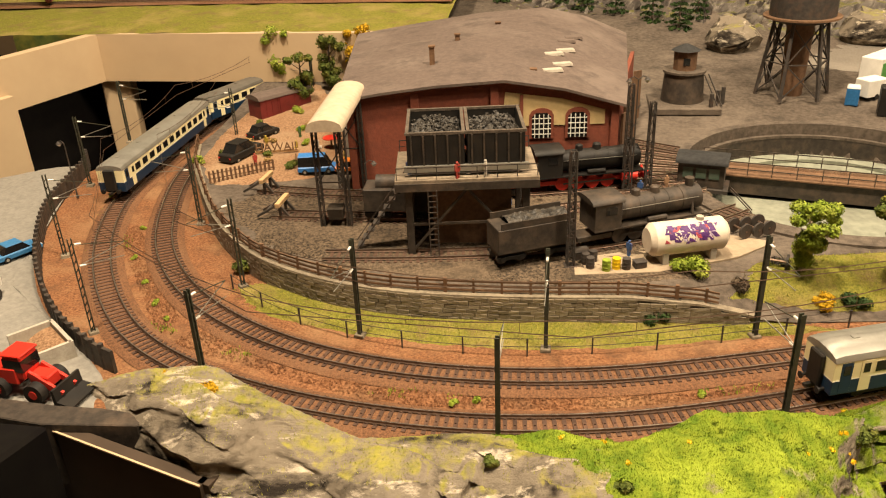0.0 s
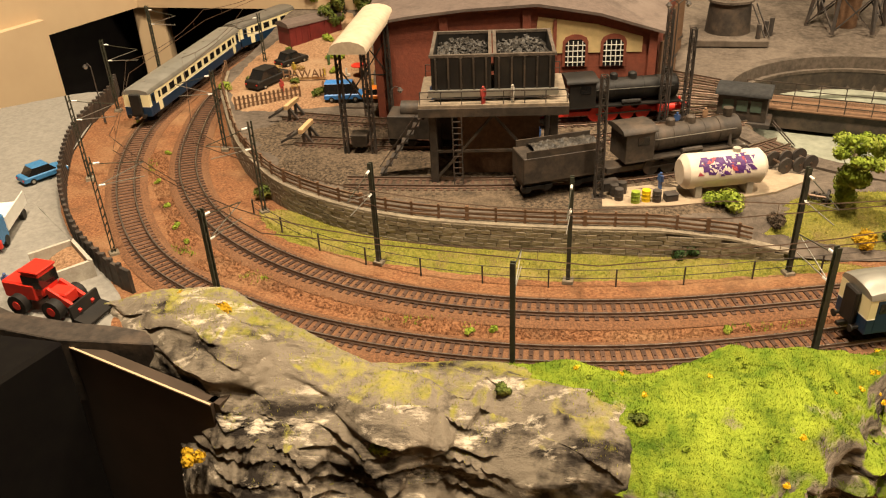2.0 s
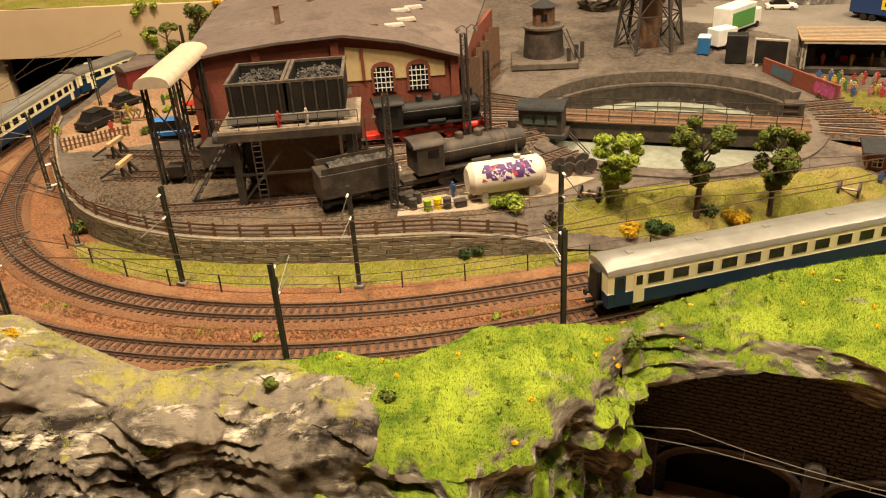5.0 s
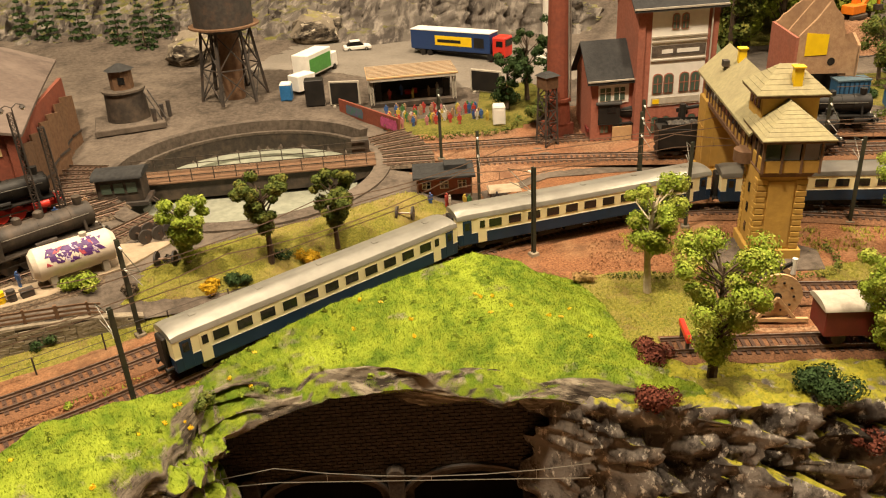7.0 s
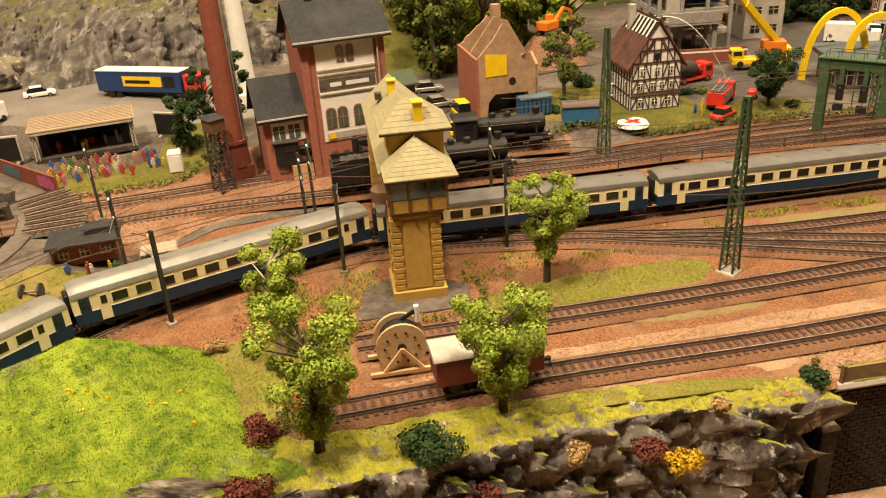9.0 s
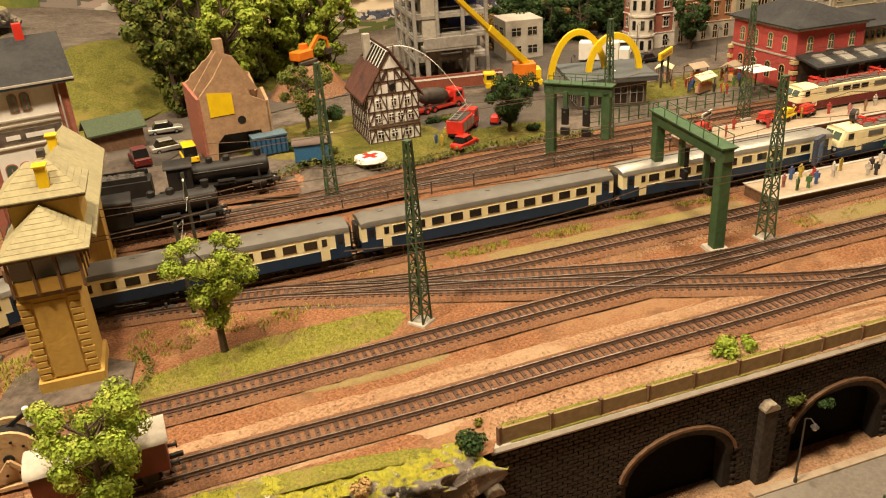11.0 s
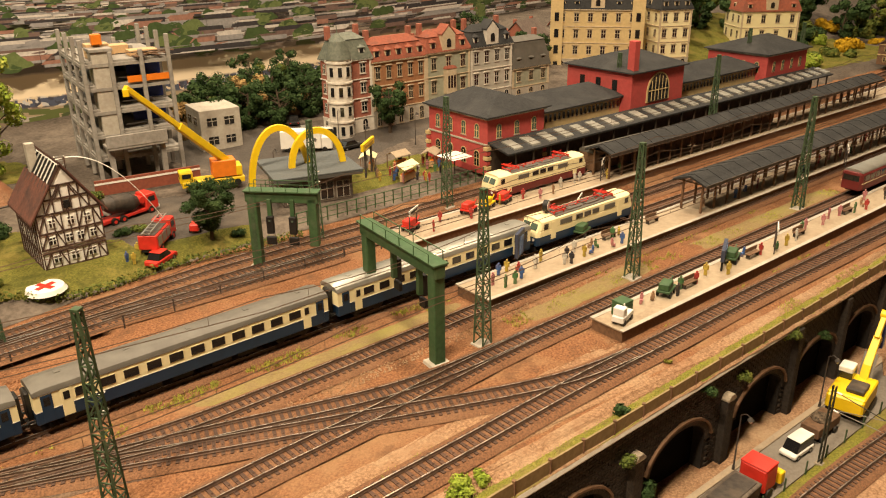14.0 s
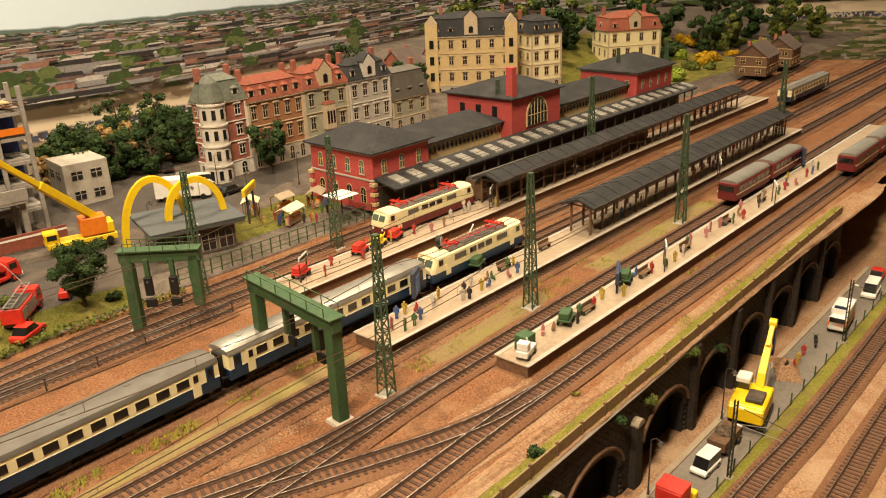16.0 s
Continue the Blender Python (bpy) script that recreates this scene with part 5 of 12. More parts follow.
for px in (-2.75, 2.75):
    bn = G()
    for a, b, sx, sy in ((0, -3.4, 5.2, .25), (0, 4.2, 5.2, .25), (-2.5, .4, .25, 7.6), (2.5, .4, .25, 7.6)):
        bn.box(px + a, b + .4, 9.0, sx, sy, 2.9)
    bn.box(px, .8, 9.0, 5.0, 7.6, .3)
    bin_ = part("bunker", bn, BLACK, cs, "black steel coal bunker", bev=.04)
    part("rim", G().box(px, -3.0, 11.85, 5.5, .3, .24).box(px, 4.6, 11.85, 5.5, .3, .24).box(px - 2.55, .8, 11.85, .3, 7.4, .24).box(px + 2.55, .8, 11.85, .3, 7.4, .24), GREY, bin_, "grey worn rim")
    ribs = G()
    for k in range(5):
        ribs.box(px - 2.2 + k * 1.1, -3.18, 9.0, .16, .12, 2.8)
    part("rib", ribs, SOOT, bin_)
    cg = grid(np.arange(px - 2.35, px + 2.4, .16), lambda x: np.arange(-2.8, 4.5, .16), lambda x, y: 10.75 + .5 * (1 - (abs(x - px) / 2.4) ** 2) + .3 * abs(nz(x, y, 2, 2.2)))
    rl_ = random.Random(int(px * 10) + 50)
    for _ in range(260):
        a_, b_, k_ = px + rl_.uniform(-2.25, 2.25), rl_.uniform(-2.7, 4.3), rl_.uniform(.14, .34)
        lump = G().box(0, 0, -k_ / 2, k_ * 1.3, k_, k_, 0, k_ * .8, k_ * .6)
        cg.join(lump.move(pose(a_, b_, 11.0 + .5 * (1 - (abs(a_ - px) / 2.4) ** 2) + .2 * nz(a_, b_, 2, 2.2), rl_.uniform(-50, 50), rl_.uniform(-50, 50), rl_.uniform(0, 360))))
    part("coal", cg, COAL, bin_, "heaped black coal")
part("bunker_frame", G().box(0, -3.2, 8.4, 11.4, .3, .6).box(0, 3.9, 8.4, 11.4, .3, .6), SILVER, cs)
rail_g = G()
for py in (-4.0, 4.0):
    for k in range(8):
        rail_g.bar((-6.4 + k * 1.83, py, 7.9), (-6.4 + k * 1.83, py, 9.1), .08)
    rail_g.bar((-6.4, py, 9.1), (6.4, py, 9.1), .08).bar((-6.4, py, 8.5), (6.4, py, 8.5), .06)
part("railing", rail_g, IRON, cs)
st = G()
for k in range(9):
    st.box(-6.0 - k * .55, -1.5 - k * .0, 6.6 - k * .75, .6, 1.3, .1)
st.bar((-5.7, -2.1, 7.2), (-10.7, -2.1, .3), .12).bar((-5.7, -.9, 7.2), (-10.7, -.9, .3), .12).bar((-5.7, -2.1, 8.2), (-10.7, -2.1, 1.3), .07)
part("stairs", st, IRON, cs, "steep iron stairs")
ld = G().bar((-3.6, -4.3, 0), (-3.6, -4.3, 7), .1).bar((-2.8, -4.3, 0), (-2.8, -4.3, 7), .1)
for k in range(12):
    ld.bar((-3.6, -4.3, .4 + k * .55), (-2.8, -4.3, .4 + k * .55), .07)
part("ladder", ld, IRON, cs)

# arched roof gantry
sg = thing("sand_gantry", "narrow pale arched roof on dark lattice legs", "gantry", 19.4, 88.6, DZ, 4)
rings = [[(s, py, u) for s, u in section(3.6, 10.8, 11.0, 1.0, 7)] for py in (-1.6, 13.4)]
part("roof", G().loft(rings), mat("pale_roof_sheet", (0.52, 0.42, 0.30), (0.44, 0.35, 0.25), scale=120, rough=.8), sg, "pale curved roof sheet", smooth=40)
for py in (0, 10.5):
    for px in (-1.4, 1.4):
        part("leg", lattice(G(), px, py, 0, 10.9, .42, .42, 11, .13), IRON, sg)
    part("cross_brace", G().bar((-1.4, py, 5), (1.4, py, 9), .12).bar((1.4, py, 5), (-1.4, py, 9), .12).bar((-1.4, py, 5), (1.4, py, 5), .12), IRON, sg)
part("girder", G().bar((-1.4, -1, 10.7), (-1.4, 13, 10.7), .2).bar((1.4, -1, 10.7), (1.4, 13, 10.7), .2), IRON, sg)
part("hopper", G().box(0, .4, 1.0, 1.4, 1.4, 1.2, 0, 1.2, 1.2), SOOT, sg)


def steam_loco(name, label, body, frame, wheel, with_tender=True, L=13.5):
    """Steam locomotive along +x, base at the rail head, middle of the engine at the origin."""
    root = thing(name, label, "locomotive")
    part("frame", G().box(0, 0, .7, L, 1.7, .5).box(L / 2, 0, .75, .25, 2.9, .6), frame, root, bev=.04)
    part("running_board", G().box(.6, 0, 1.75, L - 1.6, 3.2, .14), body, root)
    part("boiler", G().cyl((-2.6, 0, 3.15), (L / 2 - 1.4, 0, 3.15), 1.15, n=20).cyl((L / 2 - 2.6, 0, 3.15), (L / 2 - .5, 0, 3.15), 1.2, n=20), body, root, "riveted boiler", smooth=40)
    for k in range(5):
        part("boiler_band", G().cyl((-2 + k * 1.55, 0, 3.15), (-1.9 + k * 1.55, 0, 3.15), 1.19, n=20), body, root, smooth=40)
    part("smokebox_door", G().cyl((L / 2 - .5, 0, 3.15), (L / 2 - .3, 0, 3.15), .95, .8, 18), body, root, smooth=40)
    part("chimney", G().cyl((L / 2 - 1.4, 0, 4.2), (L / 2 - 1.4, 0, 5.1), .38, .46, 12), body, root, smooth=40)
    for px, r in ((1.6, .5), (-.4, .45)):
        part("dome", G().cyl((px, 0, 4.1), (px, 0, 4.75), r, r * .9, 12).ball(px, 0, 4.72, r * .9, 6, .5), body, root, smooth=50)
    cab = part("cab", G().box(-4.0, 0, 1.75, 2.8, 3.1, 2.75), body, root, bev=.06)
    part("cab_roof", G().loft([[(px, s, u) for s, u in section(3.4, 4.45, 4.5, .5, 6)] for px in (-5.7, -2.4)]), body, root, smooth=40)
    for s in (-1, 1):
        part("cab_window", G().box(-3.7, s * 1.56, 3.3, 1.1, .06, .8), DARKG, cab)
        part("cylinder", G().cyl((L / 2 - 2.6, s * 1.35, 1.25), (L / 2 - .9, s * 1.35, 1.25), .5, n=12), frame, root, smooth=40)
        part("side_rod", G().bar((-2.4, s * 1.15, .85), (L / 2 - 3.2, s * 1.15, .95), .08, .16), IRON, root)
        part("handrail", G().bar((-2.4, s * 1.2, 3.5), (L / 2 - 1, s * 1.2, 3.5), .05), SILVER, root)
        part("steam_pipe", G().cyl((L / 2 - 1.6, s * .9, 3.6), (L / 2 - 1.6, s * 1.4, 1.7), .16, n=6), body, root)
        part("air_tank", G().cyl((.2, s * 1.4, 2.15), (2.2, s * 1.4, 2.15), .25, n=8), body, root, smooth=40)
    for px in (-2.4, -.7, 1.0, 2.7):
        h = G()
        wheelset(h, px, .78)
        part("driving_wheelset", h, wheel, root, smooth=40)
    h = G()
    wheelset(h, L / 2 - 1.7, .45)
    part("leading_wheelset", h, wheel, root, smooth=40)
    for s in (-.8, .8):
        part("lamp", G().cyl((L / 2 + .05, s, 1.5), (L / 2 + .25, s, 1.5), .2, n=8), SILVER, root)
    buffers(root, L / 2, 1, frame)
    if with_tender:
        tx = -L / 2 - 4.3
        part("tender_body", G().box(tx, 0, 1.2, 7.6, 3.0, 2.4), body, root, "boxy riveted tender", bev=.06)
        part("tender_rim", G().box(tx, -1.4, 3.6, 7.0, .14, .6).box(tx, 1.4, 3.6, 7.0, .14, .6), body, root)
        cg = grid(np.arange(tx - 2.6, tx + 3.4, .2), lambda x: np.arange(-1.3, 1.35, .2), lambda x, y: 3.6 + .5 * (1 - (abs(y) / 1.4) ** 2) + .35 * abs(nz(x, y, 9, 2.0)))
        part("tender_coal", cg, COAL, root, "heaped coal")
        for px in (tx - 2.4, tx + 2.4):
            bogie(root, px, (-.9, .9), 2.8)
        part("tender_frame", G().box(tx, 0, .75, 7.4, 1.9, .5), frame, root)
    return root


sl = steam_loco("steam_locomotive", "sooty brown steam locomotive with a boxy tender in the depot", SOOT, SOOT, IRON)
seat_on(sl, "track_front_depot", 30.4, 12)
sl2 = steam_loco("steam_locomotive", "black steam locomotive with bright red frame and wheels", BLACK, RED, RED)
seat_on(sl2, "track_shed", 37.0, 12)
ten = thing("tender_wagon", "dark sooty coal wagon beside the coaling stage", "wagon")
part("body", G().box(0, 0, 1.0, 7.5, 3.0, 2.4), SOOT, ten, bev=.06)
part("tank", G().cyl((-2.5, 0, 3.6), (1.5, 0, 3.6), .9, n=12), SOOT, ten, smooth=40)
for px in (-2.4, 2.4):
    bogie(ten, px, (-.9, .9), 2.8)
seat_on(ten, "track_coaling", 14.0, 7)


def buffer_stop(x, y, rz):
    root = thing("buffer_stop", "rusty buffer stop of bent rails with a red and white beam", "buffer stop", x, y, DZ + .3, rz, "buffer stops")
    part("beam", G().box(0, 0, 1.5, .5, 3.2, .5), PALEW, root, bev=.05)
    for s in (-.85, .85):
        part("strut", G().bar((0, s, 1.7), (2.6, s, .2), .25).bar((0, s, 0), (0, s, 1.7), .25).bar((-1.0, s, .2), (0, s, 1.5), .25), IRON, root)
    part("cross_tie", G().bar((1.4, -.9, .9), (1.4, .9, .9), .2), IRON, root)


buffer_stop(9.0, 97.4, 176)
buffer_stop(13.0, 90.7, 178)

# oil tank with painted side
tk = thing("storage_tank", "cream horizontal storage tank with purple painted scrawl", "tank", 53.6, 83.4, DZ + .2, 17)
part("shell", G().cyl((-3.3, 0, 2.1), (3.3, 0, 2.1), 1.55, n=28).cyl((3.3, 0, 2.1), (3.75, 0, 2.1), 1.55, 1.1, 28).cyl((-3.3, 0, 2.1), (-3.75, 0, 2.1), 1.55, 1.1, 28), mat("chalky_tank_paint", (.72, .62, .50), (.64, .54, .43), scale=80, rough=.6, c3=(.5, .4, .3), stain=25, amount=.4), tk, "chalky cream tank shell", smooth=35)
for px in (-2.3, 2.3):
    part("saddle", G().box(px, 0, 0, .6, 2.4, 1.1), CONC, tk, bev=.04)
scr = [mat("scrawl_purple", (.10, .03, .16), (.05, .015, .09), scale=120, rough=.5), mat("scrawl_red", (.4, .06, .08), rough=.5), mat("scrawl_pale", (.55, .45, .55), rough=.5)]
rs = random.Random(5)
for k in range(34):
    px, a = -2.2 + (k % 17) * .27, radians(-66 + (k // 17) * 26 + rs.uniform(-5, 5))
    r = 1.563 + .004 * (k % 3)
    w, da = .16 + rs.random() * .14, .16 + .22 * rs.random()
    sk = rs.uniform(-.25, .25)
    q = [(px - w + sk * j, math.sin(a + da * j) * r, 2.1 + math.cos(a + da * j) * r) for j in (-1, -.4, .3, 1)] + [(px + w + sk * j, math.sin(a + da * j) * r, 2.1 + math.cos(a + da * j) * r) for j in (1, .3, -.4, -1)]
    part("painted_mark", G().add([(x_, -abs(y_) if y_ > 0 else y_, z_) for x_, y_, z_ in q], [tuple(range(8))]), scr[0 if k % 5 else 1 + k % 2], tk, "purple painted scrawl stroke")
part("filler_cap", G().cyl((1.2, 0, 3.6), (1.2, 0, 3.95), .35, n=10), CONC, tk, smooth=40)
sl_ = thing("concrete_slab", "pale concrete slab under the storage tank", "slab", g=G().prism([(43.6, 79.2), (51, 80.2), (58.5, 83.6), (62.5, 87.0), (56, 89.2), (48.5, 84.6), (43.4, 83.2)], DZ - .2, DZ + .22), material=PAVE, bev=.05)
for x, y, m, nm in ((45.0, 80.6, IRON, "dark"), (46.4, 80.2, LEAF, "green"), (47.3, 80.6, YELLOW, "yellow"), (45.3, 82.0, IRON, "dark"), (44.6, 81.4, IRON, "dark"), (48.2, 80.6, IRON, "dark")):
    b = thing("oil_drum", nm + " oil drum standing on the concrete slab", "barrel", x, y, DZ + .22, 0, "oil drums")
    part("drum", G().cyl((0, 0, 0), (0, 0, 1.05), .38, n=14), m, b, smooth=40)
    part("hoop", G().cyl((0, 0, .33), (0, 0, .38), .41, n=14).cyl((0, 0, .68), (0, 0, .73), .41, n=14), m, b, smooth=40)
for x, y, s in ((49.4, 81.0, 1.0), (44.2, 82.6, 1.3)):
    thing("wooden_crate", "small dark crate on the slab", "crate", x, y, DZ + .22, 20, "", G().box(0, 0, 0, 1.1 * s, .8 * s, .6 * s).box(0, 0, .6 * s, 1.2 * s, .9 * s, .08), IRON, bev=.04)
for i, (x, y, rz) in enumerate(((59.4, 88.2, 30), (60.6, 88.6, 35), (61.8, 89.2, 25), (61.4, 81.8, 70), (86.0, 83.6 + 1.0, 60))):
    w = thing("wheel_axle", "rusty loose wheel axle lying beside the track", "wheelset", x, y, (upper_z(x, y) if i > 2 else DZ + .22), rz, "loose wheel axles")
    for s in (-.85, .85):
        part("wheel", G().cyl((0, s - .1, .75), (0, s + .1, .75), .75, n=16), IRON, w, smooth=40)
    part("axle", G().cyl((0, -1, .75), (0, 1, .75), .12, n=6), RAIL, w)


def depot_pole(x, y, h, w):
    r = thing("lattice_pole", "dark lattice pole in the depot yard", "mast", x, y, DZ, 12, "depot poles")
    part("pole", lattice(G(), 0, 0, 0, h, w, w * .8, 18, .12), IRON, r)
    part("foot", G().box(0, 0, 0, w * 1.7, w * 1.7, .25), IRON, r)
    return r


depot_pole(43.2, 81.0, 11.2, .62)
depot_pole(49.4, 99.2, 12.2, .62)
depot_pole(51.8, 99.6, 10.2, .62)
lamp_post("yard_lamp", "tall dark yard lamp with white globes", 49.9, 97.9, DZ, 13.0, 200, 2)
for x, y in ((21.2, 95.2), (38.6, 95.0), (41.0, 99.0)):
    lamp_post("yard_lamp", "small yard lamp with a white globe", x, y, DZ, 4.6, 20)
for i, (x, y, z, k) in enumerate(((28.4, 83.2, DZ + 7.95, 0), (32.9, 82.6, DZ + 7.95, 1), (35.4, 83.2, DZ + 7.95, 2), (48.6, 83.2, DZ + .22, 0), (51.0, 99, DZ, 0), (54, 100.6, DZ, 5), (37, 93.6, DZ, 0), (43, 88, DZ, 2))):
    figure(x, y, z, k, 40 * i)

# garden corner beside the shed
patch("ground_garden", "sandy garden corner with tufts", SAND, [(-4, 108), (1.2, 99.8), (6, 100.5), (12, 102), (15, 108), (12, 122), (6, 136), (0, 140), (-5, 124)], upper_z, lift=.35)
fen = thing("picket_fence", "pale brown picket fence round the garden corner", "fence")
for k in range(16):
    a = k / 15
    part("picket", G().box(1.0 + 6.4 * a, 99.9 + 4.4 * a, 2.5, .24, .12, 1.5, 34), WOOD, fen)
part("rail", G().bar((1.0, 99.95, 3.0), (7.4, 104.35, 3.0), .1).bar((1.0, 99.95, 3.6), (7.4, 104.35, 3.6), .1), WOOD, fen)
truck = car("old_truck", "black vintage truck parked in the garden corner", 1.6, 109.0, DZ + .3, 70, BLACK, 6.4, 2.3, 2.2)
car("vintage_car", "black vintage car parked behind the truck", 1.6, 117.4, DZ + .3, 60, BLACK, 4.6, 1.9, 1.7)
car("blue_pickup", "blue and white pickup van beside the gantry", 13.0, 104.2, DZ + .2, 10, mat("van_blue", (.05, .22, .6), rough=.4, bump=0), 4.6, 2.0, 1.7, "van")
car("orange_car", "orange car behind the gantry", 17.0, 104.6, DZ + .2, 10, ORANGE, 3.6, 1.8, 1.4)
wb = thing("wagon_body", "old red covered wagon body with a grey arched roof", "wagon", .6, 128.6, DZ + .3, 52)
part("body", G().box(0, 0, 0, 9, 3.2, 3.0), DKRED, wb, bev=.06)
for k in range(9):
    for s in (-1, 1):
        part("plank", G().box(-4 + k, s * 1.62, .1, .9, .05, 2.8), DKRED, wb)
part("roof", G().loft([[(px, s, u) for s, u in section(3.6, 3.0, 3.05, .7, 6)] for px in (-4.7, 4.7)]), ROOFB, wb, smooth=40)
part("door", G().box(0, -1.7, .2, 2.2, .08, 2.7), DKRED, wb)
txt = bpy.data.curves.new("hawaii_text", "FONT")
txt.body, txt.size, txt.extrude, txt.align_x = "HAWAII", 1.5 * CM, .12 * CM, "CENTER"
sgn = thing("hawaii_sign", "row of dark wooden letters reading HAWAII on a plank", "sign", 5.9, 110.2, DZ + .5, 12)
part("plank", G().box(0, .15, .0, 5.6, .3, .3), PALEW, sgn)
tob = new("letters", bpy.data.meshes.new_from_object(bpy.data.objects.new("letters_curve", txt)))
tob.data.materials.append(WOOD)
tob.parent = sgn
tob.matrix_basis = pose(0, -.001, .003, 90, 0, 0)
for i, (x, y, k) in enumerate(((8, 112, 3), (4.5, 106, 1), (11, 112, 2), (3.6, 113, 3), (9.5, 107, 5), (7, 117, 4), (15.5, 108, 3), (22, 97.4, 1))):
    figure(x, y, upper_z(x, y) + .3, k, 50 * i, i % 2 == 0)
cfe = thing("garden_table", "small red and green garden table", "table", 12.6, 112.6, DZ + .4)
part("top", G().cyl((0, 0, 1.3), (0, 0, 1.4), 1.1, n=14), RED, cfe)
part("leg", G().cyl((0, 0, 0), (0, 0, 1.3), .12, n=6), WOOD, cfe)

# turntable
tt = thing("turntable", "railway turntable with a dark girder bridge over a round pit", "turntable", TT[0], TT[1], 0.0, -14)
R = TT[2]
ring = [(R * math.cos(a), R * math.sin(a)) for a in np.linspace(0, 2 * math.pi, 73)]
part("pit_floor", G().prism(ring[:-1][::1], -.25, .10), POOL, tt, "grey-green pit floor", smooth=30)
part("pit_wall", G().sweep(ring, [(-.3, -.2), (.35, -.2), (.35, 2.3), (-.3, 2.3)]), SOOT, tt, "dark stone pit wall")
part("coping", G().sweep(ring, [(-1.6, 2.28), (.4, 2.28), (.4, 2.62), (-1.6, 2.55)]), GREY, tt, "pale pit coping")
far = [(R * 1.0 * math.cos(a), R * 1.0 * math.sin(a)) for a in np.linspace(radians(30), radians(176), 40)]
part("parapet_wall", G().sweep([(x * 1.04, y * 1.04) for x, y in far], [(-.5, 2.4), (.4, 2.4), (.3, 4.0), (-.9, 4.0)]), GREY, tt, "curved grey parapet wall")
part("inner_step", G().sweep([(x * .80, y * .80) for x, y in ring], [(-.5, .0), (.5, .0), (.5, .55), (-.5, .55)]), POOL, tt)
for s in (-1.9, 1.9):
    part("girder", G().loft([[(px, s - .15, 2.55 - dep), (px, s + .15, 2.55 - dep), (px, s + .15, 2.75), (px, s - .15, 2.75)] for px, dep in ((-R + .3, 1.0), (-R + 4, 2.0), (R - 4, 2.0), (R - .3, 1.0))]), SOOT, tt, "dark riveted girder")
    rg = G()
    for k in range(12):
        px = -R + 1.4 + k * (2 * R - 2.8) / 11
        rg.bar((px, s * 1.1, 2.7), (px, s * 1.1, 4.3), .1)
    rg.bar((-R + 1.4, s * 1.1, 4.3), (R - 1.4, s * 1.1, 4.3), .1).bar((-R + 1.4, s * 1.1, 3.5), (R - 1.4, s * 1.1, 3.5), .08)
    part("railing", rg, SOOT, tt)
part("bridge_deck", G().box(0, 0, 2.62, 2 * R - .6, 4.6, .2), WOOD, tt, "plank bridge deck", bev=.03)
for s in (-.86, .86):
    part("rail", G().box(0, s, 2.82, 2 * R - .6, .12, .28), RAILTOP, tt)
hut = part("control_hut", G().box(-R + 1.8, -4.4, 2.3, 5.0, 3.0, 2.9), SOOT, tt, "dark plank control hut", bev=.06)
part("hut_roof", G().loft([[(px, s - 4.4, u) for s, u in section(3.8, 5.1, 5.2, .6, 6)] for px in (-R - 1.0, -R + 4.6)]), ROOFD, hut, smooth=40)
for k in range(3):
    part("hut_window", G().box(-R + .4 + k * 1.4, -5.95, 3.4, 1.1, .06, 1.2), PANEG, hut)
part("hut_floor", G().box(-R + 1.8, -4.6, 1.9, 6.0, 3.6, .4), IRON, hut)
part("drive_house", G().box(R - 2.0, 2.9, 2.7, 2.2, 1.4, 1.8), SOOT, tt, bev=.06)
part("stairs", G().bar((-R + 5, -5.6, 2.3), (-R + 7.6, -6.6, .2), .1).bar((-R + 5, -4.8, 2.3), (-R + 7.6, -5.8, .2), .1), IRON, tt)
for ang in list(range(150, 206, 8)) + [-18, -8, 2, 12]:
    a = radians(ang)
    path = [(TT[0] + math.cos(a) * (R + d), TT[1] + math.sin(a) * (R + d)) for d in (.6, 3, 6, 9.5 if ang > 100 else 7)]
    track("track_radial", "short radial track at the turntable", path, z=2.15, bed=YARD, bright=RAILTOP)

# boiler hut, water tower
bt = thing("boiler_tower", "dark round boiler tower with a small hut on top", "tower", 59.6, 131.5, 3.3)
part("plinth", G().box(0, -1, -.4, 9.5, 8.0, .9), GREY, bt, bev=.1)
part("drum", G().cyl((0, 0, .4), (0, 0, 4.6), 3.0, 2.7, 24), SOOT, bt, smooth=35)
part("collar", G().cyl((0, 0, 4.6), (0, 0, 4.9), 3.0, n=24), GREY, bt, smooth=35)
part("hut", G().cyl((0, 0, 4.9), (0, 0, 7.6), 1.6, n=8), WOOD, bt)
part("hut_roof", G().cyl((0, 0, 7.6), (0, 0, 8.4), 2.1, .4, 8), ROOFD, bt)
part("hut_window", G().box(0, -1.55, 5.7, .9, .1, 1.0), DARKG, bt)
part("stairs", G().bar((2.6, -1.4, 4.4), (4.4, -3.6, .5), .14).bar((3.2, -1.0, 4.4), (5.0, -3.2, .5), .14), IRON, bt)
for px, py in ((4.6, -2.2), (5.6, -.4), (3.4, -4)):
    part("bollard", G().cyl((px, py, 0), (px, py, 2.4), .3, n=8), IRON, bt)
wt = thing("water_tower", "rusty steel water tower on lattice legs", "tower", 75.4, 135.0, 3.6)
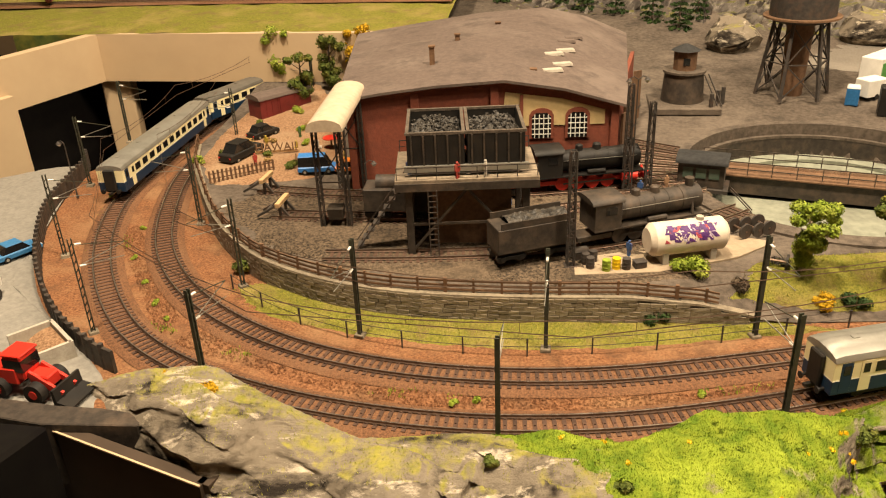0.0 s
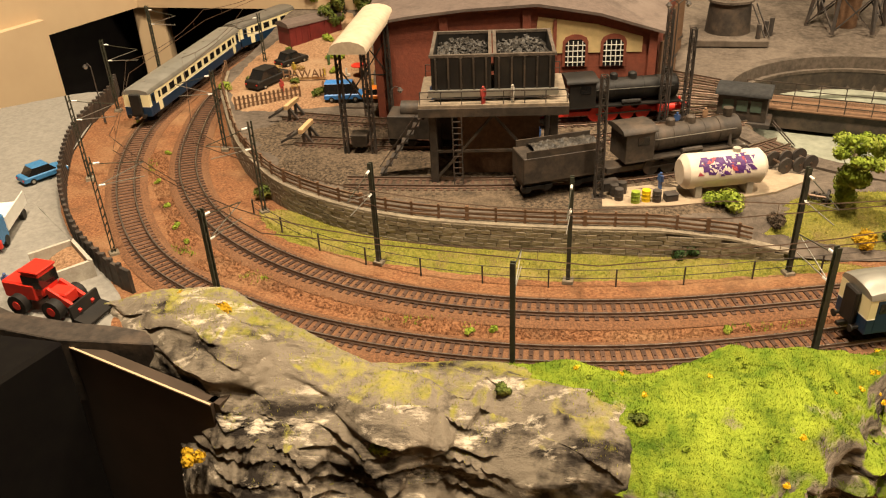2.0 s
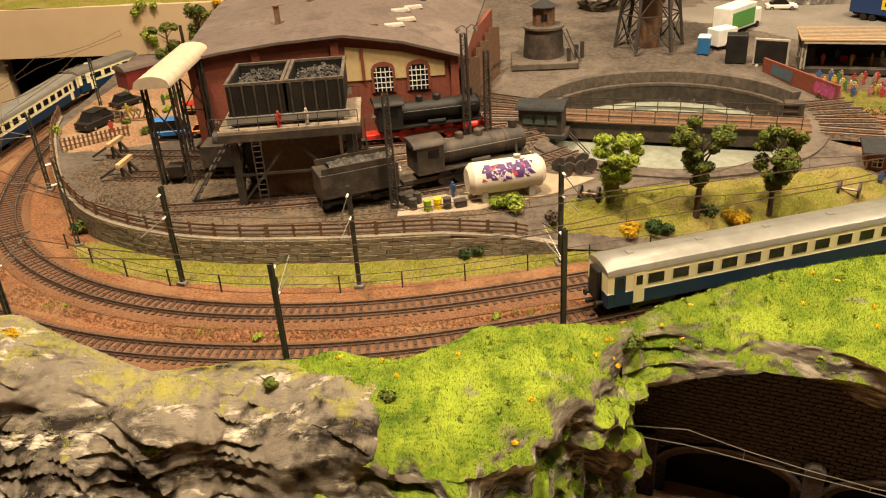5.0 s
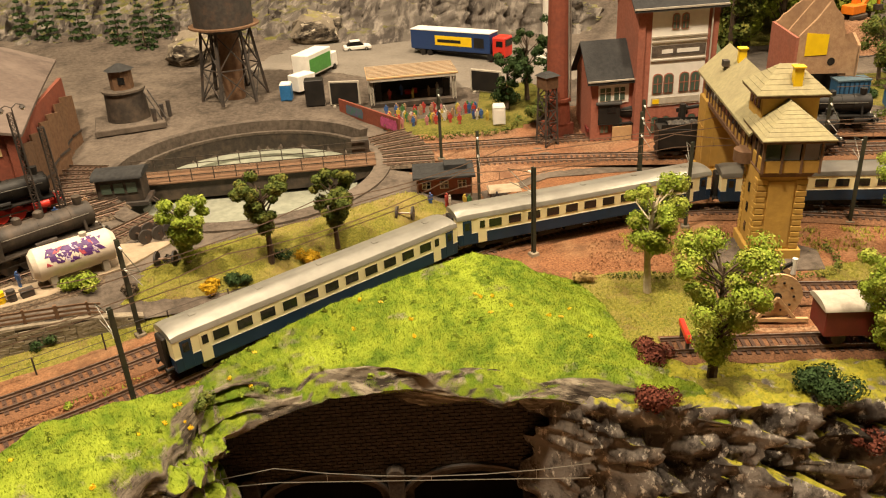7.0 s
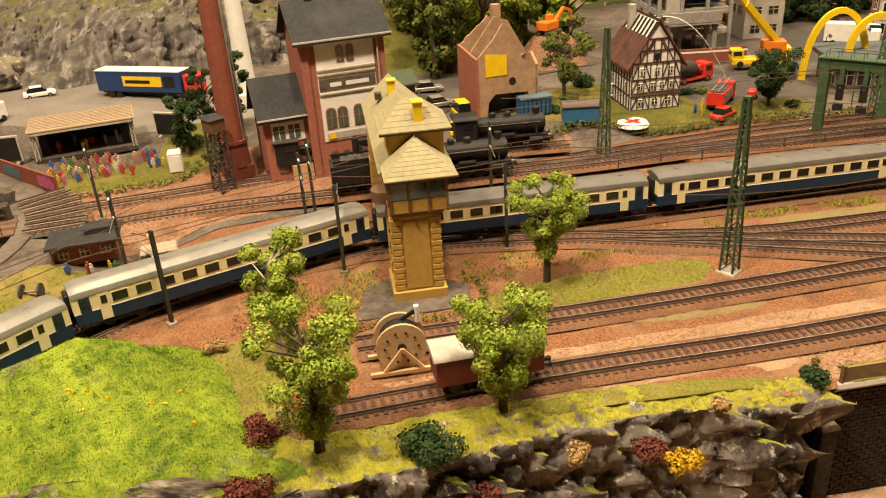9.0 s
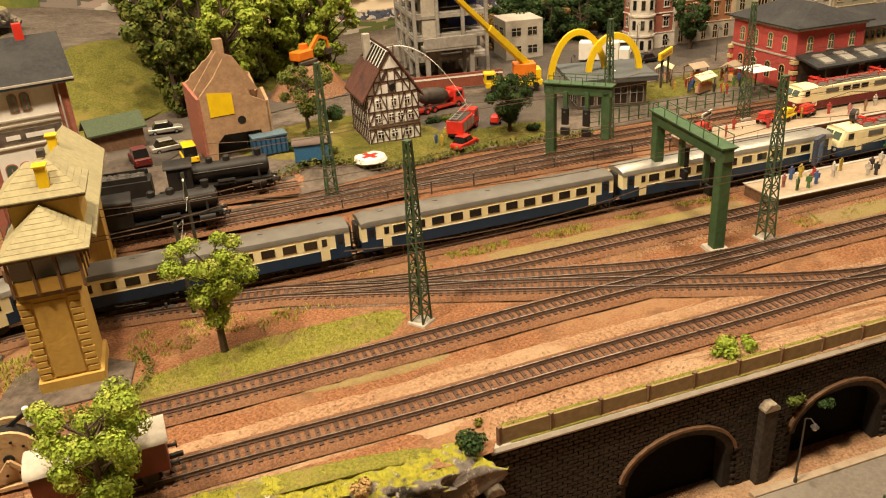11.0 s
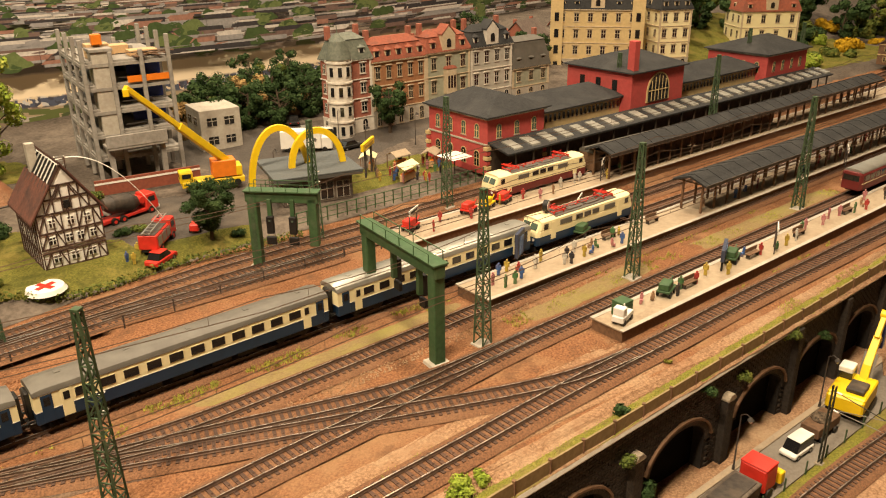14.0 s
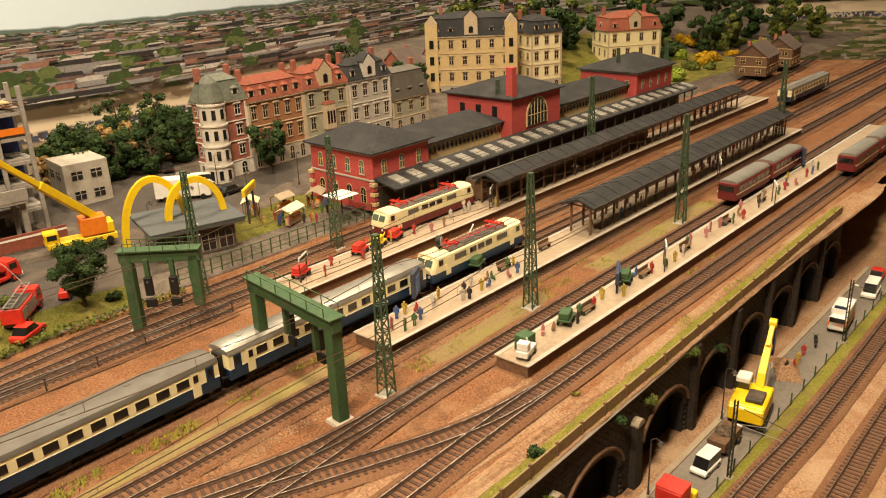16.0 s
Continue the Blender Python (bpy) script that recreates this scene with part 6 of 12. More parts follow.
for k in range(6):
    a0, a1 = math.pi / 3 * k, math.pi / 3 * (k + 1)
    p = lambda a, r, z: (math.cos(a) * r, math.sin(a) * r, z)
    part("leg", G().bar(p(a0, 5.0, 0), p(a0, 3.6, 10.5), .4), IRON, wt)
    part("brace", G().bar(p(a0, 5.0, .3), p(a1, 4.3, 5), .16).bar(p(a1, 5.0, .3), p(a0, 4.3, 5), .16).bar(p(a0, 4.3, 5), p(a1, 4.3, 5), .16).bar(p(a0, 4.3, 5), p(a1, 3.6, 10.2), .16).bar(p(a1, 4.3, 5), p(a0, 3.6, 10.2), .16), IRON, wt)
part("pipe", G().cyl((0, 0, 0), (0, 0, 10.5), 1.5, 1.9, 16), WOOD, wt, smooth=40)
part("tank", G().cyl((0, 0, 10.4), (0, 0, 11.2), 3.6, 4.4, 24).cyl((0, 0, 11.2), (0, 0, 17), 4.4, n=24), IRON, wt, smooth=35)
part("gallery", G().cyl((0, 0, 11.0), (0, 0, 11.25), 5.2, n=24), WOOD, wt)

# ---- festival ground, street and brick works behind the tracks ----
road_m = patch("ground_street", "grey asphalt street behind the festival ground", ASPH, [(78, 148), (92, 140), (108, 126), (124, 118), (134, 122), (128, 138), (112, 156), (92, 162)], upper_z, lift=.15)
SX, SY, SZ_ = 100.6, 124.5, upper_z(100.6, 124.5)
sg2 = thing("concert_stage", "open-air stage with a pale lattice roof and dark back cloth", "stage", SX, SY, SZ_, -13)
part("floor", G().box(0, 0, 0, 13, 6.5, .8), SOOT, sg2, bev=.05)
for px in (-6.2, 6.2):
    for py in (-3.0, 3.0):
        part("truss_post", lattice(G(), px, py, .6, 3.9, .45, .45, 6, .13), CONC, sg2)
part("roof", G().box(0, 0, 4.5, 13.6, 7.4, .3), PALEW, sg2, "pale slatted stage roof", bev=.05)
for k in range(9):
    part("slat", G().box(0, -3.3 + k * .82, 4.8, 13.4, .3, .12), PAVE, sg2)
part("roof_truss", G().bar((-6.4, -3.5, 4.3), (6.4, -3.5, 4.3), .3).bar((-6.4, 3.5, 4.3), (6.4, 3.5, 4.3), .3), CONC, sg2)
part("back_cloth", G().box(0, 3.1, .8, 12.6, .15, 3.6), BLACK, sg2)
for px in (-5.2, 5.2):
    part("speaker_tower", G().box(px, -1.6, .8, 1.0, .9, 2.6), BLACK, sg2, bev=.05)
part("drum_kit", G().cyl((-.5, 1, .8), (-.5, 1, 1.4), .5, n=10).cyl((.6, 1.2, .8), (.6, 1.2, 1.5), .4, n=10), RED, sg2)
ca, sa = math.cos(radians(-13)), math.sin(radians(-13))
for i, (px, py, k) in enumerate(((-3.5, -1.5, 1), (0, -1.8, 3), (2.5, -1.4, 5), (4, .2, 2), (-1.5, .6, 0))):
    figure(SX + px * ca - py * sa, SY + px * sa + py * ca, SZ_ + .8, k, 30 * i, False, "musicians on the stage")
rc = random.Random(4)
for i in range(70):
    u, v = rc.random(), rc.random()
    x, y = 93.6 + 13.6 * u, 112.0 - 3.4 * u + 8.0 * v
    figure(x, y, upper_z(x, y), rc.choice((0, 1, 2, 3, 3, 4, 5, 5, 7, 1)), rc.uniform(150, 210), False, "crowd before the stage")


def screen(x, y, rz, w, h, label):
    s = thing("screen_stand", label, "screen", x, y, upper_z(x, y), rz, "stage screens")
    part("frame", G().box(0, 0, .3, w, .35, h), CONC, s, bev=.05)
    part("panel", G().box(0, -.2, .5, w - .5, .08, h - .45), BLACK, s)
    part("foot", G().box(-w * .35, 0, 0, .4, 1.4, .3).box(w * .35, 0, 0, .4, 1.4, .3), CONC, s)


screen(90.2, 124.8, -26, 4.6, 3.6, "grey framed black screen beside the stage")
screen(111.4, 120.6, -52, 5.2, 3.4, "white framed black screen beside the stage")
thing("speaker_box", "tall black loudspeaker box beside the stage", "loudspeaker", 86.2, 127.2, upper_z(86.2, 127.2), -15, "", G().box(0, 0, 0, 2.8, 2.2, 3.9), BLACK, bev=.1)
for x, y, m, lab in ((82.6, 131.0, mat("toilet_blue", (.03, .16, .38), rough=.45), "blue portable toilet cabin"), (107.6, 107.6, WHITE, "white portable toilet cabin")):
    t_ = thing("portable_toilet", lab + " on the festival ground", "toilet cabin", x, y, upper_z(x, y), -20)
    part("cabin", G().box(0, 0, 0, 1.7, 1.7, 2.4), m, t_, bev=.06)
    part("roof", G().box(0, 0, 2.4, 1.8, 1.8, .3, 0, .8, .8), WHITE, t_, bev=.05)
    part("door", G().box(0, -.87, .15, 1.2, .06, 2.0), m, t_)
vt = thing("delivery_truck", "white and green box truck parked behind the stage", "truck", 89.4, 139.8, upper_z(89, 140), 47)
part("box", G().box(-1.0, 0, .7, 7.4, 3.0, 3.4), WHITE, vt, bev=.08)
part("side_panel", G().box(-1.0, -1.53, 1.0, 6.6, .06, 2.4), mat("truck_green", (.09, .32, .06), rough=.5), vt, "green side panel")
part("cab", G().box(3.9, 0, .5, 2.0, 2.7, 2.4), WHITE, vt, bev=.15)
part("windscreen", G().box(4.9, 0, 1.7, .08, 2.3, 1.0), DARKG, vt)
for px in (-3.2, 3.6):
    for s in (-1.3, 1.3):
        part("wheel", G().cyl((px, s - .2, .5), (px, s + .2, .5), .5, n=12), BLACK, vt, smooth=40)
tr = thing("trailer", "small white trailer beside the portable toilet", "trailer", 85.6, 133.2, upper_z(85, 133), 30)
part("body", G().box(0, 0, .4, 3.6, 2.4, 2.4), WHITE, tr, bev=.08)
for s in (-1.1, 1.1):
    part("wheel", G().cyl((0, s - .15, .4), (0, s + .15, .4), .4, n=10), BLACK, tr, smooth=40)
lt = thing("semi_trailer_truck", "red truck with a long blue trailer and white roof", "truck", 114.5, 137.8, upper_z(114.5, 137.8), -52)
part("trailer_body", G().box(-1.6, 0, 1.1, 15.6, 3.0, 3.2), mat("trailer_blue", (.02, .05, .16), rough=.4), lt, bev=.06)
part("trailer_roof", G().box(-1.6, 0, 4.3, 15.7, 3.1, .18), WHITE, lt, bev=.04)
part("banner", G().box(-.8, -1.52, 2.0, 7.2, .05, 1.6), YELLOW, lt, "yellow banner panel")
part("banner_lettering", G().box(-1.6, -1.56, 2.5, 4.6, .04, .5), BLACK, lt, "plain dark bar of lettering")
part("badge", G().box(4.2, -1.56, 2.0, 1.9, .04, 1.6), BLACK, lt)
part("cab", G().box(7.8, 0, .6, 2.4, 2.9, 3.3), RED, lt, bev=.2)
part("windscreen", G().box(9.02, 0, 2.4, .06, 2.4, 1.1), DARKG, lt)
part("side_window", G().box(8.0, -1.46, 2.4, 1.2, .06, .9), DARKG, lt)
for px in (-7.0, -5.6, 6.2, 8.0):
    for s in (-1.3, 1.3):
        part("wheel", G().cyl((px, s - .2, .55), (px, s + .2, .55), .55, n=12), BLACK, lt, smooth=40)
part("chassis", G().box(-1.6, 0, .7, 15, 1.6, .4), BLACK, lt)
car("white_estate_car", "white estate car parked on the street", 100.0, 153.0, upper_z(100, 153) + .1, -8, WHITE, 5.0, 2.0, 1.7)
gw = thing("graffiti_wall", "brown board wall with pink and green scrawls", "wall", 91.2, 116.0, upper_z(91.2, 116), -72)
part("board", G().box(0, 0, 0, 15, .3, 2.2), BRICK, gw, bev=.03)
pink = mat("scrawl_pink", (.55, .10, .24), (.35, .06, .16), scale=200, rough=.6)
green = mat("scrawl_green", (.05, .16, .12), (.12, .10, .2), scale=200, rough=.6)
for k in range(7):
    part("painted_mark", G().slab([(0, .3), (.7, .1), (1.0, 1.1), (.6, 1.7), (.1, 1.4)], (3.2 + k * .5, -.18 - .004 * k, .2), (1, 0, .02)), pink, gw)
    part("painted_mark", G().slab([(0, .3), (.7, .1), (1.0, 1.1), (.6, 1.7), (.1, 1.4)], (-5.6 + k * .6, -.18 - .004 * k, .2), (1, 0, .02)), green, gw)

ht = thing("garden_hut", "small hut with a flat grey roof and red front", "hut", 92.4, 89.6, upper_z(92.4, 89.6), -18)
part("wall", G().box(0, 0, 0, 6.2, 3.6, 2.2), BRICK2, ht, bev=.05)
part("roof", G().box(0, -.2, 2.2, 7.0, 4.8, .3), ROOFD, ht, bev=.05)
part("roof_box", G().box(1.4, .4, 2.5, 2.6, 1.8, .6), ROOFD, ht, bev=.05)
panes_on(ht, "f", 6.2, 3.6, .8, (-2, 0, 2), 1.0, .9)
for px in (-3, 3):
    part("post", G().box(px, -2.4, 0, .16, .16, 2.2), WOOD, ht)
ca2 = thing("canvas_shelter", "small shelter with a pale canvas top", "tent", 98.6, 86.6, upper_z(98.6, 86.6), -16)
part("canvas", G().box(0, 0, 1.2, 3.8, 2.4, .25, 0, .92, .7), PAVE, ca2)
for px in (-1.7, 1.7):
    for py in (-1, 1):
        part("post", G().box(px, py, 0, .12, .12, 1.3), WOOD, ca2)
rc = random.Random(8)
for i in range(7):
    figure(89.5 + i * 1.1 + rc.random(), 86.8 - i * .25, upper_z(90 + i, 86.5), i, 30 * i)

# brick works
bw = thing("brick_house", "tall red brick house with white upper walls and slate roof", "building", 126.9, 97.6, upper_z(125, 96) - .1, -14)
part("wall", G().box(0, 0, 0, 10.2, 8.5, 17.4), BRICK2, bw, bev=.05)
part("white_panel", G().box(.2, -4.28, 4.6, 7.2, .12, 12.0), WHITE, bw, "white plaster panel")
part("sign_band", G().box(.2, -4.36, 10.9, 7.0, .08, 1.4), GREY, bw, "grey sign band with plain bars")
part("sign_lettering", G().box(-1.3, -4.41, 11.3, 1.4, .05, .5), WHITE, bw, "plain pale bar of lettering")
part("sign_lettering", G().box(1.4, -4.41, 11.3, 2.9, .05, .5), WHITE, bw, "plain pale bar of lettering")
for zz in (10.4, 12.7, 13.3):
    part("string_course", G().box(.2, -4.4, zz, 7.2, .16, .18), CONC, bw)
for px in (-4.7, 4.7):
    part("pilaster", G().box(px, -4.3, 0, .9, .3, 17.4), BRICK2, bw, bev=.04)
panes_on(bw, "f", 10.2, 8.72, 6.2, (-2.3, -.85, 1.2, 2.65), 1.3, 2.1, BRICK2, PANEG, True)
panes_on(bw, "f", 10.2, 8.72, 14.2, (-.4, .8), .95, 1.6, BRICK2, PANEG, True)
panes_on(bw, "f", 10.2, 8.5, .9, (-2.3, -.85, 1.2, 2.65), 1.2, 1.9, BRICK, PANEG, True)
panes_on(bw, "r", 10.2, 8.5, 6, (-2, 1.2), 1.1, 1.6, BRICK, PANEG, True)
part("second_sign", G().box(.2, -4.38, 4.85, 6.4, .06, .8), CONC, bw)
part("yellow_mark", G().box(-2.4, -4.42, 4.9, .9, .05, .6), YELLOW, bw)
part("roof", gable_roof(G(), 10.2, 8.5, 17.4, 3.6, "x", .9), ROOFD, bw, "dark slate saddle roof")
part("gable", gable_walls(10.2, 8.5, .1, 3.5, "x").move(Matrix.Translation((0, 0, 17.3))), BRICK2, bw)
part("eaves_gutter", G().bar((-6, -5.1, 17.0), (6, -5.1, 17.0), .2), CONC, bw)
part("downpipe", G().bar((4.2, -4.6, 0), (4.2, -4.6, 16.9), .16), CONC, bw)
for px, c in ((-2.6, BLACK), (2.2, RED)):
    part("chimney", G().box(px, 0, 20, .9, .9, 2.6), c, bw, bev=.04)
an = thing("brick_annex", "low red brick annex with a slate roof", "building", 119.4, 99.8, upper_z(117, 99) - .1, -14)
part("wall", G().box(0, 0, 0, 5.4, 7, 8.6), BRICK2, an, bev=.05)
part("white_lintel", G().box(.2, -3.54, 5.2, 4.0, .1, 2.4), WHITE, an)
panes_on(an, "f", 5.4, 7.15, 5.5, (-.9, .95), 1.6, 1.8, WHITE, PANEG)
panes_on(an, "f", 5.4, 7, 1.2, (-.9, .95), 1.2, 1.7, BRICK, PANEG, True)
part("roof", gable_roof(G(), 5.4, 7, 8.6, 3.8, "x", .7), ROOFD, an)
part("gable", gable_walls(5.4, 7, .1, 3.7, "x").move(Matrix.Translation((0, 0, 8.5))), BRICK2, an)
part("eaves_gutter", G().bar((-3.4, -4.2, 8.3), (3.4, -4.2, 8.3), .18), CONC, an)
part("orange_board", G().box(1.3, -4.2, 0, 2.6, .2, 2.2), PALEW, an, "orange plywood board")
ch = thing("factory_chimney", "tall tapered red brick factory chimney", "chimney", 113.6, 101.8, upper_z(114, 101) - .2)
part("plinth", G().box(0, 0, 0, 3.2, 3.2, 2.2).cyl((0, 0, 2.2), (0, 0, 5.2), 1.75, 1.6, 12).cyl((0, 0, 5.2), (0, 0, 5.6), 1.8, n=12), BRICK, ch)
part("shaft", G().cyl((0, 0, 5.4), (0, 0, 34), 1.5, 1.05, 14), BRICK, ch, smooth=20)
part("ladder", G().bar((.9, -1.4, 5), (.7, -1.0, 34), .12).bar((1.3, -1.2, 5), (1.05, -.8, 34), .12), SILVER, ch)
wc = thing("white_chimney", "tall tapered white chimney behind the brick works", "chimney", 125.7, 126.5, upper_z(125.7, 126.5) - .2)
part("shaft", G().cyl((0, 0, 0), (-.4, 0, 34), 1.5, .8, 18), WHITE, wc, smooth=50)
part("base", G().box(0, 0, 0, 4, 4, 2), WHITE, wc, bev=.1)
lat = thing("lattice_tower", "rusty lattice tower beside the factory chimney", "tower", 110.6, 99.0, upper_z(110.6, 99), 10)
part("frame", lattice(G(), 0, 0, 0, 8.0, 2.0, 1.6, 5, .22), IRON, lat)
part("cabin", G().box(0, 0, 7.6, 2.0, 2.0, 1.6), WOOD, lat, bev=.05)
part("cabin_roof", G().box(0, 0, 9.2, 2.4, 2.4, .4, 0, .5, .5), ROOFD, lat)

# signal tower over the tracks
sb = thing("signal_tower", "ochre signal tower bridging the tracks with shingled hip roofs", "building", 114.6, 61.6, 0, -26)
part("plinth", G().box(.1, 2.3, 0, 4.9, 5.2, 1.1), OCHRE, sb, bev=.06)
part("column", G().box(.1, 2.3, 1.1, 4.3, 4.6, 7.6), OCHRE, sb, bev=.05)
part("front_panel", G().box(.1, -.03, 1.3, 2.3, .12, 6.6), OCHRE, sb, bev=.03)
for s_ in (-1.65, 1.85):
    for k in range(12):
        part("quoin", G().box(s_, -.02, 1.2 + k * .58, .95 if k % 2 else .8, .18, .48), OCHRE, sb, bev=.04)
for k in range(12):
    for py in (.45, 4.15):
        part("quoin", G().box(-2.06, py, 1.2 + k * .58, .18, .9 if k % 2 else .75, .48), OCHRE, sb, bev=.04)
for k in range(3):
    part("small_window", G().box(-2.07, 2.3, 2.0 + k * 2.0, .1, .5, .9), DARKG, sb)
part("corbel", G().box(.3, 2.3, 8.3, 4.4, 4.7, .5, 0, 1.1, 1.1), WOOD, sb)
part("parapet", G().box(.5, 2.2, 8.8, 4.9, 5.3, 1.15), OCHRE, sb, "yellow parapet band", bev=.04)
part("window_band", G().box(.5, 2.2, 9.95, 4.65, 5.05, 1.95), DARKG, sb, "dark glass window band")
for px in (-1.95, -.35, 1.35, 2.95):
    part("mullion", G().box(px, -.46, 8.75, .2, .2, 3.15), WOOD, sb)
for py in (-.4, 1.3, 3.0, 4.7):
    for s_ in (-1.97, 2.97):
        part("mullion", G().box(s_, py, 8.75, .2, .2, 3.15), WOOD, sb)


def shingled(name, cx, cy, w, d, z, rise, ridge, rows, label=""):
    """A hip roof laid in overlapping courses."""
    g = G()
    for k in range(rows):
        a, b = k / rows, (k + 1.12) / rows
        b = min(b, 1)
        rings = []
        for t, lift in ((a, .0), (a, .10), (b, .06)):
            hw, hd = (w / 2) * (1 - t) + ridge / 2 * t, (d / 2) * (1 - t) + .03
            zz = z + rise * t + lift
            rings.append([(cx - hw, cy - hd, zz), (cx + hw, cy - hd, zz), (cx + hw, cy + hd, zz), (cx - hw, cy + hd, zz)])
        g.loft(rings)
    roof = part(name, g, ROOFG, sb, label)
    part("eaves_board", G().box(cx, cy, z - .22, w - .1, d - .1, .2), WOOD, roof)
    return roof


shingled("front_roof", .8, 2.5, 6.3, 6.9, 11.9, 2.5, .1, 9, "pale shingled pyramid roof")
part("wing", G().box(.5, 15.6, 8.9, 4.8, 20, 3.0), OCHRE, sb, "ochre wing over the tracks", bev=.05)
for k in range(13):
    part("wing_window", G().box(-1.93, 6.6 + k * 1.45, 9.8, .08, .95, 1.6), DARKG, sb)
    part("wing_post", G().box(-1.96, 5.9 + k * 1.45, 8.9, .14, .22, 2.9), WOOD, sb)
part("wing_beam", G().box(-1.95, 15.6, 8.55, .35, 20, .4), WOOD, sb)
wr = part("wing_roof", gable_roof(G(), 5.2, 22.4, 0, 2.4, "y", .75).move(Matrix.Translation((.8, 14.6, 11.9))), ROOFG, sb, "long shingled roof")
part("roof_hatch", G().box(-.9, 20.6, 13.3, .7, .9, .7), IRON, wr, bev=.04)
part("upper_block", G().box(1.0, 5.6, 12.2, 5.0, 4.2, 2.7), OCHRE, sb, bev=.05)
for px in (-1.2, 0, 1.2):
    part("upper_window", G().box(-1.52, 5.6 + px, 13.4, .08, .6, .9), DARKG, sb)
shingled("upper_roof", 1.0, 5.6, 6.4, 5.6, 14.9, 2.2, 1.6, 6, "pale shingled upper roof")
for px, py, zz in ((1.4, 3.9, 15.5), (.5, 19.6, 13.7)):
    ch = part("chimney", G().box(px, py, zz, .8, .8, 1.7), YELLOW, sb, "yellow chimney", bev=.04)
    part("chimney_cap", G().box(px, py, zz + 1.7, 1.05, 1.05, .16), YELLOW, ch, bev=.03)
part("balcony", G().cyl((-2.2, 4.2, 8.4), (-2.2, 4.2, 9.5), 1.15, n=14), WOOD, sb, "brown curved balcony", smooth=40)
part("far_column", G().box(.2, 23.6, 0, 5.0, 3.6, 9.0), OCHRE, sb, bev=.05)
part("far_plinth", G().box(.2, 23.6, 0, 5.5, 4.1, .8), OCHRE, sb, bev=.05)
part("arch_panel", G().box(-2.33, 23.6, 1.2, .1, 2.2, 4.6), OCHRE, sb)
part("front_recess", G().box(.2, 21.76, 1.2, 3.0, .1, 6.4), OCHRE, sb)
thing("tower_apron", "grey concrete apron round the signal tower", "slab", g=G().prism([(108.0, 62.0), (111.5, 60.2), (117.4, 57.6), (119.6, 61.0), (116.6, 66.4), (112, 66.8)], -.15, .18), material=GREY, bev=.05)
thing("ground_box", "small trackside box with a yellow lamp", "box", 125.2, 67.0, 0, -20, "", G().box(0, 0, 0, 2.4, .9, .5).cyl((.4, 0, .5), (.4, 0, 1.0), .16, n=8), IRON, bev=.04)

# black locomotives on the yard tracks
b1 = steam_loco("steam_locomotive", "black steam locomotive waiting on the yard track", BLACK, BLACK, BLACK)
seat_on(b1, "track_depot_lead", 46.0, 12)
b2 = steam_loco("steam_locomotive", "black steam locomotive with tender below the ruined house", BLACK, BLACK, BLACK)
seat_on(b2, "track_yard", 54.0, 12)
b3 = steam_loco("steam_locomotive", "black steam locomotive beside the signal tower", BLACK, DKRED, DKRED, False)
seat_on(b3, "track_yard", 31.0, 12)
wc = thing("water_crane", "black iron water crane beside the yard", "water crane", 123.6, 88.4, upper_z(123.6, 88.4))
part("column", G().cyl((0, 0, 0), (0, 0, 6.6), .5, .4, 10), BLACK, wc, smooth=40)
part("arm", G().cyl((0, 0, 6.0), (3.6, -.6, 6.2), .25, n=8).cyl((3.6, -.6, 6.2), (3.6, -.6, 5.0), .25, n=8), BLACK, wc)

# ruined house, half-timbered house and the fire scene
ru = thing("ruined_house", "half-demolished tan brick house with an open front", "building", 153.6, 99.0, upper_z(153, 97), -17)
ja = lambda n: [(-4.4 + 8.8 * i / n, 9.6 + 3.6 * (1 - abs(i / n * 2 - 1)) + .5 * nz(i * 1.7, 3, 0, 1)) for i in range(n, -1, -1)]
tanb = mat("tan_crumbling_wall", (.42, .27, .15), (.33, .20, .11), scale=160, rough=.9, bump=.4, c3=(.25, .15, .09), stain=30, amount=.6)
part("back_wall", G().slab([(-4.4, 0), (4.4, 0)] + ja(16), (0, 3.6, 0), (1, 0, .4)), tanb, ru)
part("left_wall", G().slab([(0, 0), (8, 0), (8, 9.6), (0, 8.8)], (-4.4, -4, 0), (0, 1, .4)), BRICK2, ru)
part("right_wall", G().slab([(0, 0), (8, 0), (8, 9.6), (5, 7.5), (2, 8.6), (0, 7.2)], (4.6, -4, 0), (0, 1, .4)), tanb, ru)
part("front_fragment", G().slab([(-4.4, 0), (-3.4, 0), (-3.0, 2.6), (-2.0, 3.6), (3.0, 3.4), (3.6, 0), (4.4, 0), (4.4, 7.0), (2.2, 8.2), (1.4, 11.4), (-.6, 13.4), (-2.2, 11.2), (-4.4, 9.0)], (0, -4, 0), (1, 0, .4)), tanb, ru)
part("dark_inside", G().box(0, 1.5, 0, 8.0, 3.6, 3.3), BLACK, ru)
part("yellow_room", G().slab([(-3.4, 6.2), (-.2, 6.2), (-.2, 9.0), (-3.4, 9.4)], (0, -4.06, 0), (1, 0, .05)), YELLOW, ru, "patch of yellow wall paint")
part("oval_hole", G().cyl((.6, -4.05, 5.2), (.6, -4.0, 5.2), .55, n=12), BLACK, ru)
part("chimney_stack", G().box(.2, 1, 9, 1.2, 1.2, 6.2), tanb, ru)
for k in range(5):
    part("window", G().box(-4.48, -2.6 + k * 1.4, 5.6, .1, .7, 1.3), DARKG, ru)
    part("window", G().box(-4.48, -2.6 + k * 1.4, 2.4, .1, .7, 1.3), DARKG, ru)
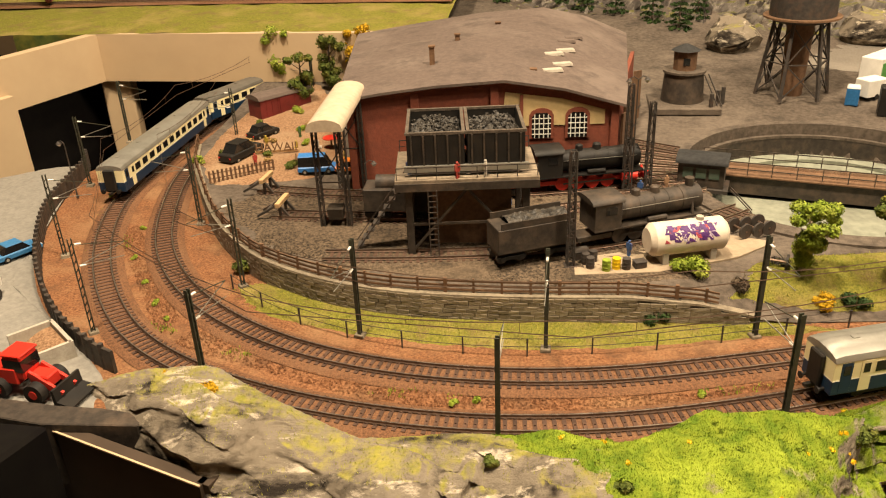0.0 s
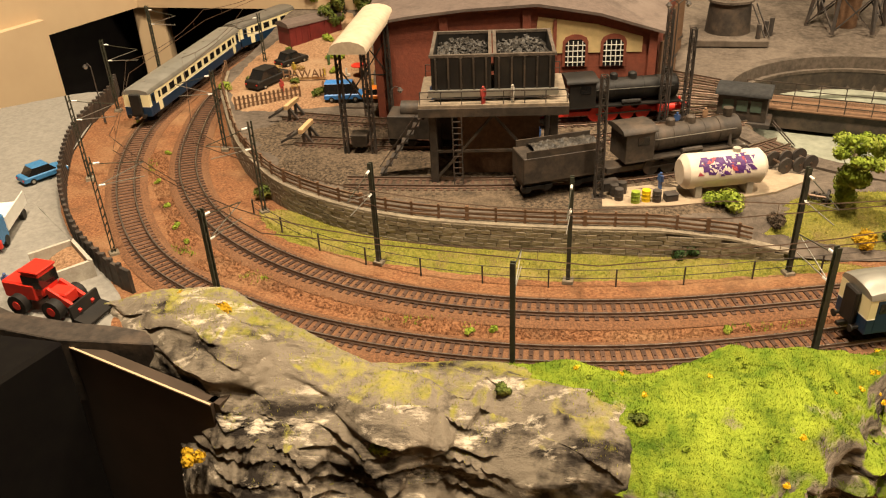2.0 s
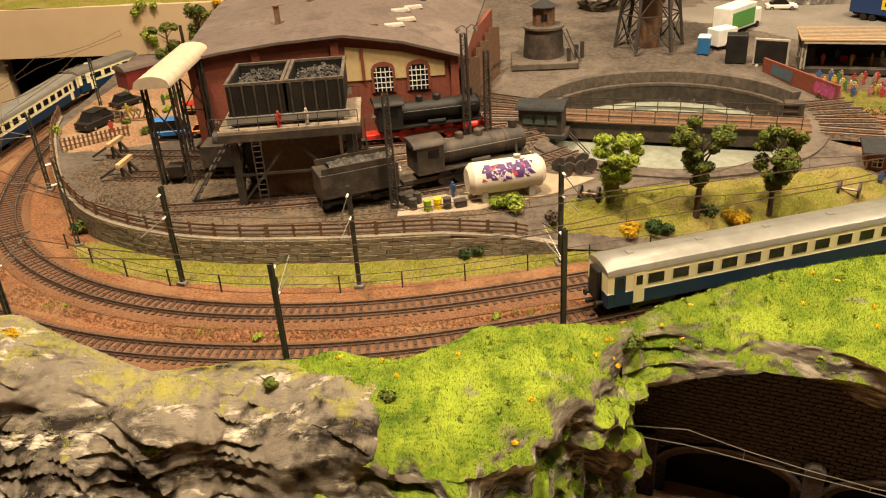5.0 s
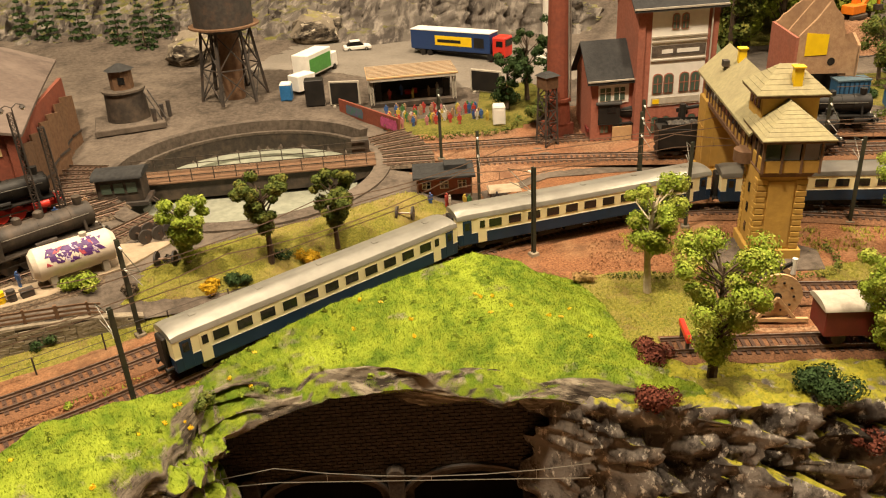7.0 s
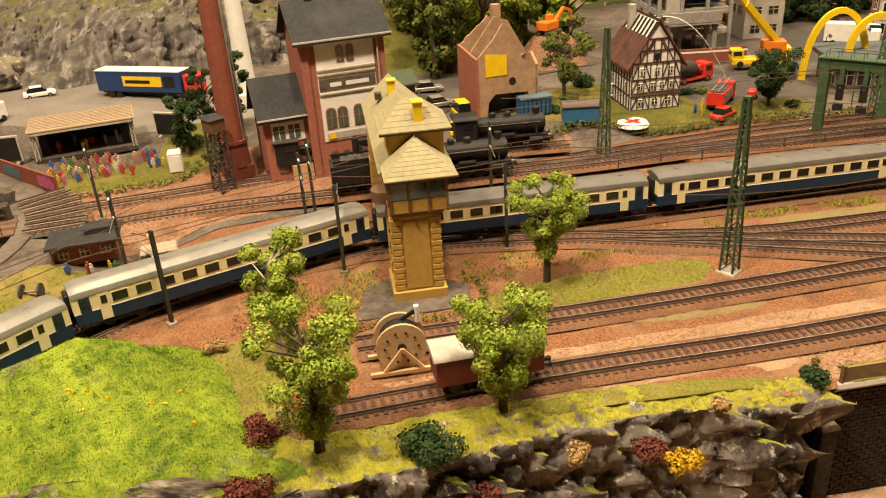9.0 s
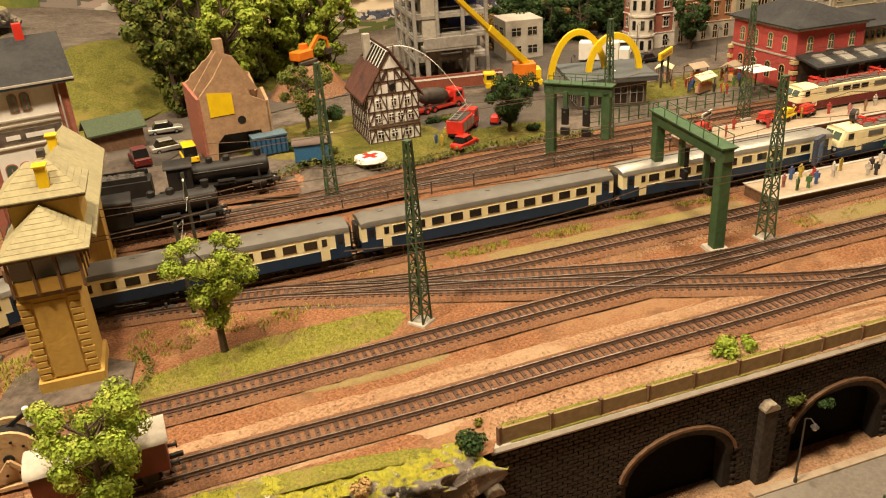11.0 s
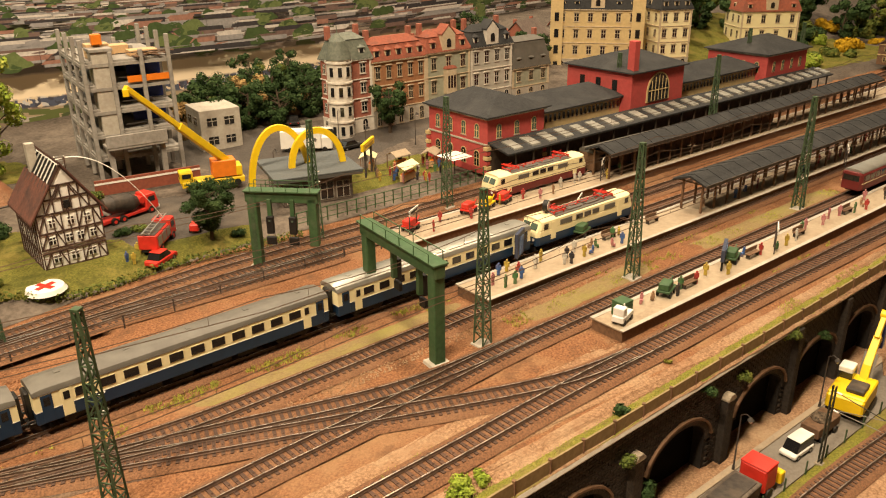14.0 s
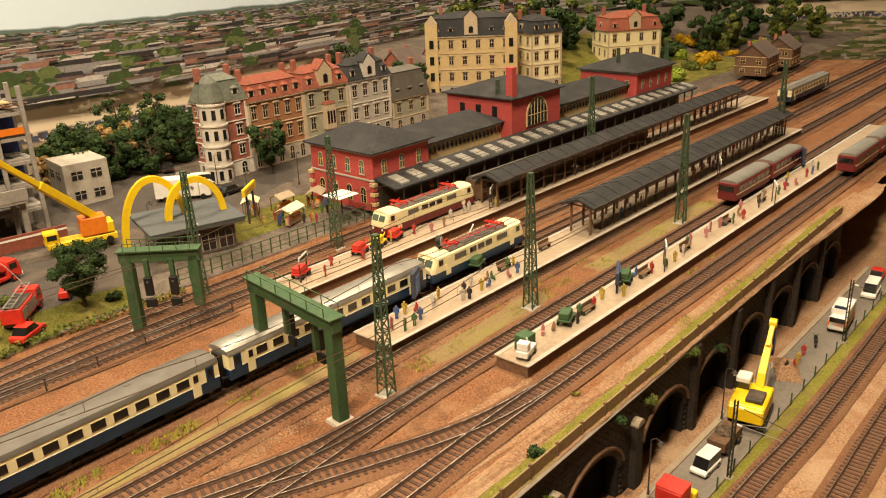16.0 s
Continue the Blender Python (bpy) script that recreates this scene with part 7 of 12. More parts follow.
part("gable_wall", G().slab([(-4.4, 9.0), (4.4, 8.0), (1.5, 13.0), (-.5, 13.8)], (0, -.5, 0), (1, 0, .35)), tanb, ru)
bc = thing("blue_container", "blue steel site container in front of the ruin", "container", 155.6, 93.4, upper_z(155.6, 93.4), -20)
part("box", G().box(0, 0, .3, 4.6, 2.4, 2.4), mat("container_blue", (.035, .12, .24), (.03, .09, .18), rough=.5), bc, bev=.06)
part("lid", G().box(0, 0, 2.7, 4.8, 2.6, .2), mat("container_lid", (.10, .16, .2)), bc)
for k in range(7):
    part("rib", G().box(-2 + k * .66, -1.25, .3, .15, .12, 2.3), BLUE, bc)
bwg = thing("site_wagon", "blue construction wagon with an arched grey roof", "wagon", 157.0, 85.4, upper_z(157, 85.4), -35)
part("body", G().box(0, 0, .6, 4.8, 2.5, 2.2), mat("wagon_blue", (.04, .15, .30), rough=.5), bwg, bev=.06)
part("roof", G().loft([[(px, s, u) for s, u in section(2.8, 2.8, 2.85, .5, 6)] for px in (-2.6, 2.6)]), ROOFB, bwg, smooth=40)
part("red_door", G().box(2.42, 0, .8, .08, 1.2, 1.8), RED, bwg)
for px in (-1.5, 1.5):
    for s in (-1.1, 1.1):
        part("wheel", G().cyl((px, s - .12, .4), (px, s + .12, .4), .4, n=10), BLACK, bwg, smooth=40)
car("silver_estate_car", "silver estate car parked near the ruin", 146.8, 105.0, upper_z(146.8, 105) + .1, -14, SILVER, 5.0, 2.0, 1.7)
car("yellow_van", "bright yellow van beside the yard", 142.6, 92.0, upper_z(142.6, 92) + .1, -60, YELLOW, 4.6, 1.9, 1.7, "van")
gs = thing("garden_shed", "brown plank shed with a dark green roof", "shed", 142.6, 112, upper_z(142.6, 112), -10)
part("wall", G().box(0, 0, 0, 7, 4, 3.0), WOOD, gs, bev=.05)
part("roof", gable_roof(G(), 7, 4, 3.0, 1.4, "x", .5), mat("green_roof_felt", (.06, .085, .04)), gs)

FH = 7.0
fx = thing("half_timbered_house", "white half-timbered house with a burnt brown roof", "building", 171.7, 87.5, upper_z(171, 86) - .1, -26)
part("wall", gable_walls(7.4, 9.4, FH, 5.6, "y"), WHITE, fx, bev=.03)
TIMB = mat("dark_brown_timber", (.07, .035, .022), (.045, .023, .015), scale=200, rough=.8)


def beam(x0, z0, x1, z1, w=.2):
    part("timber", G().bar((x0, -4.76, z0), (x1, -4.76, z1), .12, w), TIMB, fx)


for zz, hw in ((.3, 3.7), (2.3, 3.7), (2.75, 3.7), (4.7, 3.7), (FH, 3.7), (FH + 1.7, 2.58), (FH + 3.3, 1.52)):
    beam(-hw, zz, hw, zz)
for zz0, zz1, hw in ((.3, 2.3, 3.6), (2.75, 4.7, 3.6), (4.7, FH, 3.6), (FH, FH + 1.7, 2.5), (FH + 1.7, FH + 3.3, 1.5)):
    n = int(hw * 2 / .9)
    for k in range(n + 1):
        beam(-hw + 2 * hw * k / n, zz0, -hw + 2 * hw * k / n, zz1, .17)
    beam(-hw, zz0, -hw + .9, zz1, .17)
    beam(hw, zz0, hw - .9, zz1, .17)
    beam(-hw + 1.9, zz1, -hw + 2.7, zz0, .15)
    beam(hw - 1.9, zz1, hw - 2.7, zz0, .15)
beam(-3.9, FH - .3, 0, FH + 5.6, .3)
beam(3.9, FH - .3, 0, FH + 5.6, .3)
panes_on(fx, "f", 7.4, 9.5, .9, (-2.1, -.1, 1.9), 1.0, 1.0, WHITE)
panes_on(fx, "f", 7.4, 9.5, 3.2, (-2.3, -.4, .9, 2.4), .85, 1.0, WHITE)
panes_on(fx, "f", 7.4, 9.5, 5.3, (-2.0, .1, 2.0), .85, 1.0, WHITE)
panes_on(fx, "f", 7.4, 9.5, FH + .4, (0,), .8, .9, BLACK)
for zz in (.3, 2.4, 4.6, 6.8):
    part("side_timber", G().box(-3.78, 0, zz, .12, 9.2, .22), TIMB, fx)
for k in range(9):
    part("side_timber", G().box(-3.78, -4.4 + k * 1.1, 0, .12, .2, 6.9), TIMB, fx)
panes_on(fx, "l", 7.4, 9.4, 3.0, (-2.5, 0, 2.5), .9, 1.1, WHITE)
brn = mat("burnt_brown_roof_tile", (.14, .055, .035), (.09, .035, .025), scale=240, rough=.85, bump=.4, c3=(.03, .02, .018), stain=25, amount=.8)
k = 5.6 / 3.7
part("roof_right", G().add([(0, -5.2, FH + 5.7), (0, 5.2, FH + 5.7), (4.4, 5.2, FH - .95), (4.4, -5.2, FH - .95), (0, -5.2, FH + 6.0), (0, 5.2, FH + 6.0), (4.4, 5.2, FH - .6), (4.4, -5.2, FH - .6)], [(0, 1, 2, 3), (7, 6, 5, 4), (0, 4, 5, 1), (2, 6, 7, 3), (1, 5, 6, 2), (3, 7, 4, 0)]), brn, fx)
part("roof_left", G().add([(-1.6, -5.2, FH + 3.3), (-1.6, 5.2, FH + 3.3), (-4.4, 5.2, FH - .95), (-4.4, -5.2, FH - .95), (-1.6, -5.2, FH + 3.6), (-1.6, 5.2, FH + 3.6), (-4.4, 5.2, FH - .6), (-4.4, -5.2, FH - .6)], [(0, 1, 2, 3), (7, 6, 5, 4), (0, 4, 5, 1), (2, 6, 7, 3), (1, 5, 6, 2), (3, 7, 4, 0)]), brn, fx, "burnt half of the roof")
for j in range(8):
    part("charred_rafter", G().bar((-.2, -4.6 + j * 1.3, FH + 5.6), (-2.6, -4.6 + j * 1.3, FH + 1.9), .2), BLACK, fx)
part("chimney", G().box(-1.2, 2.5, FH + 2, 1.0, 1.0, 5.0), CONC, fx, bev=.05)
dsc = thing("jump_cushion", "round white and red rescue cushion on the grass", "cushion", 163.0, 81.2, upper_z(163, 81.2) + .25, 0, "")
part("cushion", G().cyl((0, 0, 0), (0, 0, .5), 2.3, 2.0, 24), WHITE, dsc, smooth=30)
part("cross", G().box(0, 0, .5, 2.4, .7, .04).box(0, 0, .505, .7, 2.4, .04), RED, dsc)


def truck_wheels(r, xs_, w=1.1):
    for px in xs_:
        for s_ in (-w, w):
            wh = part("wheel", G().cyl((px, s_ - .2, .52), (px, s_ + .2, .52), .54, n=12), BLACK, r, smooth=40)
            part("rim", G().cyl((px, s_ - .22, .52), (px, s_ + .22, .52), .26, n=8), RED, wh, smooth=40)


def truck_cab(r, x, w=2.4, h=2.3):
    c = part("cab", G().loft([[(x + a, -w / 2, z), (x + b_, -w / 2, z), (x + b_, w / 2, z), (x + a, w / 2, z)] for z, a, b_ in ((.6, -1.0, 1.05), (1.7, -1.0, 1.0), (.6 + h, -.9, .65))]), RED, r, bev=.08)
    part("windscreen", G().loft([[(x + a, -w * .43, z), (x + a + .05, -w * .43, z), (x + a + .05, w * .43, z), (x + a, w * .43, z)] for z, a in ((1.75, .98), (.4 + h, .70))]), DARKG, c)
    for s_ in (-1, 1):
        part("side_window", G().box(x - .1, s_ * (w / 2 + .01), 1.75, 1.1, .06, .75), DARKG, c)
    part("bumper", G().box(x + 1.05, 0, .5, .25, w, .45), WHITE, c, bev=.05)
    return c


def fire_truck(x, y, rz, L, label):
    r = thing("fire_truck", label, "truck", x, y, upper_z(x, y) + .1, rz, "fire trucks")
    part("chassis", G().box(0, 0, .45, L - .4, 1.8, .3), BLACK, r)
    truck_cab(r, L / 2 - 1.1)
    bd = part("body", G().box(-1.3, 0, .75, L - 2.8, 2.4, 1.9), RED, r, bev=.1)
    for k in range(3):
        for s_ in (-1, 1):
            part("shutter", G().box(-L / 2 + 1.2 + k * 1.6, s_ * 1.21, 1.1, 1.35, .06, 1.2), SILVER, bd)
    part("roof_deck", G().box(-1.3, 0, 2.66, L - 3.0, 2.0, .1), IRON, bd)
    for s_ in (-.45, .45):
        part("ladder_rail", G().bar((-L / 2 - .3, s_, 3.0), (L / 2 - .9, s_, 3.35), .12), SILVER, r)
    for k in range(8):
        px = -L / 2 + k * (L - 1) / 7
        part("ladder_rung", G().bar((px, -.45, 3.02 + k * .045), (px, .45, 3.02 + k * .045), .08), SILVER, r)
    part("beacon", G().cyl((L / 2 - 1.2, .6, 2.9), (L / 2 - 1.2, .6, 3.2), .18, n=8), BLUE, r)
    truck_wheels(r, (-L * .28, L * .3))
    return r


fire_truck(178.4, 78.6, 24, 7.4, "red fire engine spraying at the burning house")
mx_ = thing("mixer_truck", "red concrete mixer truck with a dark drum", "truck", 184.8, 90.2, upper_z(184.8, 90.2) + .1, -8)
part("chassis", G().box(0, 0, .45, 9.0, 1.9, .45), RED, mx_, bev=.05)
truck_cab(mx_, 3.6)
part("drum", G().cyl((-3.6, 0, 3.0), (-2.4, 0, 2.7), .7, 1.25, 14).cyl((-2.4, 0, 2.7), (.6, 0, 2.2), 1.25, 1.35, 14).cyl((.6, 0, 2.2), (2.0, 0, 1.9), 1.35, .7, 14), SOOT, mx_, "dark grey mixer drum", smooth=35)
part("chute", G().box(-4.4, 0, 1.6, 1.2, .7, 1.6, 0, .6, 1), RED, mx_, bev=.06)
part("water_tank", G().cyl((2.2, -.9, 2.2), (2.2, .9, 2.2), .5, n=10), RED, mx_, smooth=40)
truck_wheels(mx_, (-2.8, -1.4, 3.3))
fire_truck(176.6, 92.6, -26, 8.0, "red turntable ladder truck beside the half-timbered house")
pump = thing("pump_trailer", "small bright red pump trailer beside the hose", "trailer", 184.0, 77.4, upper_z(184, 77.4) + .1, 30)
part("tank", G().box(0, 0, .4, 1.8, 1.2, 1.0), RED, pump, bev=.15)
for s_ in (-.7, .7):
    part("wheel", G().cyl((0, s_ - .1, .35), (0, s_ + .1, .35), .36, n=10), BLACK, pump, smooth=40)
car("red_beetle", "small round red car beside the hedge", 175.8, 76.0, upper_z(175.8, 76) + .1, 8, RED, 4.4, 1.9, 1.7)
rc = random.Random(3)
for i in range(8):
    figure(171 + rc.random() * 8, 77 + rc.random() * 3, upper_z(175, 78), rc.choice((6, 2, 0, 3)), i * 50)
lad = thing("turntable_ladder", "long grey ladder leaning over the roof of the house", "ladder")
lg = G().bar((176.8, 92.6, 5), (170.5, 84.8, 14.6), .15).bar((177.6, 92.0, 5), (171.3, 84.2, 14.6), .15)
for k in range(14):
    t = k / 13
    lg.bar((176.8 - 6.3 * t, 92.6 - 7.8 * t, 5 + 9.6 * t), (177.6 - 6.3 * t, 92.0 - 7.8 * t, 5 + 9.6 * t), .1)
part("ladder", lg, SILVER, lad)
mg_ = G()
for i in range(16):
    for j in range(40):
        r_, a_ = 7.5 * i / 15, j * math.pi / 20
        mg_.v.append((180 + r_ * math.cos(a_) * 1.15, 117 + r_ * math.sin(a_), upper_z(180, 117) - .5 + (6.9 - upper_z(180, 117)) * (1 - sstep(.3, 1, i / 15)) + .35 * nz(r_ * math.cos(a_), r_ * math.sin(a_), 1, .8)))
mg_.f = [(i * 40 + j, i * 40 + (j + 1) % 40, (i + 1) * 40 + (j + 1) % 40, (i + 1) * 40 + j) for i in range(15) for j in range(40)]
thing("earth_mound", "brown heap of loose earth under the excavator", "mound", g=mg_, material=PINK, smooth=50)
exc = thing("orange_excavator", "orange crawler excavator on a mound behind the houses", "excavator", 179.8, 117.3, 6.4, 10)
for s_ in (-.9, .9):
    part("crawler", G().box(0, s_, 0, 4.2, .9, .9), SOOT, exc, bev=.2)
part("house", G().box(-.4, 0, 1.0, 3.6, 2.4, 1.5), ORANGE, exc, bev=.12)
part("cab", G().box(.9, .6, 1.0, 1.3, 1.0, 2.4), ORANGE, exc, bev=.08)
part("boom", G().bar((1.0, -.3, 1.8), (3.8, -.3, 4.2), .6).bar((3.8, -.3, 4.2), (5.8, -.3, 3.4), .5).bar((5.8, -.3, 3.4), (6.2, -.3, 1.6), .4), ORANGE, exc)
part("bucket", G().box(6.2, -.3, .8, 1.2, 1.2, 1.0), SOOT, exc, bev=.1)

car("yellow_van", "small yellow van with a white roof beside the ruin", 146.4, 98.6, upper_z(146.4, 98.6) + .1, 70, YELLOW, 4.2, 2.0, 1.9, "van")
car("brown_truck", "old brown truck parked behind the signal tower", 141.0, 101.6, upper_z(141, 101.6) + .1, 75, DKRED, 4.8, 2.2, 2.2, "truck")
car("grey_estate_car", "grey estate car on the dark road", 151.5, 115.0, upper_z(151.5, 115) + .15, -25, SILVER, 5.0, 2.0, 1.7)
jet = thing("water_jet", "thin white arc of water onto the burning roof", "water jet")
wj = [(181 - 10.5 * t, 79 + 5.8 * t, 3.2 + 11.0 * t + 22 * t * (1 - t) * .62) for t in np.linspace(0, 1, 22)]
part("stream", G().loft([[(x, y - .07, z), (x, y + .07, z), (x, y, z + .12)] for x, y, z in wj]), WHITE, jet)

# ---- station, platforms and town ----
DIRX, DIRY = 0.8955, -0.4451   # along the platforms
NX, NY = 0.4451, 0.8955        # away from the viewer


def station_xy(s, n):
    """s along the tracks from x = 178.7, n across, from the front edge of the far platform."""
    return 178.7 + DIRX * s + NX * n, 18.8 + DIRY * s + NY * n


def platform(name, label, p0, length, width):
    r = thing(name, label, "platform", p0[0], p0[1], 0, math.degrees(math.atan2(DIRY, DIRX)), "station platforms")
    part("body", G().box(length / 2, width / 2, -.1, length, width, 1.25), WOOD, r, "brown platform wall")
    part("paving", G().box(length / 2, width / 2, 1.15, length + .2, width + .2, .2), PAVE, r, "sandy paved top", bev=.04)
    for s in (0, width):
        part("edge_stone", G().box(length / 2, s, 1.34, length + .3, .5, .06), CONC, r, "pale edge stones")
    return r


P2, P1, P0 = (178.7, 18.9), (180.2, 33.9), (191.6, 52.6)
platform("station_platform", "long narrow station platform with benches and figures", P2, 128, 3.9)
platform("station_platform", "long roofed station platform with sandy paving", P1, 122, 5.2)
platform("station_platform", "platform with luggage carts before the station building", (191.2, 49.4), 150, 5.4)


def canopy(p, s0, s1, w, h, label):
    r = thing("platform_roof", label, "roof", p[0] + DIRX * s0 + NX * w[0], p[1] + DIRY * s0 + NY * w[0], 1.35, math.degrees(math.atan2(DIRY, DIRX)), "platform roofs")
    L, W = s1 - s0, w[1]
    gr = G().loft([[(px, -W / 2 - .3, h - .2), (px, 0, h + .75), (px, W / 2 + .3, h - .2), (px, W / 2 + .3, h - .45), (px, 0, h + .45), (px, -W / 2 - .3, h - .45)] for px in (0, L)])
    part("roof", gr, ROOFD, r, "dark ribbed roof")
    n = int(L / 3.2)
    for k in range(n + 1):
        px = 1.0 + (L - 2) * k / n
        for s in (-1, 1):
            part("post", G().box(px, s * W * .33, 0, .26, .26, h), WOOD, r)
        part("roof_rib", G().bar((px, -W / 2 - .3, h + .02 - .2), (px, 0, h + .80), .1).bar((px, W / 2 + .3, h + .02 - .2), (px, 0, h + .80), .1), ROOFD, r)
        part("truss", G().bar((px, -W / 2, h - .5), (px, W / 2, h - .5), .16), WOOD, r)
    part("fascia", G().box(L / 2, -W / 2 - .32, h - .6, L, .12, .45).box(L / 2, W / 2 + .32, h - .6, L, .12, .45), SOOT, r)
    return r


canopy(P1, 40, 116, (2.6, 4.8), 4.6, "long dark ribbed platform roof on brown posts")
canopy((191.2, 49.4), 40, 134, (2.7, 4.8), 4.6, "dark platform roof before the station building")

# station building: pavilion, low wing, hall, wing, pavilion
RZ = math.degrees(math.atan2(DIRY, DIRX))


def bld(name, label, x, y, w, d, h, material, roof_h, roofm, hip=True, z=1.2, rz=RZ, ridge=.4):
    r = thing(name, label, "building", x, y, z - .2, rz)
    part("wall", G().box(0, 0, 0, w, d, h + .2), material, r, bev=.06)
    if hip:
        part("roof", hip_roof(G(), w, d, h + .2, roof_h, ridge, .8), roofm, r)
    return r


def on_station(s, n):
    """s along from the near corner of the station (224.6, 50.7), n deep."""
    return 223.6 + DIRX * s + NX * n, 51.0 + DIRY * s + NY * n


x, y = on_station(6.5, 7.5)
pv = bld("station_pavilion", "rose-red station pavilion with white window frames and slate roof", x, y, 13, 15, 9.6, STATION, 2.6, ROOFD)
part("string_course", G().box(0, 0, 5.0, 13.3, 15.3, .3), CONC, pv, bev=.04)
part("eaves_cornice", G().box(0, 0, 9.2, 13.5, 15.5, .4), CONC, pv, bev=.04)
for sx in (-6.5, 6.5):
    for sy in (-7.5, 7.5):
        for k in range(6):
            part("quoin", G().box(sx, sy, .3 + k * .8, 1.0 if k % 2 else .8, 1.0 if k % 2 else .8, .6), PLASTER if k % 2 else STATION, pv, bev=.04)
for f, us in (("f", (-4, 0, 4)), ("l", (-5, -1.7, 1.7, 5))):
    panes_on(pv, f, 13, 15, 6.0, us, 1.1, 1.9, PLASTER, PANEG, True, sill=CONC)
    panes_on(pv, f, 13, 15, 1.2, us, 1.3, 2.2, PLASTER, DARKG, True)
x, y = on_station(24.5, 8.5)
wg = bld("station_wing", "long low station wing with pale walls and slate roof", x, y, 23, 12, 7.8, PLASTER, 2.0, ROOFD, ridge=.75)


def clerestory(wing, w, d):
    """A row of narrow windows with pale pilasters and a cornice under the eaves."""
    part("cornice", G().box(0, -d / 2 - .08, 7.45, w, .3, .3), CONC, wing, bev=.03)
    n = int(w / 1.15)
    for k in range(n):
        px = -w / 2 + .7 + k * (w - 1.4) / (n - 1)
        wn = part("window", G().box(px, -d / 2 - .02, 5.9, .62, .1, 1.35), CONC, wing)
        part("pane", G().box(px, -d / 2 - .06, 6.0, .44, .1, 1.1), DARKG, wn)


clerestory(wg, 23, 12)
x, y = on_station(44, 8)
hl = thing("station_hall", "red station hall with a great arched window", "building", x, y, 1.0, RZ)
part("wall", G().box(0, 0, 0, 16, 16, 12.4), STATION, hl, bev=.05)
part("cornice", G().box(0, 0, 12.1, 16.5, 16.5, .35), DKRED, hl, bev=.05)
part("roof", hip_roof(G(), 16, 16, 12.4, 2.6, .35, .7), ROOFD, hl)
ap = [(-3.5, 0), (3.5, 0), (3.5, 2.0)] + [(3.5 * math.cos(a), 2.0 + 3.5 * math.sin(a)) for a in np.linspace(.15, math.pi - .15, 11)] + [(-3.5, 2.0)]
ap2 = [(u * .88, .1 + w * .94) for u, w in ap]
gw_ = part("great_window", G().slab(ap, (0, -8.15, 6.2), (1, 0, .2)), PLASTER, hl, "pale arched window surround")
part("pane", G().slab(ap2, (0, -8.2, 6.2), (1, 0, .05)), DARKG, gw_)
for k in range(-2, 3):
    part("glazing_bar", G().box(k * 1.05, -8.24, 6.4, .13, .06, 5.0 - .55 * abs(k)), PLASTER, gw_)
part("transom", G().box(0, -8.25, 8.3, 6.1, .06, .15), PLASTER, gw_)
part("chimney", G().box(-7.0, -7.2, 8, 1.5, 1.5, 10.0), STATION, hl, "tall red chimney", bev=.05)
for k in range(3):
    part("side_window", G().box(-8.02, -4 + k * 4, 8.6, .1, 1.2, 2.0), DARKG, hl)
x, y = on_station(67.5, 8.5)
wg2 = bld("station_wing", "second low station wing with pale walls and slate roof", x, y, 31, 12, 7.8, PLASTER, 2.0, ROOFD, ridge=.75)
clerestory(wg2, 31, 12)
x, y = on_station(91.5, 7.5)
pv2 = bld("station_pavilion", "second rose-red station pavilion with slate roof", x, y, 17, 15, 10.6, STATION, 2.8, ROOFD)
part("eaves_cornice", G().box(0, 0, 10.2, 17.5, 15.5, .4), CONC, pv2, bev=.04)
panes_on(pv2, "f", 17, 15, 6.6, (-5.6, -1.9, 1.9, 5.6), 1.1, 1.9, PLASTER, PANEG, True)
panes_on(pv2, "l", 17, 15, 6.6, (-5, -1.7, 1.7, 5), 1.1, 1.9, PLASTER, PANEG, True)
x, y = on_station(0, -2.4)
SKYL = mat("dull_grey_glass", (.30, .29, .25), (.22, .21, .18), scale=100, rough=.3, bump=.05)
aw = thing("station_canopy", "dark canopy along the station with pale arched skylights", "canopy", x, y, 1.2, RZ)
part("roof", G().loft([[(px, -2.6, 4.5), (px, 2.3, 5.5), (px, 2.3, 5.2), (px, -2.6, 4.2)] for px in (0, 104)]), ROOFD, aw)
for k in range(26):
    part("skylight", G().loft([[(2.0 + k * 4.0 + px, s - .3, 4.95 + (s - .3) * .2 + u * .0) for s, u in ((-1.6, 0), (1.6, 0))] + [(2.0 + k * 4.0 + px, s - .3, 5.3 + (s - .3) * .2) for s in (1.5, -1.5)] for px in (0, 1.9)]), SKYL, aw, "pale arched skylight", bev=.05)
    part("post", G().box(2.0 + k * 4.0, -2.2, 0, .25, .25, 4.4), SOOT, aw)
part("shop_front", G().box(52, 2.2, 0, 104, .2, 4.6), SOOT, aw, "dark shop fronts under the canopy")

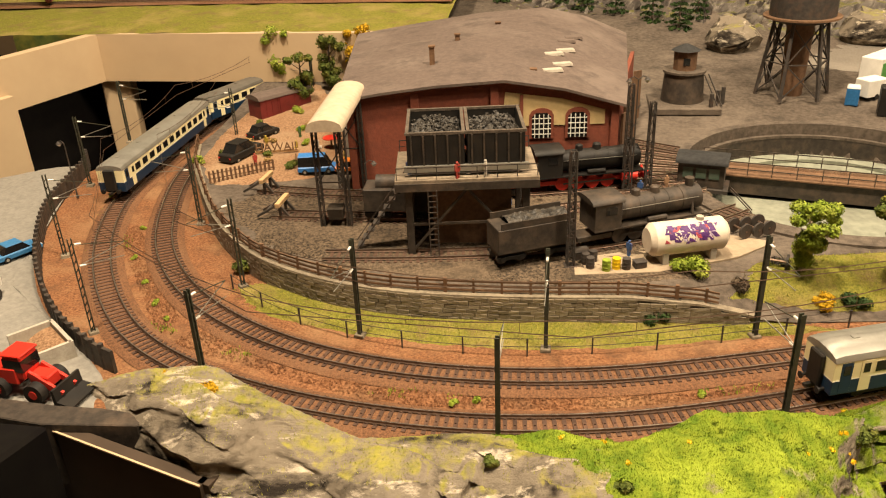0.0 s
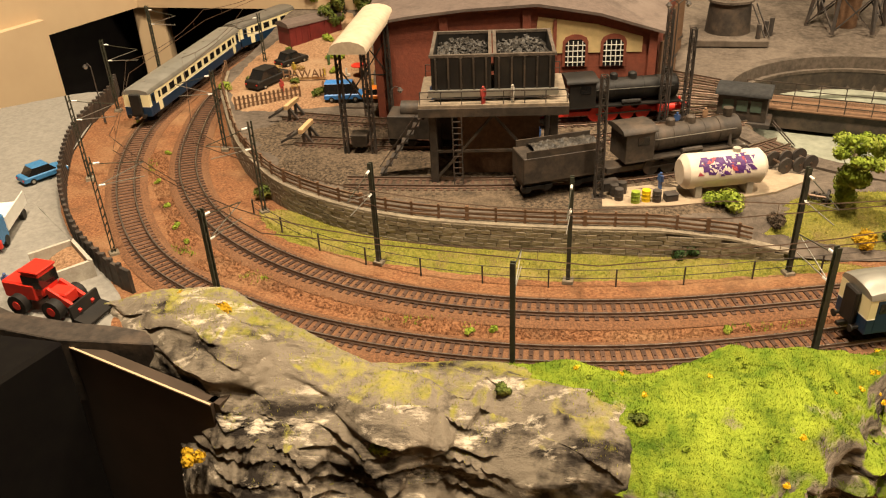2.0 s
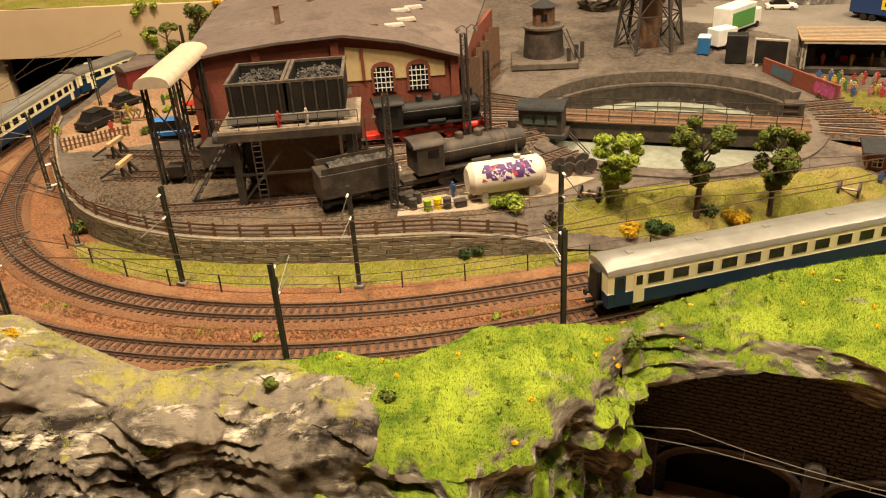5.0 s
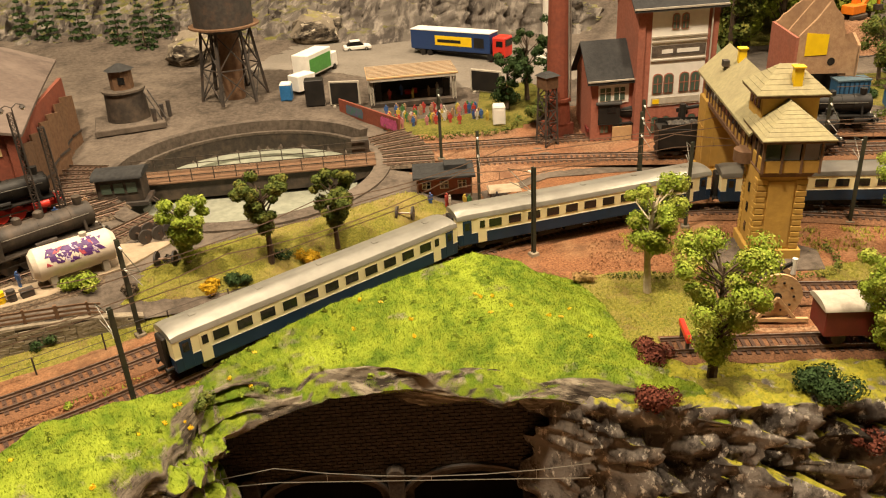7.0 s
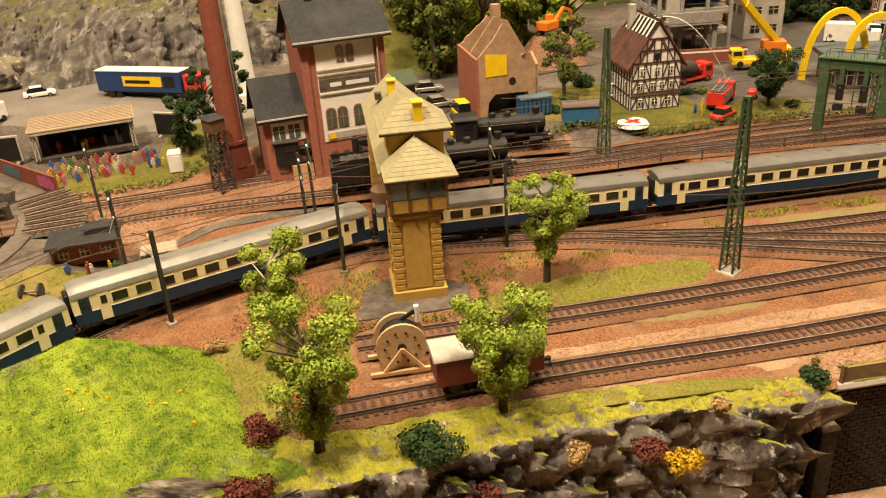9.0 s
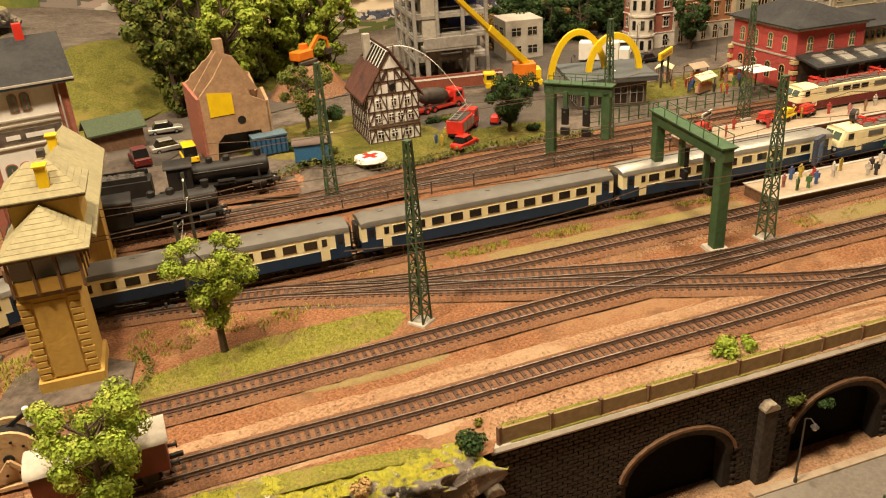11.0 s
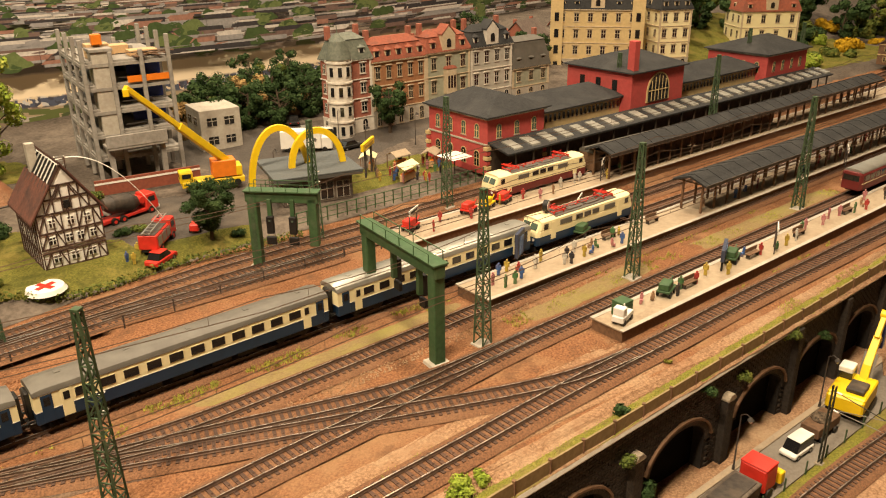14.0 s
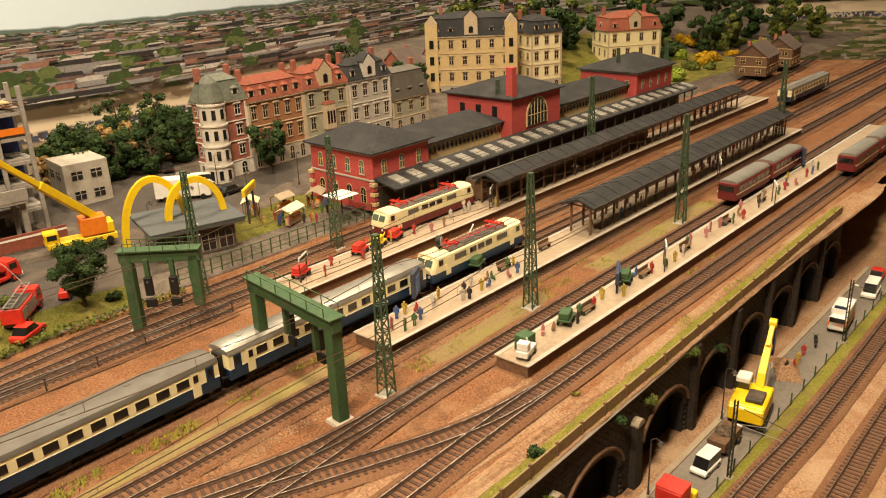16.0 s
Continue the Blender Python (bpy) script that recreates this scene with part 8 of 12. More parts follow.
# electric locomotive at the back platform, brown coaches, red railbuses
el2 = electric_loco("electric_locomotive", "cream and wine-red electric locomotive at the back platform", CREAM, DKRED, 20.0)
s7 = station_of("track_station", 232)
seat_on(el2, "track_station", s7 - 12.0, 20)
for k in range(2):
    bc_ = thing("brown_coach", "dark brown passenger coach behind the electric locomotive", "coach", group="brown coaches")
    part("body", G().box(0, 0, .9, 26, 3.2, 2.9), WOOD, bc_, bev=.08)
    part("roof", G().loft([[(px, s, u) for s, u in section(3.3, 3.8, 3.85, .7, 7)] for px in (-13, 13)]), DKROOF, bc_, smooth=40)
    for j in range(10):
        part("window", G().box(-10.8 + j * 2.4, -1.62, 2.4, 1.5, .05, .9), DARKG, bc_)
    for px in (-8.5, 8.5):
        bogie(bc_, px, (-1.2, 1.2), 3.4)
    seat_on(bc_, "track_station", s7 + 12.5 + k * 27.5, 26)
fc_ = again(silver, 0, 0)
tagged(fc_, "blue and cream coach standing far down the station")
seat_on(fc_, "track_inner", station_of("track_inner", 344) - 14, 28.2)


def railbus(tr, s, label):
    r = thing("railbus", label, "railbus", group="red railbuses")
    part("body", G().loft([[(px, s2 * k, u) for s2, u in ((-1.6, .9), (-1.6, 3.3), (-1.3, 3.6), (1.3, 3.6), (1.6, 3.3), (1.6, .9))] for px, k in ((-7, .8), (-6.4, 1), (6.4, 1), (7, .8))]), DKRED, r, bev=.06)
    part("roof", G().loft([[(px, s2, u) for s2, u in section(2.9, 3.5, 3.55, .45, 6)] for px in (-6.6, 6.6)]), SILVER, r, "grey railbus roof", smooth=40)
    part("window_band", G().box(0, 0, 2.3, 12.6, 3.24, .85), DARKG, r)
    for k in range(8):
        part("window_post", G().box(-6 + k * 1.7, 0, 2.3, .25, 3.28, .85), DKRED, r)
    part("stripe", G().box(0, 0, 1.9, 13.2, 3.26, .1), CREAM, r)
    part("front_window", G().box(-6.9, 0, 2.3, .3, 2.4, .85), DARKG, r)
    for px in (-4, 4):
        h = G()
        wheelset(h, px)
        part("wheelset", h, IRON, r, smooth=40)
    part("underframe", G().box(0, 0, .5, 12, 2.2, .5), BLACK, r)
    seat_on(r, tr, s, 13)


s2_ = station_of("track_siding", 236)
railbus("track_siding", s2_ + 7.5, "dark red railbus with a grey roof at the platform")
railbus("track_siding", s2_ + 22.5, "dark red railbus trailer coupled behind another")
s1_ = station_of("track_front", 256)
railbus("track_front", s1_ + 6.5, "dark red railbus arriving on the front track")
railbus("track_front", s1_ + 21.5, "dark red railbus trailer on the front track")

# signal gantries
def gantry(x, y, rz, span, h, drop, label):
    r = thing("signal_gantry", label, "gantry", x, y, 0, rz, "green signal gantries")
    for u in (0,):
        leg = part("leg", G().box(u, 0, .3, 1.2, 1.2, h), GREENM, r, bev=.08)
        part("leg_web", G().box(u, -.62, .6, .5, .06, h - .8), MAST, leg)
        part("foot", G().box(u, 0, -.1, 2.2, 2.2, .45, 0, .9, .9), CONC, leg, "pale concrete foot", bev=.06)
        part("leg_cap", G().box(u, 0, h + .3, 1.5, 1.5, .25), GREENM, leg)
    part("drop_leg", G().box(span, 0, drop, 1.1, 1.1, h - drop - .3), GREENM, r, "hanging green end leg", bev=.08)
    part("beam", G().box(span / 2, 0, h - .9, span + 1.6, 1.1, 1.3), GREENM, r, "green box girder", bev=.08)
    part("walkway", G().box(span / 2, 0, h + .45, span + 1.8, 1.7, .15), GREENM, r)
    rg = G()
    for s in (-.8, .8):
        for k in range(6):
            rg.bar((span * k / 5, s, h + .6), (span * k / 5, s, h + 1.5), .07)
        rg.bar((0, s, h + 1.5), (span, s, h + 1.5), .07)
    part("railing", rg, GREENM, r)
    for u in (span * .30, span * .68):
        part("hanger", G().box(u, -.6, h - 4.4, .5, .5, 4.0), GREENM, r)
        s_ = part("signal_head", G().box(u + .1, -1.1, h - 4.6, .9, .5, 2.2), BLACK, r, "black signal head", bev=.06)
        part("signal_disc", G().box(u + .1, -1.1, h - 6.0, 1.2, .4, 1.0), BLACK, s_, bev=.06)
        part("lens", G().cyl((u + .1, -1.36, h - 2.9), (u + .1, -1.42, h - 2.9), .14, n=8), PANEG, s_)


gantry(167.6, 34.3, 58, 13.0, 10.2, 3.6, "green steel signal gantry spanning two tracks")
gantry(180.4, 64.5, -73, 7.4, 9.6, 3.2, "green steel signal gantry beside the hedge")

# masts
tm = tower_mast()
place(tm, 139.3, 47.1, 0, 10)
for x, y in ((172.9, 31.7), (194.9, 21.3), (228.5, 4.2), (153.0, 76.8), (209.8, 52.0), (190.4, 62.4), (258, 38.0), (283.0, -15.2), (262, 20.8), (303, 18.7), (318, 8)):
    again(tm, x, y, 0, RZ + 5)
# small things on the platforms
clock = thing("station_clock", "black station clock on a post", "clock", 199.6, 33.6, 1.38)
part("post", G().cyl((0, 0, 0), (0, 0, 4.2), .12, n=8), BLACK, clock)
part("case", G().cyl((0, -.3, 4.6), (0, .3, 4.6), .75, n=18).move(Matrix.Identity(4)), BLACK, clock, smooth=40)
part("face", G().cyl((0, -.34, 4.6), (0, -.31, 4.6), .6, n=18), WHITE, clock)
part("pointer", G().box(0, -.37, 4.6, .06, .02, .45).box(.15, -.37, 4.58, .3, .02, .06), BLACK, clock)


def board(x, y, w, h, zz, label, lit):
    r = thing("display_board", label, "sign", x, y, 1.38, RZ + 28, "platform display boards")
    part("frame", G().box(0, 0, zz, w, .45, h), mat("board_frame", (.05, .06, .10), rough=.4), r, bev=.05)
    part("picture", G().box(0, -.25, zz + .3, w * .55, .04, h * .7), lit, r, "blue picture panel")
    for s in (-w * .4, w * .4):
        part("post", G().box(s, 0, 0, .25, .25, zz + .2), BLACK, r)


bluep = mat("blue_poster", (.03, .10, .38), (.25, .4, .65), scale=180, rough=.35, bump=0)
board(192.4, 34.6, 2.6, 3.2, .4, "dark framed display board with a blue poster", bluep)
board(199.6, 11.6, 4.2, 1.5, 1.2, "dark blue destination board on posts", bluep)
board(259, -16.6, 2.0, 3.0, .4, "dark display board with a blue poster", bluep)


def name_sign(x, y, z, w=3.2):
    r = thing("name_sign", "white station name sign with a plain dark bar", "sign", x, y, z, RZ + 30, "station name signs")
    part("board", G().box(0, 0, 2.6, w, .14, .8), WHITE, r, bev=.03)
    part("bar", G().box(0, -.09, 2.85, w * .75, .03, .3), BLACK, r)
    for s in (-w * .4, w * .4):
        part("post", G().box(s, .12, 0, .14, .14, 3.0), IRON, r)


for x, y in ((195.4, 50.4), (206.8, 6.2), (208.6, 31.6), (236, -9.6), (228, 33), (250, -2.2)):
    name_sign(x, y, 1.38, 3.0)


def cart(x, y, rz, m, label):
    r = thing("luggage_cart", label, "cart", x, y, 1.38, rz, "luggage carts")
    part("bed", G().box(0, 0, .6, 2.6, 1.5, .25), m, r, bev=.04)
    part("load", G().box(-.3, 0, .85, 1.8, 1.2, .8), m, r, bev=.1)
    part("drawbar", G().bar((1.3, 0, .6), (2.2, 0, 1.4), .12), m, r)
    for px in (-.8, .8):
        for s in (-.7, .7):
            part("wheel", G().cyl((px, s - .1, .35), (px, s + .1, .35), .35, n=10), BLACK, r, smooth=40)


for x, y, m, n in ((205.2, 46.6, RED, "red"), (208.2, 45.0, YELLOW, "yellow"), (211.4, 43.6, RED, "red"), (196.0, 51.2, RED, "red"), (203.0, 29.6, GREENM, "green"), (201.4, 10.8, GREENM, "green"), (189.0, 16.4, GREENM, "green")):
    cart(x, y, RZ + 20, m, n + " luggage cart on the platform")
cr = thing("crate_stack", "stack of green crates on the platform end", "crates", 182.4, 19.8, 1.38, RZ)
for k in range(4):
    part("crate", G().box(0, 0, k * .42, 1.7, 1.5, .4), GREENM, cr, bev=.04)
tg = thing("luggage_tractor", "white electric luggage tractor on the platform end", "tractor", 180.8, 19.4, 1.38, RZ + 15)
part("body", G().box(0, 0, .3, 2.6, 1.3, .7), WHITE, tg, bev=.08)
part("seat_box", G().box(-.7, 0, 1.0, .9, 1.2, .9), WHITE, tg, bev=.08)
part("column", G().bar((.6, 0, 1.0), (.2, 0, 1.9), .12), WHITE, tg)
for px in (-.8, .8):
    for s in (-.6, .6):
        part("wheel", G().cyl((px, s - .1, .3), (px, s + .1, .3), .3, n=10), BLACK, tg, smooth=40)


def bench(x, y):
    r = thing("platform_bench", "brown slatted platform bench", "bench", x, y, 1.38, RZ, "platform benches")
    part("seat", G().box(0, 0, .5, 2.4, .6, .12), WOOD, r)
    part("backrest", G().box(0, .3, .7, 2.4, .1, .5), WOOD, r)
    for s in (-1, 1):
        part("leg", G().box(s, 0, 0, .12, .5, .5), IRON, r)


for s in (14, 27, 38, 51, 64):
    bench(P2[0] + DIRX * s + NX * 1.9, P2[1] + DIRY * s + NY * 1.9)
for s in (24, 33):
    bench(P1[0] + DIRX * s + NX * 3.2, P1[1] + DIRY * s + NY * 3.2)
rc = random.Random(6)
for i in range(34):
    s = 5 + i * 2.5 + rc.random() * 2
    n = .8 + rc.random() * 2.4
    figure(P2[0] + DIRX * s + NX * n, P2[1] + DIRY * s + NY * n, 1.38, rc.randrange(8), rc.uniform(0, 360), rc.random() < .3, "waiting travellers")
for i in range(42):
    s = 1 + i * 1.1 + rc.random() * 2 if i < 22 else 44 + (i - 22) * 3.3
    n = .8 + rc.random() * 3.4
    figure(P1[0] + DIRX * s + NX * n, P1[1] + DIRY * s + NY * n, 1.38, rc.randrange(8), rc.uniform(0, 360), rc.random() < .2, "waiting travellers")
for i in range(14):
    s = 4 + i * 3 + rc.random() * 2
    figure(191.2 + DIRX * s + NX * (1 + 3 * rc.random()), 49.4 + DIRY * s + NY * (1 + 3 * rc.random()), 1.38, rc.randrange(8), rc.uniform(0, 360), False, "waiting travellers")

# diner with yellow arches
dn = thing("diner", "flat grey-roofed diner with two big yellow arches", "building", 204.6, 72.6, 1.1, -41)
part("wall", G().box(0, 0, 0, 10.6, 9.2, 3.9), GREY, dn, bev=.05)
panes_on(dn, "f", 10.6, 9.2, .4, (-3.8, -1.3, 1.3, 3.8), 2.1, 2.6, CONC, DARKG)
panes_on(dn, "l", 10.6, 9.2, .4, (-3, 0, 3), 2.4, 2.6, CONC, DARKG)
part("roof", G().box(0, 0, 3.9, 13.0, 11.4, .6, 0, 1.03, 1.03), mat("blue_grey_roof", (.16, .17, .165), (.13, .14, .135), scale=60, rough=.7), dn, "flat blue-grey roof", bev=.08)
part("roof_edge", G().box(0, 0, 4.5, 13.4, 11.8, .25), mat("roof_edge_grey", (.10, .11, .11)), dn, bev=.05)
for cx, cy, dx, base, top, half in ((-4.0, 1.0, 1, 0, 10.6, 4.6), (1.2, -.8, 1, 3.6, 10.0, 4.0)):
    path = []
    for k in range(21):
        a = math.pi * k / 20
        path.append((cx - half * math.cos(a), cy, base + (top - base) * math.sin(a) ** .85))
    rings = []
    for k, p in enumerate(path):
        q0, q1 = Vector(path[max(k - 1, 0)]), Vector(path[min(k + 1, 20)])
        d = (q1 - q0).normalized()
        n_ = Vector((-d.z, 0, d.x))
        rings.append([Vector(p) + n_ * a + Vector((0, b, 0)) for a, b in ((-.45, -.35), (.45, -.35), (.45, .35), (-.45, .35))])
    part("arch", G().loft(rings), YELLOW, dn, "big bright yellow arch", smooth=40)
ys = thing("yellow_sign", "long yellow sign board on a post", "sign", 216.5, 69.0, 1.2, 12)
part("board", G().box(0, 0, 4.6, 6.0, .5, 1.2), YELLOW, ys, bev=.06)
part("bar", G().box(0, -.27, 5.0, 4.4, .04, .35), OCHRE, ys, "plain bar of lettering")
part("post", G().box(-1.6, 0, 0, .3, .3, 4.6).box(1.6, 0, 0, .3, .3, 4.6), IRON, ys)
for i, (x, y, w) in enumerate(((222.4, 66.6, 3.0), (216.6, 62.4, 4.0), (225.6, 62.0, 3.2), (219.6, 70.8, 2.6))):
    m = thing("market_stall", "market stall with a pale awning and wooden counter", "stall", x, y, 1.2, -20 + 14 * i, "market stalls")
    part("awning", gable_roof(G(), w, 2.4, 2.2, .6, "x", .2, .1), CREAM if i % 2 else PAVE, m)
    part("counter", G().box(0, -.5, 0, w * .9, .8, 1.1), PALEW, m, bev=.05)
    part("ware_crate", G().box(0, -.5, 1.1, w * .8, .6, .25), ORANGE, m)
    for s in (-w / 2, w / 2):
        part("post", G().box(s, -1.1, 0, .12, .12, 2.3).box(s, 1.1, 0, .12, .12, 2.3), WOOD, m)
um = thing("white_awning", "white square awning beside the station", "awning", 221.0, 55.6, 1.2, RZ)
part("cloth", G().box(0, 0, 3.4, 4.2, 4.2, .15, 0, .9, .9), WHITE, um)
part("post", G().cyl((0, 0, 0), (0, 0, 3.4), .12, n=6), IRON, um)
rc = random.Random(9)
for i in range(22):
    figure(214 + rc.random() * 13, 58 + rc.random() * 10, 1.3, rc.randrange(8), rc.uniform(0, 360), False, "market visitors")
fnc = thing("mesh_fence", "green wire mesh fence along the back track", "fence")
for k in range(22):
    t = k / 21
    x, y = 192 + 30 * t, 66.6 - 15.6 * t
    part("post", G().box(x, y, .8, .14, .14, 2.2), GREENM, fnc)
part("rail", G().bar((192, 66.6, 2.9), (222, 51, 2.9), .1).bar((192, 66.6, 1.4), (222, 51, 1.4), .1).bar((192, 66.6, 2.1), (222, 51, 2.1), .06), GREENM, fnc)

# crane truck
ck = thing("crane_truck", "yellow and orange mobile crane with its boom raised", "crane", 201.0, 88.2, 1.6, -42)
part("chassis", G().box(0, 0, .5, 9.5, 2.8, .9), YELLOW, ck, bev=.08)
part("cab", G().box(-4.0, 0, 1.2, 2.0, 2.6, 1.7), YELLOW, ck, bev=.15)
part("cab_window", G().box(-4.0, -1.33, 2.0, 1.3, .06, .7).box(-5.0, 0, 2.0, .06, 2.0, .7), DARKG, ck)
part("superstructure", G().box(1.8, 0, 1.6, 3.6, 2.8, 2.6), ORANGE, ck, bev=.1)
part("counterweight", G().box(4.0, 0, 1.6, 1.0, 2.8, 1.6), YELLOW, ck, bev=.1)
for px in (-3.5, -1.2, 1.6, 3.6):
    for s in (-1.2, 1.2):
        part("wheel", G().cyl((px, s - .25, .55), (px, s + .25, .55), .55, n=12), BLACK, ck, smooth=40)
mloc = pose(201.0, 88.2, 1.6, 0, 0, -42).inverted()
a_, b_ = mloc @ Vector((203.0, 86.6, 5.2)), mloc @ Vector((186.4, 88.4, 19.6))
m_ = a_.lerp(b_, .52)
part("boom", G().bar(a_, m_, 1.0, 1.1), YELLOW, ck, "lower yellow boom section", bev=.06)
part("boom_extension", G().bar(m_, b_, .7, .75), YELLOW, ck, "upper yellow boom section", bev=.05)
part("hook_block", G().box(b_.x, b_.y, b_.z - 1.2, .8, .8, 1.0), YELLOW, ck, bev=.06)

# unfinished concrete building
cp = thing("concrete_shell", "unfinished grey concrete parking building on columns", "building", 206.5, 110.5, 1.4, -32)
RAWC = mat("raw_grey_concrete", (.33, .305, .27), (.25, .23, .20), scale=170, rough=.88, bump=.3, c3=(.19, .17, .145), stain=26, amount=.6, spec=.15)
BLUESH = mat("blue_sheeting", (.01, .03, .22), rough=.4)
for k in range(5):
    z = 3.6 + k * 3.7
    part("floor_slab", G().box(0, .4, z, 13.2, 17.4, .45), RAWC, cp, "grey concrete floor slab", bev=.05)
    part("edge_beam", G().box(0, -8.4, z - .45, 13.2, .5, .5), RAWC, cp)
    part("edge_beam", G().box(-6.5, .4, z - .45, .5, 17.4, .5), RAWC, cp)
    if k:
        part("guard_rail", G().bar((-1.4, -8.2, z + 1.3), (6.5, -8.2, z + 1.3), .12), IRON, cp)
        part("guard_rail", G().bar((-6.4, -8.2, z + 1.3), (-6.4, 9, z + 1.3), .12), IRON, cp)
    if k in (1, 2, 3):
        part("back_wall", G().box(2.4, 4.0, z + .45, 8.4, .3, 3.2), DASPH, cp, "dark unfinished back wall")
for px in (-6.5, -2.4, 2.2, 6.5):
    for py in (-8.7, -2.8, 3, 9):
        part("column", G().box(px, py, 0, .62, .62, 19.6 + (2.6 if px in (6.5, -6.5) else .6)), RAWC, cp, bev=.05)
part("stair_core", G().box(-3.6, -6.9, 3.0, 3.0, 3.2, 17.2), CONC, cp, "pale stair tower", bev=.08)
part("core_cap", G().box(-3.6, -6.9, 20.2, 3.5, 3.7, .5), RAWC, cp, bev=.05)
part("front_slab", G().box(-1.0, -10.4, 5.6, 9.2, 3.6, .5), RAWC, cp, bev=.05)
part("front_parapet", G().box(-1.0, -12.1, 6.0, 9.4, .35, 1.9), RAWC, cp, bev=.05)
for px in (-5.0, 3.0):
    part("front_column", G().box(px, -11.0, 0, .8, .8, 5.7), RAWC, cp, bev=.05)
for zz in (7.9, 11.6, 15.3):
    part("blue_sheet", G().box(3.6, -3.2, zz, 5.4, .15, 2.5), BLUESH, cp, "deep blue plastic sheeting")
for px, py, sx, sz in ((-3.4, -4.6, 3.4, 2.2), (3.2, -5.6, 4.4, .9), (.4, -1.6, 3.0, 1.4)):
    part("timber_pile", G().box(px, py, 18.9, sx, 2.6, sz), PALEW, cp, "pale timber pile", bev=.05)
for k in range(6):
    part("scaffold_board", G().box(1.6 + k * .9, -7.4, 19.0 + .25 * (k % 3), .7, 3.4, .14, 12 * k), WOOD, cp)
part("orange_net", G().box(3.0, -8.7, 15.2, 6.6, .1, 1.0), ORANGE, cp)
part("crane_head", G().box(-3.6, -6.4, 21.1, 1.5, 1.2, 1.6), ORANGE, cp, bev=.1)
ob2 = thing("concrete_office", "small pale flat-roofed building beside the shell", "building", 222.0, 104.6, 1.4, -32)
part("wall", G().box(0, 0, 0, 7.5, 8, 7.4), CONC, ob2, bev=.06)
panes_on(ob2, "f", 7.5, 8, 1.0, (-1.6, 1.6), 2.0, 1.6, CONC, DARKG)
panes_on(ob2, "f", 7.5, 8, 4.4, (-1.6, 1.6), 2.0, 1.6, CONC, DARKG)
panes_on(ob2, "l", 7.5, 8, 4.4, (-1.6, 1.6), 2.0, 1.6, CONC, DARKG)
hd = thing("site_hoarding", "reddish brown site hoarding with a red and white tape", "fence", 196.6, 97.0, 1.5, -34)
part("board", G().box(0, 0, 0, 16, .25, 2.4), BRICK, hd, bev=.03)
part("tape", G().box(0, -.16, 1.7, 16, .04, .3), WHITE, hd)
bt_ = thing("box_truck", "white box truck parked beside the diner", "truck", 224.6, 86.6, 1.4, -62)
part("box", G().box(-.6, 0, .7, 7.2, 2.8, 3.2), WHITE, bt_, bev=.08)
part("cab", G().box(4.0, 0, .5, 1.9, 2.6, 2.3), WHITE, bt_, bev=.15)
for px in (-2.6, 3.6):
    for s in (-1.2, 1.2):
        part("wheel", G().cyl((px, s - .2, .5), (px, s + .2, .5), .5, n=12), BLACK, bt_, smooth=40)
car("white_minibus", "white vintage minibus on the town street", 232.6, 87.0, 1.5, -60, WHITE, 5.0, 2.0, 1.8, "van")
car("black_car", "black car on the town street", 228.6, 79.6, 1.5, -20, BLACK, 5.0, 2.0, 1.6)
car("yellow_car", "yellow car beside the diner", 218.6, 77.0, 1.5, -20, YELLOW, 4.6, 1.9, 1.6)
patch("ground_town_street", "dark asphalt town street before the houses", DASPH, [(206, 92), (216, 76), (226, 74), (240, 72), (262, 66), (268, 74), (246, 82), (238, 96), (230, 118), (214, 112)], upper_z, lift=.2)

# town houses
def lamp_row():
    for x, y in ((214, 78), (224, 73.6), (236, 70), (232, 84), (206, 80)):
        lamp_post("street_lamp", "black street lamp on the town street", x, y, upper_z(x, y), 5.6, 0)


lamp_row()
for i, (x, y, m) in enumerate(((238.5, 114.5, LEAF3), (242, 108, LEAF3), (247, 111, LEAF2), (252, 104, LEAF3), (259, 124, LEAF3), (266, 118, LEAF3), (236, 106, TAN), (250, 98.5, LEAF3))):
    tree("dark_tree", "dense dark green tree behind the corner house", x, y, upper_z(x, y) - .2, 9.5, 4.2, m, 700 + i, BARK, clumps=20, tufts=50, low=.08, size=.42)
patch("lawn_diner", "green lawn beside the diner terrace", LAWN, [(204, 68), (212, 64), (222, 60), (232, 56), (238, 60), (230, 68), (218, 72), (208, 75)], upper_z, lift=.16)
for i, (x, y, m, lab) in enumerate(((243, 84, WHITE, "white"), (250, 79.4, BLUE, "dark blue"), (258, 76, DKRED, "dark red"), (233, 92, SILVER, "silver"), (238, 98, BLACK, "black"))):
    car("parked_car", lab + " car parked on the town street", x, y, upper_z(x, y) + .15, -24 + 60 * (i > 2), m)


